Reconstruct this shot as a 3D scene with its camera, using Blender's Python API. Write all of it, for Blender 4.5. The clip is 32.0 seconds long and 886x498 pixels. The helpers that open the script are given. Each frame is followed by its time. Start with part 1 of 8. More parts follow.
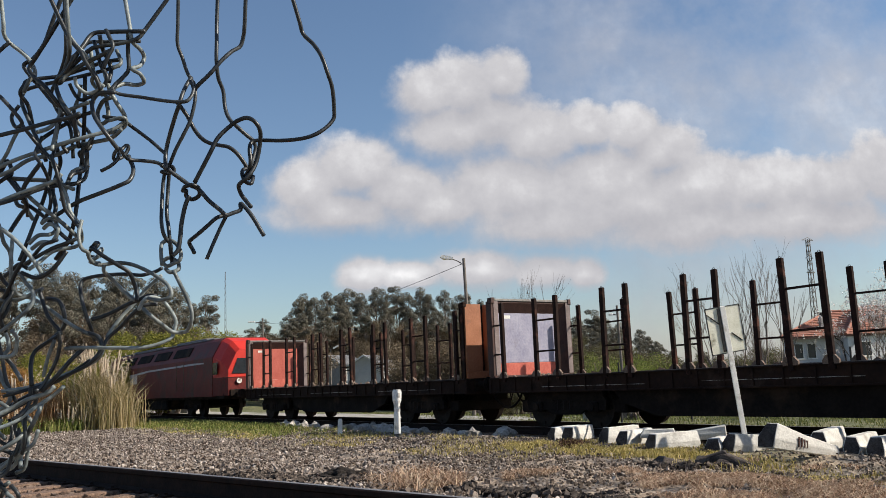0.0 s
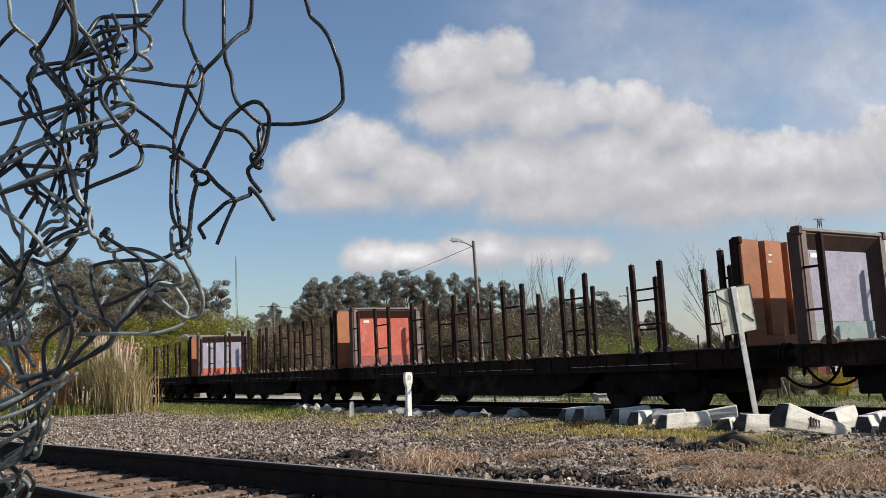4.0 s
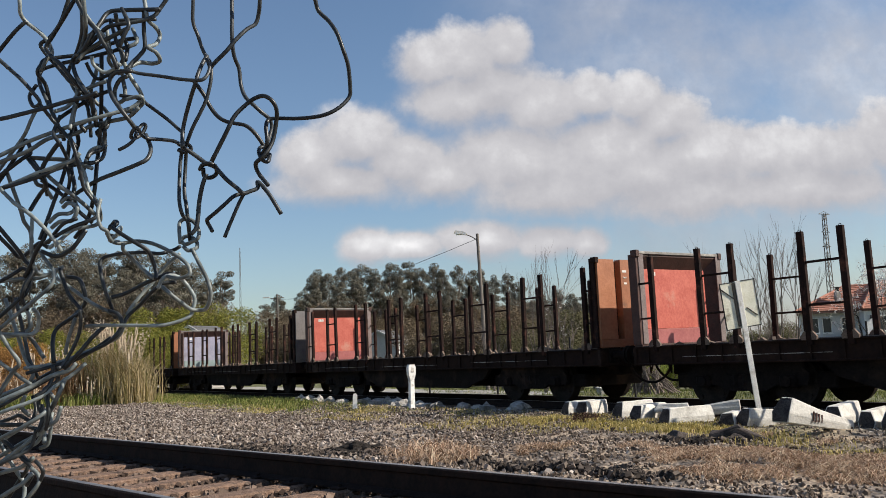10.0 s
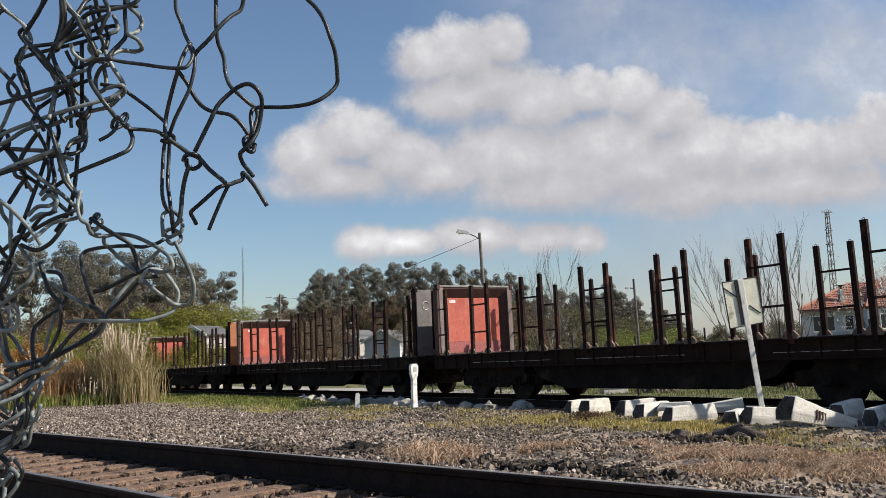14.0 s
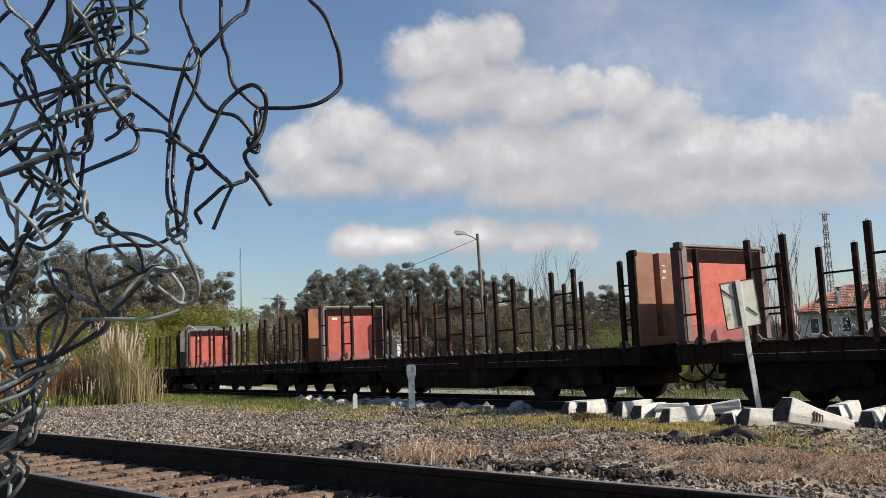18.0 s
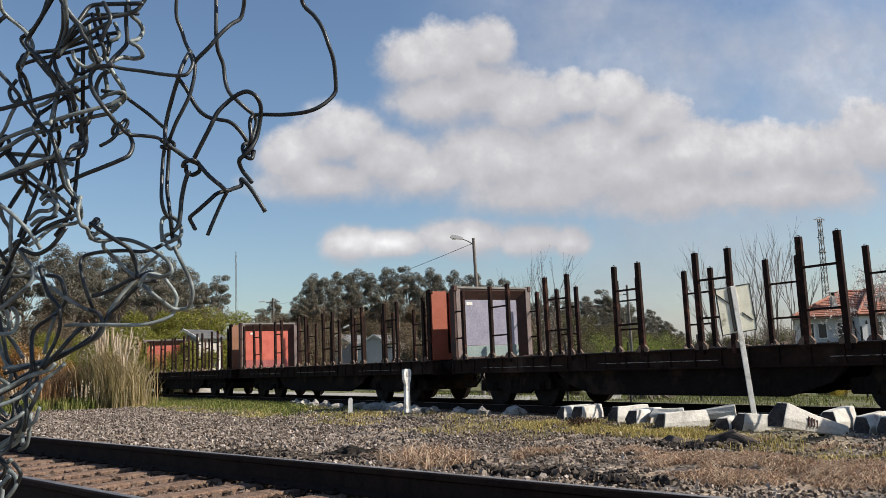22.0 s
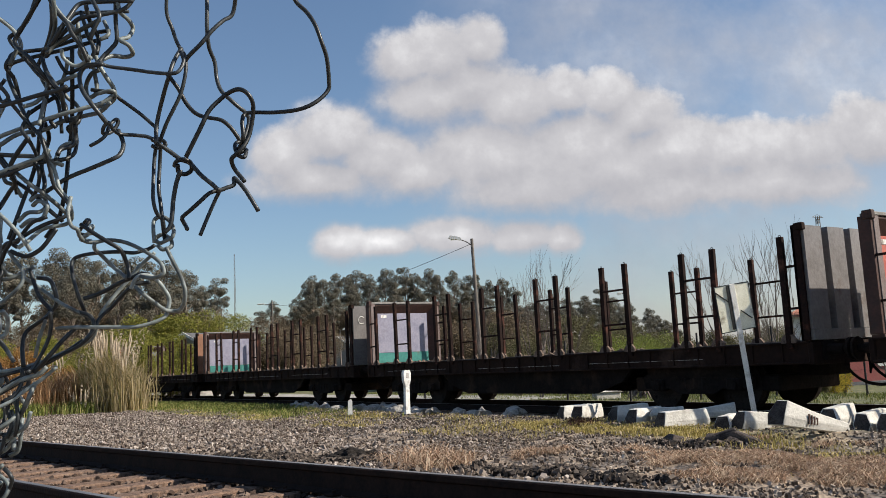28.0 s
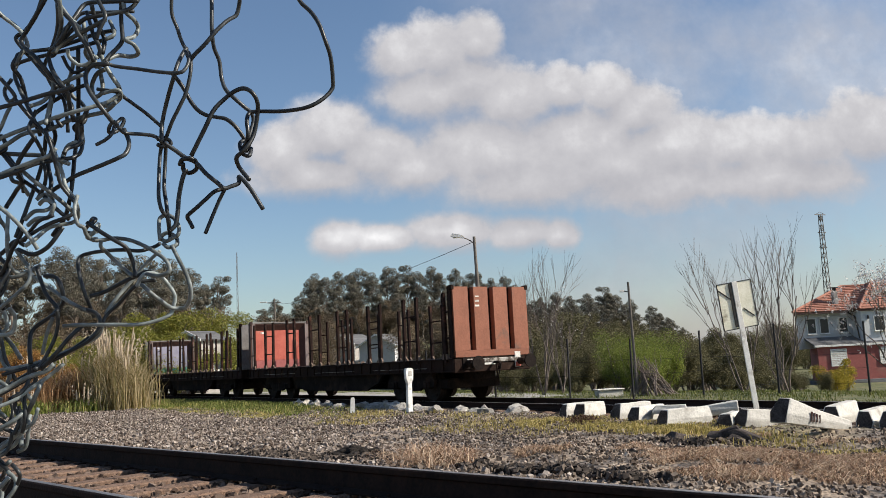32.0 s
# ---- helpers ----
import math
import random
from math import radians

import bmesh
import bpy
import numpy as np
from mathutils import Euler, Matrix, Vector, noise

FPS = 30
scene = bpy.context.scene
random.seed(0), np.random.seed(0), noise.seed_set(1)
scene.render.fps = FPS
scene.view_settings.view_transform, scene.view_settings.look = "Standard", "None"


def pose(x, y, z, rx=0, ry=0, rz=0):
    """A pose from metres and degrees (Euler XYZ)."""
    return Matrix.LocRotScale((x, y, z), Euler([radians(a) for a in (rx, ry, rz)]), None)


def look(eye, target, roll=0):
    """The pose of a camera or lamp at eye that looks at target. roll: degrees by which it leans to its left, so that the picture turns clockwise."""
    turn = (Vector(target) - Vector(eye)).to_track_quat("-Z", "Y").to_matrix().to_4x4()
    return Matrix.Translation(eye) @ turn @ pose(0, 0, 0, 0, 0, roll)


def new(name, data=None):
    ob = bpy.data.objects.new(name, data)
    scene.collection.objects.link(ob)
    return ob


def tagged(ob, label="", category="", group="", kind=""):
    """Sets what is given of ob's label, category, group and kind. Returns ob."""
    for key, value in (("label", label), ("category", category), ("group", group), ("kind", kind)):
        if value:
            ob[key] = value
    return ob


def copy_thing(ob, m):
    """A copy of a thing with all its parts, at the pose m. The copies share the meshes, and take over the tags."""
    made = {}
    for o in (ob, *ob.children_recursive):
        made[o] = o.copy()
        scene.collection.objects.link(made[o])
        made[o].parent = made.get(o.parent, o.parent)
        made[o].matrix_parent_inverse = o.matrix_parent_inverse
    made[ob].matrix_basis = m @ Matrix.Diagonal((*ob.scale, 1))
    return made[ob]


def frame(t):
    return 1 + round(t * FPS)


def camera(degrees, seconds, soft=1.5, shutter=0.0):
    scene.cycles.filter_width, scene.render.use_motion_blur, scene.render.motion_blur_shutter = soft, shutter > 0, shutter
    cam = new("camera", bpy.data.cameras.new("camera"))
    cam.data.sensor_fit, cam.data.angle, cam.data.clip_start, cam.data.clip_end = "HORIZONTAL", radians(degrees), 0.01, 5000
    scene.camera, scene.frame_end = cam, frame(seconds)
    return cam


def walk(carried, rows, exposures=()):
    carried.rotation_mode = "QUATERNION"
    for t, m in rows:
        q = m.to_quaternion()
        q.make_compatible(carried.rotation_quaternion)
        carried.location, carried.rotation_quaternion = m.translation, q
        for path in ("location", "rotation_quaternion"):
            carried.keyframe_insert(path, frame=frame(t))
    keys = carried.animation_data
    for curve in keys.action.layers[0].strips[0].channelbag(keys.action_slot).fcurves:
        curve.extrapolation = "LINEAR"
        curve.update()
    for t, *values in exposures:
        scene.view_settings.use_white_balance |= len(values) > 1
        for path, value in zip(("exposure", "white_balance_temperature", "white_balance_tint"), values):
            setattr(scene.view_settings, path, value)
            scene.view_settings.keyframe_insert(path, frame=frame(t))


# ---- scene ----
cam = camera(55.09, 32.0, soft=0.8)

# hand-held camera behind the fence: seconds, turn, tilt, lean (degrees), eye
HELD = [
    (0, -1.136, 8.904, -2.45, -0.005, -0.015, 1.120),
    (0.5, -1.056, 8.831, -2.57, -0.005, -0.012, 1.122),
    (1, -0.944, 8.644, -2.71, -0.005, -0.011, 1.124),
    (1.5, -0.816, 8.523, -2.82, -0.006, -0.015, 1.124),
    (2, -0.696, 8.329, -2.70, -0.006, -0.016, 1.123),
    (2.5, -0.624, 8.175, -2.84, -0.005, -0.010, 1.121),
    (3, -0.528, 8.005, -2.71, -0.006, -0.007, 1.122),
    (3.5, -0.456, 7.892, -2.84, -0.006, -0.011, 1.121),
    (5.5, -0.328, 7.399, -2.81, -0.008, -0.007, 1.122),
    (6, -0.280, 7.318, -2.72, -0.009, -0.010, 1.123),
    (6.5, -0.272, 7.254, -2.70, -0.007, -0.015, 1.122),
    (7, -0.248, 7.254, -2.59, -0.006, -0.010, 1.124),
    (7.5, -0.240, 7.237, -2.54, -0.009, -0.014, 1.124),
    (8, -0.224, 7.229, -2.48, -0.009, -0.017, 1.123),
    (8.5, -0.208, 7.246, -2.45, -0.008, -0.016, 1.122),
    (9, -0.192, 7.254, -2.42, -0.011, -0.019, 1.123),
    (9.5, -0.176, 7.286, -2.36, -0.008, -0.020, 1.122),
    (10, -0.144, 7.286, -2.50, -0.008, -0.016, 1.122),
    (10.5, -0.096, 7.294, -2.52, -0.008, -0.014, 1.122),
    (11, -0.056, 7.318, -2.55, -0.005, -0.011, 1.122),
    (11.5, -0.040, 7.302, -2.51, -0.004, -0.004, 1.122),
    (12, -0.048, 7.318, -2.62, -0.004, -0.002, 1.120),
    (12.5, -0.032, 7.286, -2.64, -0.003, 0.000, 1.120),
    (13, 0.000, 7.270, -2.60, -0.000, 0.000, 1.120),
    (13.5, 0.040, 7.262, -2.67, -0.002, 0.002, 1.119),
    (14, 0.032, 7.246, -2.66, 0.003, 0.009, 1.118),
    (14.5, 0.024, 7.262, -2.67, 0.003, 0.010, 1.116),
    (16.5, -0.088, 7.278, -2.57, -0.002, -0.005, 1.116),
    (17, -0.088, 7.270, -2.58, -0.002, -0.005, 1.118),
    (17.5, -0.120, 7.294, -2.62, -0.003, 0.001, 1.119),
    (18, -0.120, 7.302, -2.52, -0.001, -0.000, 1.116),
    (18.5, -0.152, 7.326, -2.58, 0.000, 0.004, 1.116),
    (19, -0.176, 7.375, -2.55, -0.003, 0.001, 1.118),
    (19.5, -0.216, 7.391, -2.61, -0.004, -0.002, 1.119),
    (20, -0.256, 7.407, -2.35, -0.003, -0.004, 1.118),
    (20.5, -0.288, 7.455, -2.29, -0.001, -0.006, 1.116),
    (21, -0.336, 7.528, -2.20, -0.002, -0.011, 1.116),
    (21.5, -0.384, 7.544, -2.25, -0.001, -0.011, 1.117),
    (22, -0.408, 7.577, -2.37, 0.001, -0.002, 1.118),
    (22.5, -0.416, 7.593, -2.45, 0.003, -0.001, 1.117),
    (23, -0.456, 7.593, -2.56, 0.005, 0.000, 1.115),
    (23.5, -0.480, 7.609, -2.52, 0.004, 0.004, 1.118),
    (24, -0.496, 7.633, -2.71, 0.003, -0.002, 1.117),
    (24.5, -0.512, 7.617, -2.67, 0.001, -0.001, 1.117),
    (25, -0.512, 7.609, -2.76, -0.000, -0.002, 1.117),
    (25.5, -0.504, 7.649, -2.58, 0.002, -0.004, 1.117),
    (27.5, -0.512, 7.657, -2.95, 0.004, 0.009, 1.117),
    (28, -0.512, 7.633, -2.91, 0.003, 0.010, 1.117),
    (28.5, -0.528, 7.609, -2.97, 0.004, 0.010, 1.117),
    (29, -0.504, 7.617, -2.96, 0.004, 0.011, 1.116),
    (29.5, -0.496, 7.577, -2.88, 0.004, 0.010, 1.117),
    (30, -0.480, 7.520, -2.67, -0.001, 0.001, 1.116),
    (30.5, -0.456, 7.520, -2.83, -0.001, -0.001, 1.116),
    (31, -0.408, 7.536, -2.83, 0.000, -0.000, 1.118),
    (31.5, -0.416, 7.504, -2.95, -0.001, -0.001, 1.117),
    (32, -0.352, 7.504, -2.95, 0.002, 0.004, 1.116),
]
EYE_PATH = [(t, pose(x, y, z, 90 + tilt, 0, turn) @ pose(0, 0, 0, 0, 0, lean)) for t, turn, tilt, lean, x, y, z in HELD]
walk(cam, EYE_PATH, [(0.0, 0.53), (32.0, 0.53)])

# ---- light ----
SUN_TO = Vector((1.0, -0.15, 0.75)).normalized()
world = bpy.data.worlds.new("sky")
scene.world = world
world.use_nodes = True
wn, wl = world.node_tree.nodes, world.node_tree.links
sky = wn.new("ShaderNodeTexSky")
sky.sky_type, sky.sun_disc = "NISHITA", False
sky.sun_elevation, sky.sun_rotation = math.asin(SUN_TO.z), math.atan2(SUN_TO.x, SUN_TO.y)
sky.air_density, sky.dust_density, sky.ozone_density = 1.1, 0.8, 3.4
wl.new(sky.outputs[0], wn["Background"].inputs[0])
wn["Background"].inputs[1].default_value = 0.084
sun = new("sun", bpy.data.lights.new("sun", "SUN"))
sun.data.energy, sun.data.angle, sun.data.color = 5.0, radians(0.53), (1.0, 0.92, 0.80)
sun.matrix_world = look(SUN_TO * 100, (0, 0, 0))

# ---- plan ----
# the plan is drawn in strips along two lines, with its y to be multiplied by DEEP
DEEP = 1.2443
TH = radians(39.03)
U, N = Vector((-math.sin(TH), math.cos(TH), 0)), Vector((math.cos(TH), math.sin(TH), 0))
TRACK_D = 12.893
TH2 = radians(50.9)
U2, N2 = Vector((-math.sin(TH2), math.cos(TH2), 0)), Vector((math.cos(TH2), math.sin(TH2), 0))
NEAR_D, NEAR_Z = 2.85, 0.36


def line(way, cross, d):
    """Foot point, unit direction and heading of a line of the plan in the world."""
    u = Vector((way.x, way.y * DEEP, 0)).normalized()
    n = Vector((u.y, -u.x, 0))
    return n * Vector((cross.x * d, cross.y * d * DEEP, 0)).dot(n), u, math.degrees(math.atan2(u.y, u.x))


# far track, on which the train runs: wagons' frame has x along the way, y towards the camera
RAIL_FOOT, RAIL_U, WAY = line(U, N, TRACK_D)
GAUGE = 1.668
NEAR_FOOT, NEAR_U, NEAR_WAY = line(U2, N2, NEAR_D + 0.10)
PITCH = 16.194


def train_s(t):
    """Where the first wagon's front bulkhead stands along the track."""
    return 32.91471 + t * (6.02537 + t * (0.011163 + t * (-0.0013132 + t * 3.2605e-05)))


def smooth(a, b, x):
    k = min(1.0, max(0.0, (x - a) / (b - a)))
    return k * k * (3 - 2 * k)


def ground_z(x, y):
    y = y / DEEP
    far = x * N.x + y * N.y
    near = x * N2.x + y * N2.y
    z = 0.10 - 0.23 * smooth(4.3, 9.0, near)
    z -= 0.12 * smooth(10.7, 11.6, far)
    if near < 1.6:
        z = 0.10 - 0.15 * smooth(1.4, 0.2, near)
    field = smooth(15.2, 48, far)
    z -= 1.75 * field
    r = math.hypot(x, y)
    hill = smooth(55, 135, r) * smooth(0.55, 0.0, x / (abs(y) + 1)) if y > 0 else 0
    z += 7.5 * hill
    z += 0.10 * smooth(0.3, 1.8, x) * (1 - smooth(9.8, 10.7, far)) * smooth(4.6, 7.0, near)
    bump = noise.noise(Vector((x * 0.9, y * 0.9, 0))) * 0.045 + noise.noise(Vector((x * 2.6, y * 2.6, 5))) * 0.06 * smooth(11, 9, far) + noise.noise(Vector((x * 0.13, y * 0.13, 3))) * 0.10 * smooth(15, 40, far)
    on_bed = smooth(1.6, 1.2, abs(far - TRACK_D)) + smooth(1.5, 1.2, abs(near - NEAR_D))
    return z + bump * (1 - min(1, on_bed))


# ---- materials ----
def ramp(nt, stops):
    r = nt.nodes.new("ShaderNodeValToRGB")
    while len(r.color_ramp.elements) < len(stops):
        r.color_ramp.elements.new(0.5)
    for e, (p, c) in zip(r.color_ramp.elements, stops):
        e.position, e.color = p, (*c, 1) if len(c) == 3 else c
    return r


def material(name, a, b, scale=8.0, rough=0.7, metal=0.0, bump=0.3, fine=6.0, grime=None, grime_at=0.58, vary=0.12, stretch=(1, 1, 1), translucent=0.0, gloss=0.3):
    """Two colours in a coarse and a fine noise, stains of a third, relief, a little change from piece to piece."""
    m = bpy.data.materials.new(name)
    m.use_nodes = True
    nt = m.node_tree
    n, l = nt.nodes, nt.links
    bsdf = n["Principled BSDF"]
    co = n.new("ShaderNodeTexCoord")
    mp = n.new("ShaderNodeMapping")
    mp.inputs["Scale"].default_value = stretch
    info = n.new("ShaderNodeObjectInfo")
    shift = n.new("ShaderNodeVectorMath")
    shift.operation = "MULTIPLY_ADD"
    shift.inputs[1].default_value = (17, 31, 23)
    l.new(info.outputs["Random"], shift.inputs[0])
    l.new(co.outputs["Object"], shift.inputs[2])
    l.new(shift.outputs[0], mp.inputs["Vector"])
    big, small = n.new("ShaderNodeTexNoise"), n.new("ShaderNodeTexNoise")
    big.inputs["Scale"].default_value, big.inputs["Detail"].default_value = scale, 5
    small.inputs["Scale"].default_value, small.inputs["Detail"].default_value = scale * fine, 4
    for t in (big, small):
        l.new(mp.outputs[0], t.inputs["Vector"])
    add = n.new("ShaderNodeMath")
    add.operation = "MULTIPLY_ADD"
    add.inputs[1].default_value = 0.5
    half = n.new("ShaderNodeMath")
    half.operation = "MULTIPLY"
    half.inputs[1].default_value = 0.5
    l.new(small.outputs["Fac"], half.inputs[0])
    l.new(big.outputs["Fac"], add.inputs[0])
    l.new(half.outputs[0], add.inputs[2])
    col = ramp(nt, [(0.36, a), (0.64, b)])
    l.new(add.outputs[0], col.inputs[0])
    out = col.outputs[0]
    if grime:
        stain = n.new("ShaderNodeTexNoise")
        stain.inputs["Scale"].default_value, stain.inputs["Detail"].default_value = scale * 0.45, 8
        stain.inputs["Roughness"].default_value = 0.65
        l.new(mp.outputs[0], stain.inputs["Vector"])
        k = ramp(nt, [(grime_at - 0.05, (0, 0, 0)), (grime_at + 0.08, (1, 1, 1))])
        l.new(stain.outputs["Fac"], k.inputs[0])
        mix = n.new("ShaderNodeMix")
        mix.data_type = "RGBA"
        l.new(k.outputs[0], mix.inputs[0])
        l.new(out, mix.inputs[6])
        mix.inputs[7].default_value = (*grime, 1)
        out = mix.outputs[2]
    hsv = n.new("ShaderNodeHueSaturation")
    rng = n.new("ShaderNodeMapRange")
    rng.inputs[3].default_value, rng.inputs[4].default_value = 1 - vary, 1 + vary
    l.new(info.outputs["Random"], rng.inputs[0])
    l.new(rng.outputs[0], hsv.inputs["Value"])
    l.new(out, hsv.inputs["Color"])
    l.new(hsv.outputs[0], bsdf.inputs["Base Color"])
    rr = n.new("ShaderNodeMapRange")
    rr.inputs[3].default_value, rr.inputs[4].default_value = max(0.05, rough - 0.12), min(1, rough + 0.12)
    l.new(small.outputs["Fac"], rr.inputs[0])
    l.new(rr.outputs[0], bsdf.inputs["Roughness"])
    bsdf.inputs["Metallic"].default_value = metal
    bsdf.inputs["Specular IOR Level"].default_value = gloss
    if bump:
        bp = n.new("ShaderNodeBump")
        bp.inputs["Strength"].default_value, bp.inputs["Distance"].default_value = bump, 0.25 / scale
        l.new(add.outputs[0], bp.inputs["Height"])
        l.new(bp.outputs[0], bsdf.inputs["Normal"])
    if translucent:
        tr = n.new("ShaderNodeBsdfTranslucent")
        l.new(hsv.outputs[0], tr.inputs["Color"])
        ms = n.new("ShaderNodeMixShader")
        ms.inputs[0].default_value = translucent
        l.new(bsdf.outputs[0], ms.inputs[1])
        l.new(tr.outputs[0], ms.inputs[2])
        l.new(ms.outputs[0], n["Material Output"].inputs["Surface"])
    return m


def island_material(name, stops, rough=0.85, translucent=0.0, scale=30.0):
    """Colour from piece to piece of one joined mesh."""
    m = bpy.data.materials.new(name)
    m.use_nodes = True
    nt = m.node_tree
    n, l = nt.nodes, nt.links
    bsdf = n["Principled BSDF"]
    geo = n.new("ShaderNodeNewGeometry")
    col = ramp(nt, stops)
    l.new(geo.outputs["Random Per Island"], col.inputs[0])
    co, nz = n.new("ShaderNodeTexCoord"), n.new("ShaderNodeTexNoise")
    nz.inputs["Scale"].default_value, nz.inputs["Detail"].default_value = scale, 4
    l.new(co.outputs["Object"], nz.inputs["Vector"])
    rng = n.new("ShaderNodeMapRange")
    rng.inputs[3].default_value, rng.inputs[4].default_value = 0.6, 1.4
    l.new(nz.outputs["Fac"], rng.inputs[0])
    hsv = n.new("ShaderNodeHueSaturation")
    l.new(rng.outputs[0], hsv.inputs["Value"])
    l.new(col.outputs[0], hsv.inputs["Color"])
    l.new(hsv.outputs[0], bsdf.inputs["Base Color"])
    bsdf.inputs["Roughness"].default_value = rough
    bsdf.inputs["Specular IOR Level"].default_value = 0.15
    if translucent:
        tr, ms = n.new("ShaderNodeBsdfTranslucent"), n.new("ShaderNodeMixShader")
        l.new(hsv.outputs[0], tr.inputs["Color"])
        ms.inputs[0].default_value = translucent
        l.new(bsdf.outputs[0], ms.inputs[1])
        l.new(tr.outputs[0], ms.inputs[2])
        l.new(ms.outputs[0], n["Material Output"].inputs["Surface"])
    return m


M_STEEL_DARK = material("oily_black_steel", (0.008, 0.006, 0.0055), (0.020, 0.015, 0.013), 3, 0.85, 0.0, 0.3, grime=(0.040, 0.026, 0.019), gloss=0.08)
M_SOLEBAR = material("grimy_brown_steel", (0.012, 0.007, 0.0055), (0.028, 0.015, 0.011), 2, 0.8, 0.0, 0.25, grime=(0.06, 0.038, 0.029), grime_at=0.62, gloss=0.1)
M_STAKE = material("rusty_dark_steel", (0.011, 0.007, 0.006), (0.030, 0.015, 0.012), 6, 0.8, 0.0, 0.3, grime=(0.095, 0.040, 0.028), grime_at=0.60, gloss=0.1)
M_FRAME = material("brown_painted_steel", (0.040, 0.020, 0.016), (0.080, 0.038, 0.030), 4, 0.65, 0.0, 0.2, grime=(0.04, 0.026, 0.022))
M_FLANGE = material("chalky_pink_grey_paint", (0.13, 0.10, 0.095), (0.22, 0.175, 0.165), 5, 0.7, 0.0, 0.15, grime=(0.16, 0.10, 0.085), grime_at=0.6)
M_CAP = material("scuffed_grey_steel", (0.13, 0.12, 0.11), (0.24, 0.225, 0.21), 6, 0.7, 0.0, 0.2, grime=(0.36, 0.34, 0.31), grime_at=0.62)
M_DECK = material("weathered_deck_boards", (0.09, 0.07, 0.055), (0.22, 0.17, 0.13), 3, 0.9, 0.0, 0.5, stretch=(1, 6, 1))
M_BARK_BITS = material("pale_splintered_timber", (0.08, 0.055, 0.042), (0.20, 0.145, 0.11), 9, 0.9)
M_WHEEL = material("dark_wheel_steel", (0.010, 0.008, 0.007), (0.032, 0.023, 0.018), 5, 0.7, 0.0, 0.2, gloss=0.1)
M_WHITE_PLATE = material("dirty_white_paint", (0.50, 0.49, 0.45), (0.74, 0.72, 0.67), 10, 0.6, 0.0, 0.1, grime=(0.2, 0.16, 0.13))
M_RAIL = material("rusty_rail_steel", (0.014, 0.010, 0.009), (0.036, 0.022, 0.017), 6, 0.8, 0.0, 0.25, gloss=0.1)
M_RAILHEAD = material("worn_rail_head", (0.16, 0.14, 0.13), (0.30, 0.28, 0.27), 9, 0.45, 0.6, 0.1, stretch=(0.2, 4, 1))
M_SLEEPER = material("old_timber_sleeper", (0.12, 0.073, 0.05), (0.25, 0.165, 0.118), 5, 0.9, 0.0, 0.6, stretch=(1, 7, 3), grime=(0.08, 0.055, 0.042))
M_CONCRETE = material("weathered_concrete", (0.42, 0.40, 0.365), (0.62, 0.60, 0.55), 6, 0.9, 0.0, 0.4, grime=(0.30, 0.275, 0.24), grime_at=0.62, vary=0.12)


def paint(name, a, b, grime=(0.10, 0.07, 0.055)):
    return material(name, a, b, 3.0, 0.55, 0.0, 0.12, grime=grime, grime_at=0.64)


PAINTS = {
    "red": paint("faded_red_paint", (0.34, 0.068, 0.048), (0.46, 0.12, 0.085), (0.42, 0.20, 0.15)),
    "orange": paint("orange_brown_paint", (0.27, 0.105, 0.05), (0.35, 0.145, 0.075)),
    "brown": paint("brown_primer_paint", (0.19, 0.092, 0.055), (0.27, 0.138, 0.088)),
    "oxide": paint("red_oxide_paint", (0.26, 0.066, 0.038), (0.34, 0.098, 0.058), (0.13, 0.062, 0.045)),
    "grey": paint("grey_paint", (0.125, 0.114, 0.110), (0.195, 0.183, 0.180)),
    "lilac": paint("pale_lilac_paint", (0.20, 0.195, 0.265), (0.30, 0.29, 0.355), (0.19, 0.175, 0.21)),
    "teal": paint("teal_paint", (0.025, 0.14, 0.125), (0.05, 0.21, 0.18)),
    "rust": paint("rust_brown_paint", (0.195, 0.072, 0.042), (0.26, 0.098, 0.058)),
    "slate": paint("grey_green_paint", (0.15, 0.20, 0.20), (0.23, 0.28, 0.27), (0.13, 0.14, 0.14)),
    "pink": paint("dull_pink_red_paint", (0.24, 0.068, 0.065), (0.32, 0.105, 0.098)),
}


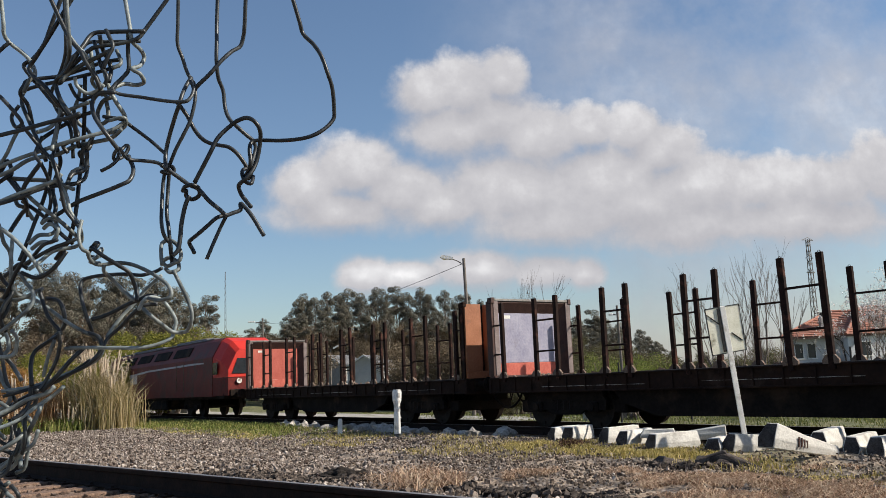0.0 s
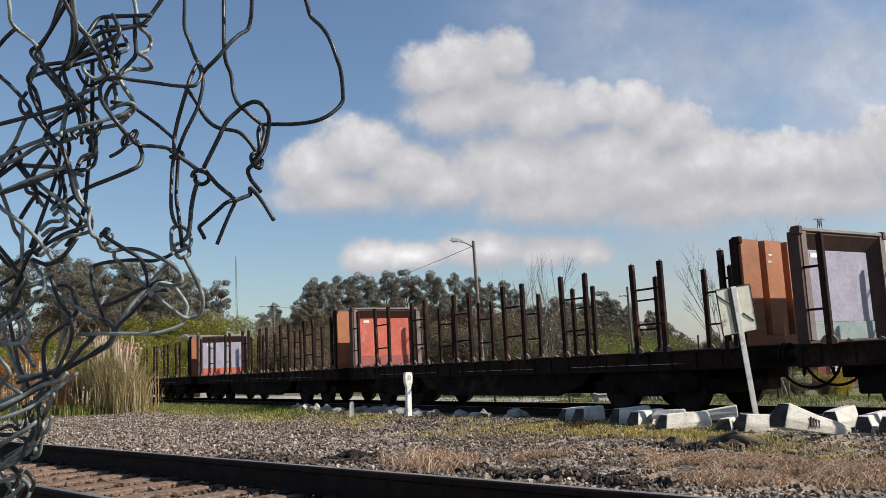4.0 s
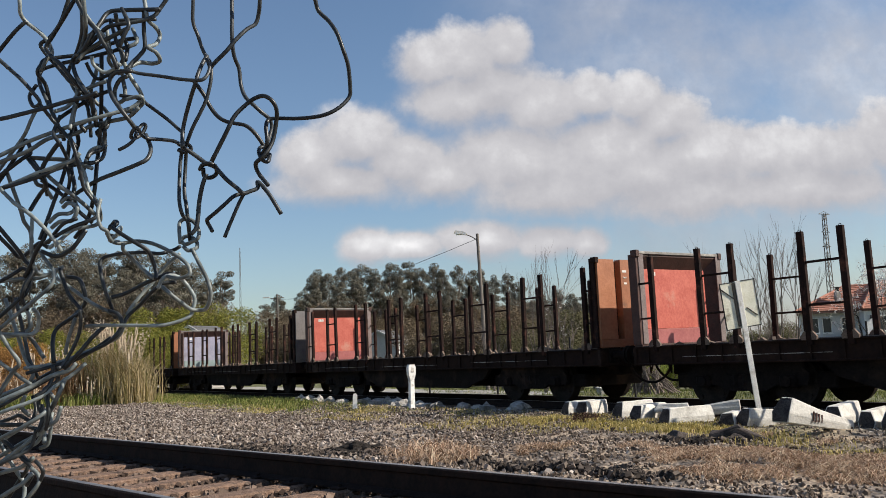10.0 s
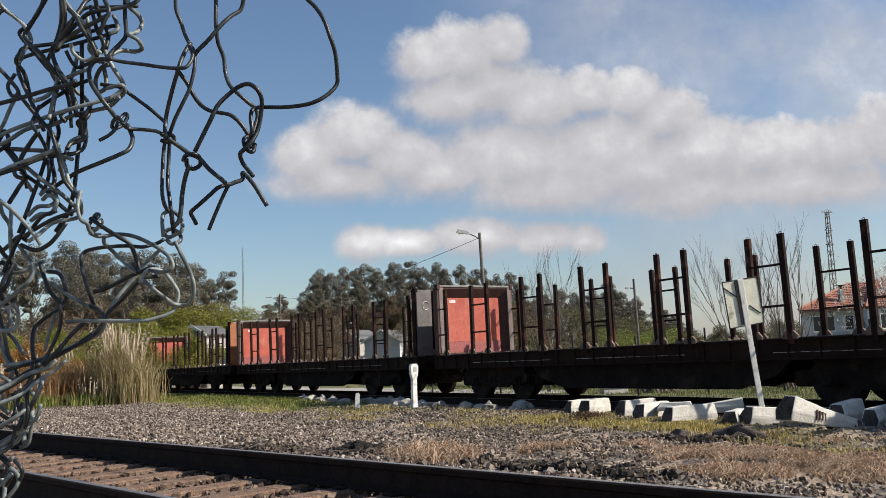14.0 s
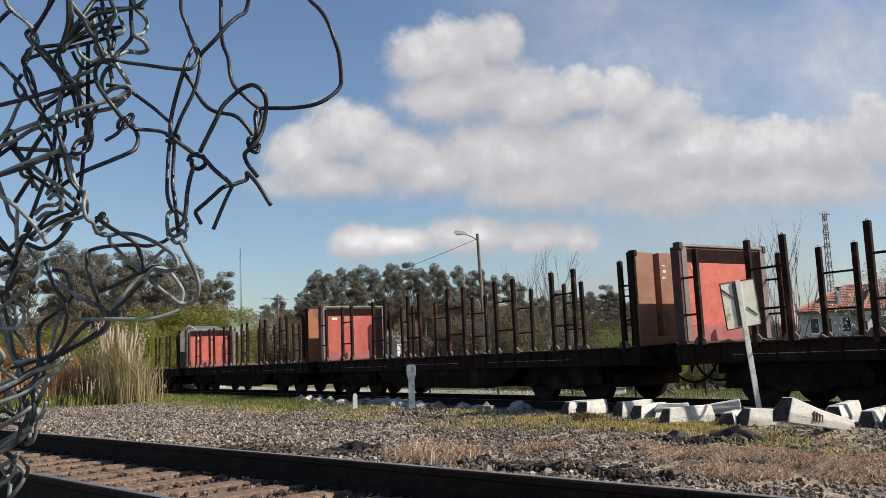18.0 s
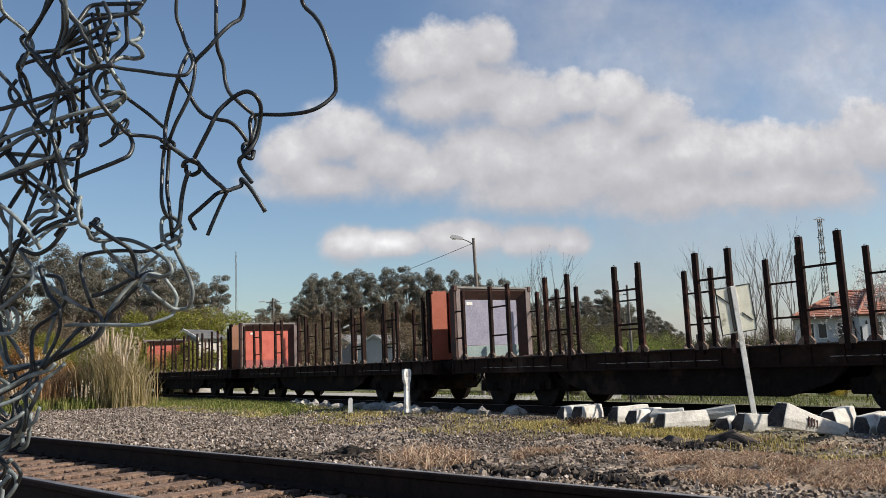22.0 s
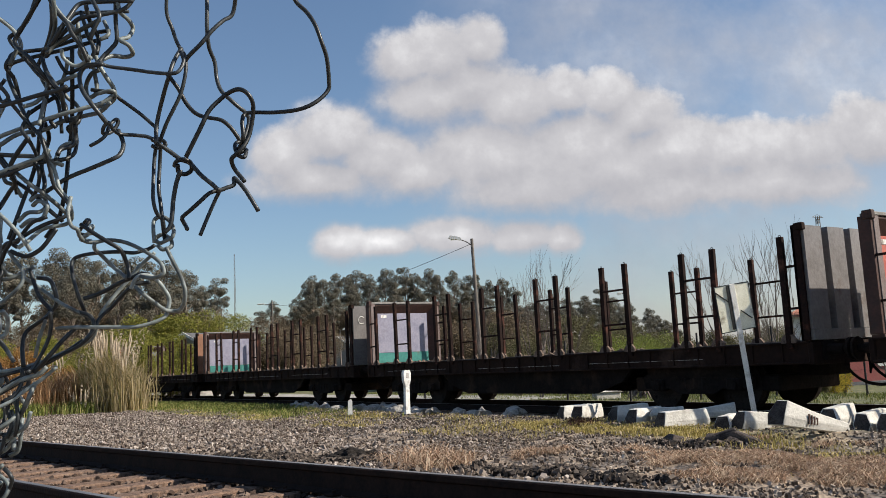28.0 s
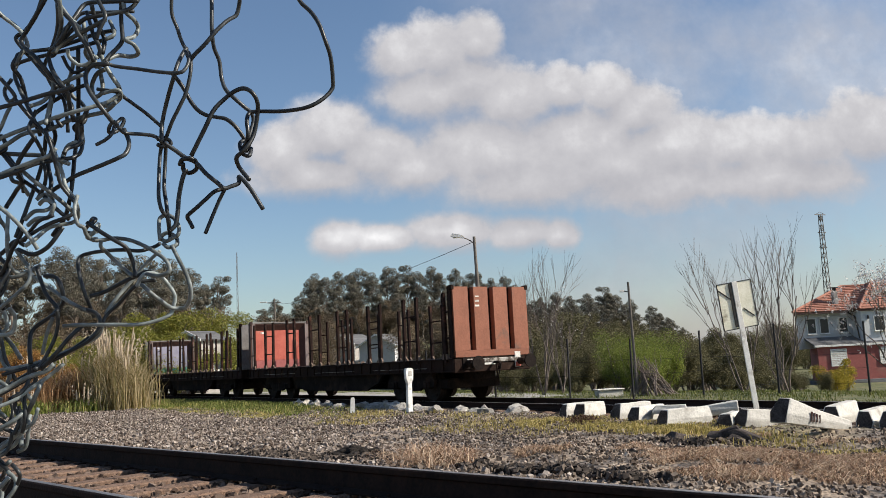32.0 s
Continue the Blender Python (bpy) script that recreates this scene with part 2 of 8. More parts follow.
# ---- mesh helpers ----
class Shape:
    """Vertices and faces of one part."""

    def __init__(self):
        self.v, self.f = [], []

    def add(self, verts, faces, m=None):
        k = len(self.v)
        self.v += [tuple(m @ Vector(p)) for p in verts] if m else [tuple(p) for p in verts]
        self.f += [tuple(i + k for i in f) for f in faces]
        return self

    def box(self, x0, x1, y0, y1, z0, z1, c=0.0, m=None):
        """A box with chamfered edges."""
        if c <= 0:
            return self.add([(x, y, z) for z in (z0, z1) for y in (y0, y1) for x in (x0, x1)],
                            [(0, 2, 3, 1), (4, 5, 7, 6), (0, 1, 5, 4), (2, 6, 7, 3), (0, 4, 6, 2), (1, 3, 7, 5)], m)
        c = min(c, 0.45 * min(x1 - x0, y1 - y0, z1 - z0))
        v, idx = [], {}
        lim = ((x0, x1), (y0, y1), (z0, z1))
        for sx in (0, 1):
            for sy in (0, 1):
                for sz in (0, 1):
                    s = (sx, sy, sz)
                    for ax in range(3):
                        p = [lim[i][s[i]] + (0 if i == ax else (c if s[i] == 0 else -c)) for i in range(3)]
                        idx[s, ax] = len(v)
                        v.append(p)
        f = []
        for ax in range(3):
            o1, o2 = [i for i in range(3) if i != ax]
            for e in (0, 1):
                loop = []
                for a, b in ((0, 0), (1, 0), (1, 1), (0, 1)):
                    s = [0, 0, 0]
                    s[ax], s[o1], s[o2] = e, a, b
                    loop.append(idx[tuple(s), ax])
                f.append(loop if (e == 1) == (ax != 1) else loop[::-1])
        for ax in range(3):
            o1, o2 = [i for i in range(3) if i != ax]
            for a in (0, 1):
                for b in (0, 1):
                    s0, s1 = [0, 0, 0], [0, 0, 0]
                    s0[ax], s1[ax] = 0, 1
                    s0[o1] = s1[o1] = a
                    s0[o2] = s1[o2] = b
                    f.append([idx[tuple(s0), o1], idx[tuple(s1), o1], idx[tuple(s1), o2], idx[tuple(s0), o2]])
        for sx in (0, 1):
            for sy in (0, 1):
                for sz in (0, 1):
                    f.append([idx[(sx, sy, sz), ax] for ax in range(3)])
        return self.add(v, f, m)

    def rod(self, p, q, r0, r1=None, n=8, caps=True):
        """A round bar, tapered when r1 is given."""
        r1 = r0 if r1 is None else r1
        p, q = Vector(p), Vector(q)
        d = (q - p).normalized()
        a = d.orthogonal().normalized()
        b = d.cross(a)
        ring = [(math.cos(2 * math.pi * i / n), math.sin(2 * math.pi * i / n)) for i in range(n)]
        v = [p + (a * c + b * s) * r0 for c, s in ring] + [q + (a * c + b * s) * r1 for c, s in ring]
        f = [(i, (i + 1) % n, n + (i + 1) % n, n + i) for i in range(n)]
        if caps:
            f += [tuple(range(n))[::-1], tuple(range(n, 2 * n))]
        return self.add(v, f)

    def prism(self, outline, a, b, axis="x", m=None):
        """An outline of two coordinates drawn out along an axis from a to b."""
        n = len(outline)
        at = {"x": lambda p, t: (t, p[0], p[1]), "y": lambda p, t: (p[0], t, p[1]), "z": lambda p, t: (p[0], p[1], t)}[axis]
        v = [at(p, a) for p in outline] + [at(p, b) for p in outline]
        f = [(i, (i + 1) % n, n + (i + 1) % n, n + i) for i in range(n)] + [tuple(range(n))[::-1], tuple(range(n, 2 * n))]
        return self.add(v, f, m)

    def tube(self, pts, r, n=6):
        """A bent wire along points."""
        pts = [Vector(p) for p in pts]
        a = None
        v, f = [], []
        for i, p in enumerate(pts):
            d = (pts[min(i + 1, len(pts) - 1)] - pts[max(i - 1, 0)]).normalized()
            a = (a - d * a.dot(d)).normalized() if a is not None and (a - d * a.dot(d)).length > 1e-6 else d.orthogonal().normalized()
            b = d.cross(a)
            rr = r if not callable(r) else r(i / (len(pts) - 1))
            v += [p + (a * math.cos(2 * math.pi * k / n) + b * math.sin(2 * math.pi * k / n)) * rr for k in range(n)]
            if i:
                o = (i - 1) * n
                f += [(o + k, o + (k + 1) % n, o + n + (k + 1) % n, o + n + k) for k in range(n)]
        f += [tuple(range(n))[::-1], tuple(range(len(v) - n, len(v)))]
        return self.add(v, f)

    def mesh(self, name, mat, round_off=False):
        me = bpy.data.meshes.new(name)
        me.from_pydata(self.v, [], self.f)
        bm = bmesh.new()
        bm.from_mesh(me)
        bmesh.ops.recalc_face_normals(bm, faces=bm.faces)
        bm.to_mesh(me)
        bm.free()
        me.materials.append(mat)
        if round_off:
            me.shade_smooth()
        return me


def part(name, shape, mat, parent=None, label="", m=None, smooth_it=False):
    """Links a shape (or a mesh already made) as one object under a thing."""
    me = shape.mesh(name, mat, smooth_it) if isinstance(shape, Shape) else shape
    ob = new(name, me)
    if parent:
        ob.parent = parent
    if m:
        ob.matrix_basis = m
    return tagged(ob, label)


def thing(name, m, label, category, group="", kind=""):
    ob = new(name)
    ob.empty_display_size = 0.2
    ob.matrix_basis = m
    return tagged(ob, label, category, group, kind)


def raw_mesh(name, verts, faces, mat, round_off=False):
    """A mesh from numpy arrays; all faces have as many corners."""
    me = bpy.data.meshes.new(name)
    verts, faces = np.asarray(verts, np.float32), np.asarray(faces, np.int32)
    me.vertices.add(len(verts))
    me.vertices.foreach_set("co", verts.ravel())
    k = faces.shape[1]
    me.loops.add(faces.size)
    me.loops.foreach_set("vertex_index", faces.ravel())
    me.polygons.add(len(faces))
    me.polygons.foreach_set("loop_start", np.arange(0, faces.size, k, dtype=np.int32))
    me.update(calc_edges=True)
    me.materials.append(mat)
    if round_off:
        me.shade_smooth()
    else:
        me.shade_flat()
    return me


# ---- clouds: a plain backdrop of sky far behind everything, drifting ----
def cloud_material():
    m = bpy.data.materials.new("cloud_bank")
    m.use_nodes = True
    nt = m.node_tree
    n, l = nt.nodes, nt.links
    n.clear()
    out, co = n.new("ShaderNodeOutputMaterial"), n.new("ShaderNodeTexCoord")

    def math_node(op, a, b=None, c=None, clamp=False):
        x = n.new("ShaderNodeMath")
        x.operation, x.use_clamp = op, clamp
        for i, v in enumerate((a, b, c)):
            if v is None:
                continue
            if isinstance(v, (int, float)):
                x.inputs[i].default_value = v
            else:
                l.new(v, x.inputs[i])
        return x.outputs[0]

    def noise_node(scale, detail, rough, off=0.0):
        x = n.new("ShaderNodeTexNoise")
        x.inputs["Scale"].default_value, x.inputs["Detail"].default_value, x.inputs["Roughness"].default_value = scale, detail, rough
        v = n.new("ShaderNodeVectorMath")
        v.inputs[1].default_value = (off, 0, -off)
        l.new(co.outputs["Object"], v.inputs[0])
        l.new(v.outputs[0], x.inputs["Vector"])
        return x.outputs["Fac"]

    warp = math_node("SUBTRACT", noise_node(9, 7, 0.58), 0.5)
    billow = math_node("SUBTRACT", noise_node(30, 6, 0.62, 3.1), 0.5)

    def field(off):
        total = None
        for cx, cz, rx, rz in CLOUDS:
            d = n.new("ShaderNodeVectorMath")
            d.operation = "SUBTRACT"
            l.new(co.outputs["Object"], d.inputs[0])
            d.inputs[1].default_value = (cx, 0, cz - off)
            s = n.new("ShaderNodeVectorMath")
            s.operation = "MULTIPLY"
            l.new(d.outputs[0], s.inputs[0])
            s.inputs[1].default_value = (1 / rx, 0, 1 / rz)
            g = n.new("ShaderNodeVectorMath")
            g.operation = "LENGTH"
            l.new(s.outputs[0], g.inputs[0])
            f = math_node("SUBTRACT", 1.0, g.outputs["Value"])
            total = f if total is None else math_node("SMOOTH_MAX", total, f, 0.18)
        return math_node("MULTIPLY_ADD", warp, 1.15, math_node("MULTIPLY_ADD", billow, 0.55, total))

    here, above = field(0.0), field(0.035)
    rise = math_node("SUBTRACT", here, above)
    soft_edge = n.new("ShaderNodeMapRange")
    soft_edge.inputs[1].default_value, soft_edge.inputs[2].default_value = -0.35, 0.45
    soft_edge.inputs[3].default_value, soft_edge.inputs[4].default_value = 0.66, 0.24
    l.new(rise, soft_edge.inputs[0])
    cover = n.new("ShaderNodeMapRange")
    cover.interpolation_type = "SMOOTHSTEP"
    cover.inputs[1].default_value = -0.30
    l.new(soft_edge.outputs[0], cover.inputs[2])
    l.new(here, cover.inputs[0])
    sides = n.new("ShaderNodeSeparateXYZ")
    l.new(co.outputs["Object"], sides.inputs[0])
    veil = math_node("MULTIPLY", math_node("SUBTRACT", noise_node(3.2, 6, 0.6, 7.7), 0.36, None, True), math_node("MULTIPLY", math_node("MULTIPLY_ADD", sides.outputs[0], 3.0, 0.15, True), 2.1), None, True)
    fade = math_node("MAXIMUM", cover.outputs[0], veil)
    lit = math_node("MULTIPLY_ADD", rise, 0.34, math_node("MULTIPLY_ADD", billow, 0.45, math_node("MULTIPLY_ADD", warp, 0.65, 0.50)), True)
    tone = ramp(nt, [(0.12, (0.40, 0.40, 0.44)), (0.45, (0.49, 0.485, 0.515)), (0.66, (0.58, 0.572, 0.595)), (0.88, (0.76, 0.755, 0.77)), (1.0, (0.93, 0.92, 0.93))])
    l.new(lit, tone.inputs[0])
    em = n.new("ShaderNodeEmission")
    l.new(tone.outputs[0], em.inputs[0])
    em.inputs[1].default_value = CLOUD_GLOW
    tr, mix = n.new("ShaderNodeBsdfTransparent"), n.new("ShaderNodeMixShader")
    l.new(fade, mix.inputs[0])
    l.new(tr.outputs[0], mix.inputs[1])
    l.new(em.outputs[0], mix.inputs[2])
    l.new(mix.outputs[0], out.inputs["Surface"])
    return m


# middle, half width and half height of the billows, for a sheet at unit distance
CLOUDS = [
    (-0.015, 0.461, 0.058, 0.050), (0.043, 0.467, 0.078, 0.060), (0.101, 0.483, 0.045, 0.055), (0.080, 0.414, 0.088, 0.068),
    (0.027, 0.403, 0.092, 0.058), (0.156, 0.379, 0.092, 0.062), (0.232, 0.394, 0.046, 0.048), (0.301, 0.386, 0.052, 0.050),
    (0.337, 0.352, 0.075, 0.054), (0.247, 0.310, 0.150, 0.080), (0.108, 0.302, 0.140, 0.078), (0.393, 0.296, 0.130, 0.058),
    (0.495, 0.291, 0.110, 0.052), (0.598, 0.286, 0.100, 0.055), (0.690, 0.300, 0.080, 0.070), (0.549, 0.240, 0.180, 0.056),
    (0.361, 0.239, 0.200, 0.056), (0.173, 0.248, 0.150, 0.050), (-0.132, 0.338, 0.078, 0.056), (-0.202, 0.314, 0.064, 0.050),
    (-0.064, 0.303, 0.092, 0.056), (-0.151, 0.278, 0.120, 0.040), (-0.005, 0.280, 0.092, 0.045), (-0.123, 0.175, 0.042, 0.031),
    (-0.051, 0.172, 0.060, 0.024), (0.050, 0.178, 0.090, 0.033), (0.151, 0.173, 0.070, 0.032), (0.210, 0.166, 0.038, 0.030),
    (0.300, 0.270, 0.260, 0.070), (0.800, 0.250, 0.120, 0.080),
]
CLOUD_GLOW = 0.74
clouds = tagged(new("cloud_backdrop", raw_mesh("cloud_backdrop", [(-1.1, 0, -0.02), (1.1, 0, -0.02), (1.1, 0, 0.9), (-1.1, 0, 0.9)], [(0, 1, 2, 3)], cloud_material())),
                "white and grey cumulus clouds in a blue sky", "cloud", kind="structure")
clouds.matrix_basis = pose(0, 2600 * DEEP, 1.12, -4.0, 0, 0) @ Matrix.Diagonal((2600, 2600, 2600, 1))


# ---- ground ----
def ground_material():
    m = bpy.data.materials.new("earth_gravel_grass")
    m.use_nodes = True
    nt = m.node_tree
    n, l = nt.nodes, nt.links
    bsdf = n["Principled BSDF"]
    co = n.new("ShaderNodeTexCoord")
    cov = n.new("ShaderNodeAttribute")
    cov.attribute_name = "grown"
    cell = n.new("ShaderNodeTexVoronoi")
    cell.inputs["Scale"].default_value = 22
    mid, fine = n.new("ShaderNodeTexNoise"), n.new("ShaderNodeTexNoise")
    mid.inputs["Scale"].default_value, mid.inputs["Detail"].default_value = 1.6, 6
    fine.inputs["Scale"].default_value, fine.inputs["Detail"].default_value = 35, 4
    for t in (cell, mid, fine):
        l.new(co.outputs["Object"], t.inputs["Vector"])
    stone = ramp(nt, [(0.0, (0.035, 0.027, 0.022)), (0.5, (0.10, 0.08, 0.066)), (1.0, (0.24, 0.20, 0.17))])
    l.new(cell.outputs["Color"], stone.inputs[0])
    soil = ramp(nt, [(0.35, (0.19, 0.14, 0.10)), (0.65, (0.38, 0.30, 0.22))])
    l.new(fine.outputs["Fac"], soil.inputs[0])
    turf = ramp(nt, [(0.3, (0.11, 0.105, 0.03)), (0.5, (0.22, 0.195, 0.06)), (0.72, (0.40, 0.31, 0.17))])
    l.new(mid.outputs["Fac"], turf.inputs[0])
    deep = ramp(nt, [(0.3, (0.05, 0.058, 0.02)), (0.5, (0.095, 0.10, 0.036)), (0.72, (0.18, 0.15, 0.08))])
    l.new(mid.outputs["Fac"], deep.inputs[0])
    fld = n.new("ShaderNodeAttribute")
    fld.attribute_name = "field"
    patch = ramp(nt, [(0.44, (0, 0, 0)), (0.58, (1, 1, 1))])
    l.new(mid.outputs["Fac"], patch.inputs[0])

    def blend(f, a, b):
        x = n.new("ShaderNodeMix")
        x.data_type = "RGBA"
        l.new(f, x.inputs[0])
        l.new(a, x.inputs[6])
        l.new(b, x.inputs[7])
        return x.outputs[2]

    bed = blend(patch.outputs[0], stone.outputs[0], soil.outputs[0])
    l.new(blend(cov.outputs["Fac"], bed, blend(fld.outputs["Fac"], turf.outputs[0], deep.outputs[0])), bsdf.inputs["Base Color"])
    bsdf.inputs["Roughness"].default_value = 0.95
    bp = n.new("ShaderNodeBump")
    bp.inputs["Strength"].default_value, bp.inputs["Distance"].default_value = 0.8, 0.03
    l.new(cell.outputs["Distance"], bp.inputs["Height"])
    l.new(bp.outputs[0], bsdf.inputs["Normal"])
    return m


def grown(x, y):
    """How far the ground is covered with turf, 0 to 1."""
    y = y / DEEP
    far, near = x * N.x + y * N.y, x * N2.x + y * N2.y
    if far > 15.6:
        return smooth(15.4, 16.6, far)
    if abs(far - TRACK_D) < 1.7:
        return 0.0
    k = noise.noise(Vector((x * 0.55, y * 0.55, 9)))
    strip = smooth(7.6, 8.8, far) * (1 - smooth(10.6, 11.2, far))
    left = smooth(-1.0, -8.0, x)
    wide = smooth(6.4, 7.8, far) * (1 - smooth(10.6, 11.2, far)) * left
    return max(0.0, min(1.0, max(wide * 0.85, strip * (0.40 + 0.55 * left + 0.7 * k))))


def graded(lo, hi, core0, core1, step, growth):
    a = [core0 + step * i for i in range(int((core1 - core0) / step) + 1)]
    s = step
    up = [a[-1]]
    while up[-1] < hi:
        s *= growth
        up.append(up[-1] + s)
    s = step
    dn = [a[0]]
    while dn[-1] > lo:
        s *= growth
        dn.append(dn[-1] - s)
    return dn[:0:-1] + a + up[1:]


def build_ground():
    xs, ys = graded(-4000, 4000, -7, 8, 0.12, 1.08), graded(-3000, 5000, 3.6, 20, 0.14, 1.08)
    v = np.array([(x, y, ground_z(x, y)) for y in ys for x in xs])
    w = len(xs)
    q = np.array([(j * w + i, j * w + i + 1, (j + 1) * w + i + 1, (j + 1) * w + i) for j in range(len(ys) - 1) for i in range(w - 1)])
    me = raw_mesh("ground", v, q, ground_material(), True)
    at = me.attributes.new("grown", "FLOAT", "POINT")
    at.data.foreach_set("value", np.array([grown(x, y) for y in ys for x in xs], np.float32))
    at = me.attributes.new("field", "FLOAT", "POINT")
    at.data.foreach_set("value", np.array([smooth(14.6, 16.0, x * N.x + y / DEEP * N.y) for y in ys for x in xs], np.float32))
    tagged(new("ground", me), "gravelly ground with patchy grass falling to a field", "ground", kind="structure")


build_ground()


def build_lane():
    """A pale gravel lane on the far side of the line."""
    v = []
    for i in range(60):
        for d in (15.3, 16.6, 18.0, 19.4):
            p = U * (16 + i * 1.2) + N * (d + 0.25 * math.sin(i * 0.7 + d))
            v.append((p.x, p.y * DEEP, ground_z(p.x, p.y * DEEP) + 0.03))
    q = [(j * 4 + k, j * 4 + k + 1, j * 4 + k + 5, j * 4 + k + 4) for j in range(59) for k in range(3)]
    mat = material("pale_gravel_lane", (0.26, 0.245, 0.225), (0.42, 0.40, 0.37), 2.0, 0.95, 0.0, 0.4, grime=(0.16, 0.16, 0.08))
    tagged(new("road", raw_mesh("road", v, q, mat)), "pale gravel lane beyond the far rails", "road", kind="structure")


build_lane()

# ---- tracks ----
RAIL_PROFILE = [(-0.065, -0.165), (0.065, -0.165), (0.065, -0.155), (0.012, -0.135), (0.009, -0.045), (0.034, -0.034), (0.036, -0.006), (0.028, 0.0),
                (-0.028, 0.0), (-0.036, -0.006), (-0.034, -0.034), (-0.009, -0.045), (-0.012, -0.135), (-0.065, -0.155)]


def build_track(name, foot, way, z, s0, s1, sleeper_mat, sleepers_from, sleepers_to, spacing, label, tall=1.0):
    track = thing(name, pose(foot.x, foot.y, z, 0, 0, way), label, "track", kind="structure")
    for y in (-GAUGE / 2 - 0.036, GAUGE / 2 + 0.036):
        rail = part("rail", Shape().prism([(y + a, b * tall) for a, b in RAIL_PROFILE], s0, s1), M_RAIL, track)
        part("rail_head", Shape().box(s0, s1, y - 0.024, y + 0.024, -0.004, 0.003), M_RAILHEAD, rail, "worn shiny running surface")
    rnd = random.Random(5)
    clip = Shape()
    for s in (-1, 1):
        for y in (-GAUGE / 2 - 0.036, GAUGE / 2 + 0.036):
            clip.box(-0.06, 0.06, y + s * 0.10 - 0.05, y + s * 0.10 + 0.05, -0.165 * tall, -0.165 * tall + 0.02, 0.006)
            clip.rod((0, y + s * 0.095, -0.15 * tall), (0, y + s * 0.095, -0.165 * tall + 0.04), 0.016, n=6)
    clip_mesh = clip.mesh("rail_fastening", M_RAIL)
    shapes = []
    for k in range(4):
        sh = Shape()
        j = [rnd.uniform(-0.012, 0.012) for _ in range(4)]
        sh.box(-0.12 + j[0], 0.12 + j[1], -1.3 + j[2] * 4, 1.3 + j[3] * 4, -0.33, -0.167 * tall, 0.014)
        shapes.append(sh.mesh("sleeper", sleeper_mat))
    x = sleepers_from
    while x < sleepers_to:
        sl = part("sleeper", shapes[rnd.randrange(4)], sleeper_mat, track, m=pose(x + rnd.uniform(-0.02, 0.02), rnd.uniform(-0.05, 0.05), 0, 0, 0, rnd.uniform(-1.2, 1.2)))
        part("rail_fastening", clip_mesh, M_RAIL, sl)
        x += spacing
    return track


near_track = build_track("near_track", NEAR_FOOT, NEAR_WAY, NEAR_Z, -60, 120, M_SLEEPER, -9, 27, 0.6, "rusty running rails on old timber sleepers", 1.28)
far_track = build_track("far_track", RAIL_FOOT, WAY, 0.0, -260, 330, M_SLEEPER, -12, 82, 0.62, "dark rails of the line the train runs on")


# ---- timber wagons ----
HALF = 1.303
DECK = 1.18
LADDERS = [-1.96, -4.13, -6.30, -8.47, -10.63, -12.80]


M_SCUFF = material("pale_scuffed_paint", (0.22, 0.20, 0.18), (0.48, 0.46, 0.42), 12, 0.7, 0.0, 0.1, grime=(0.06, 0.045, 0.035), grime_at=0.5)


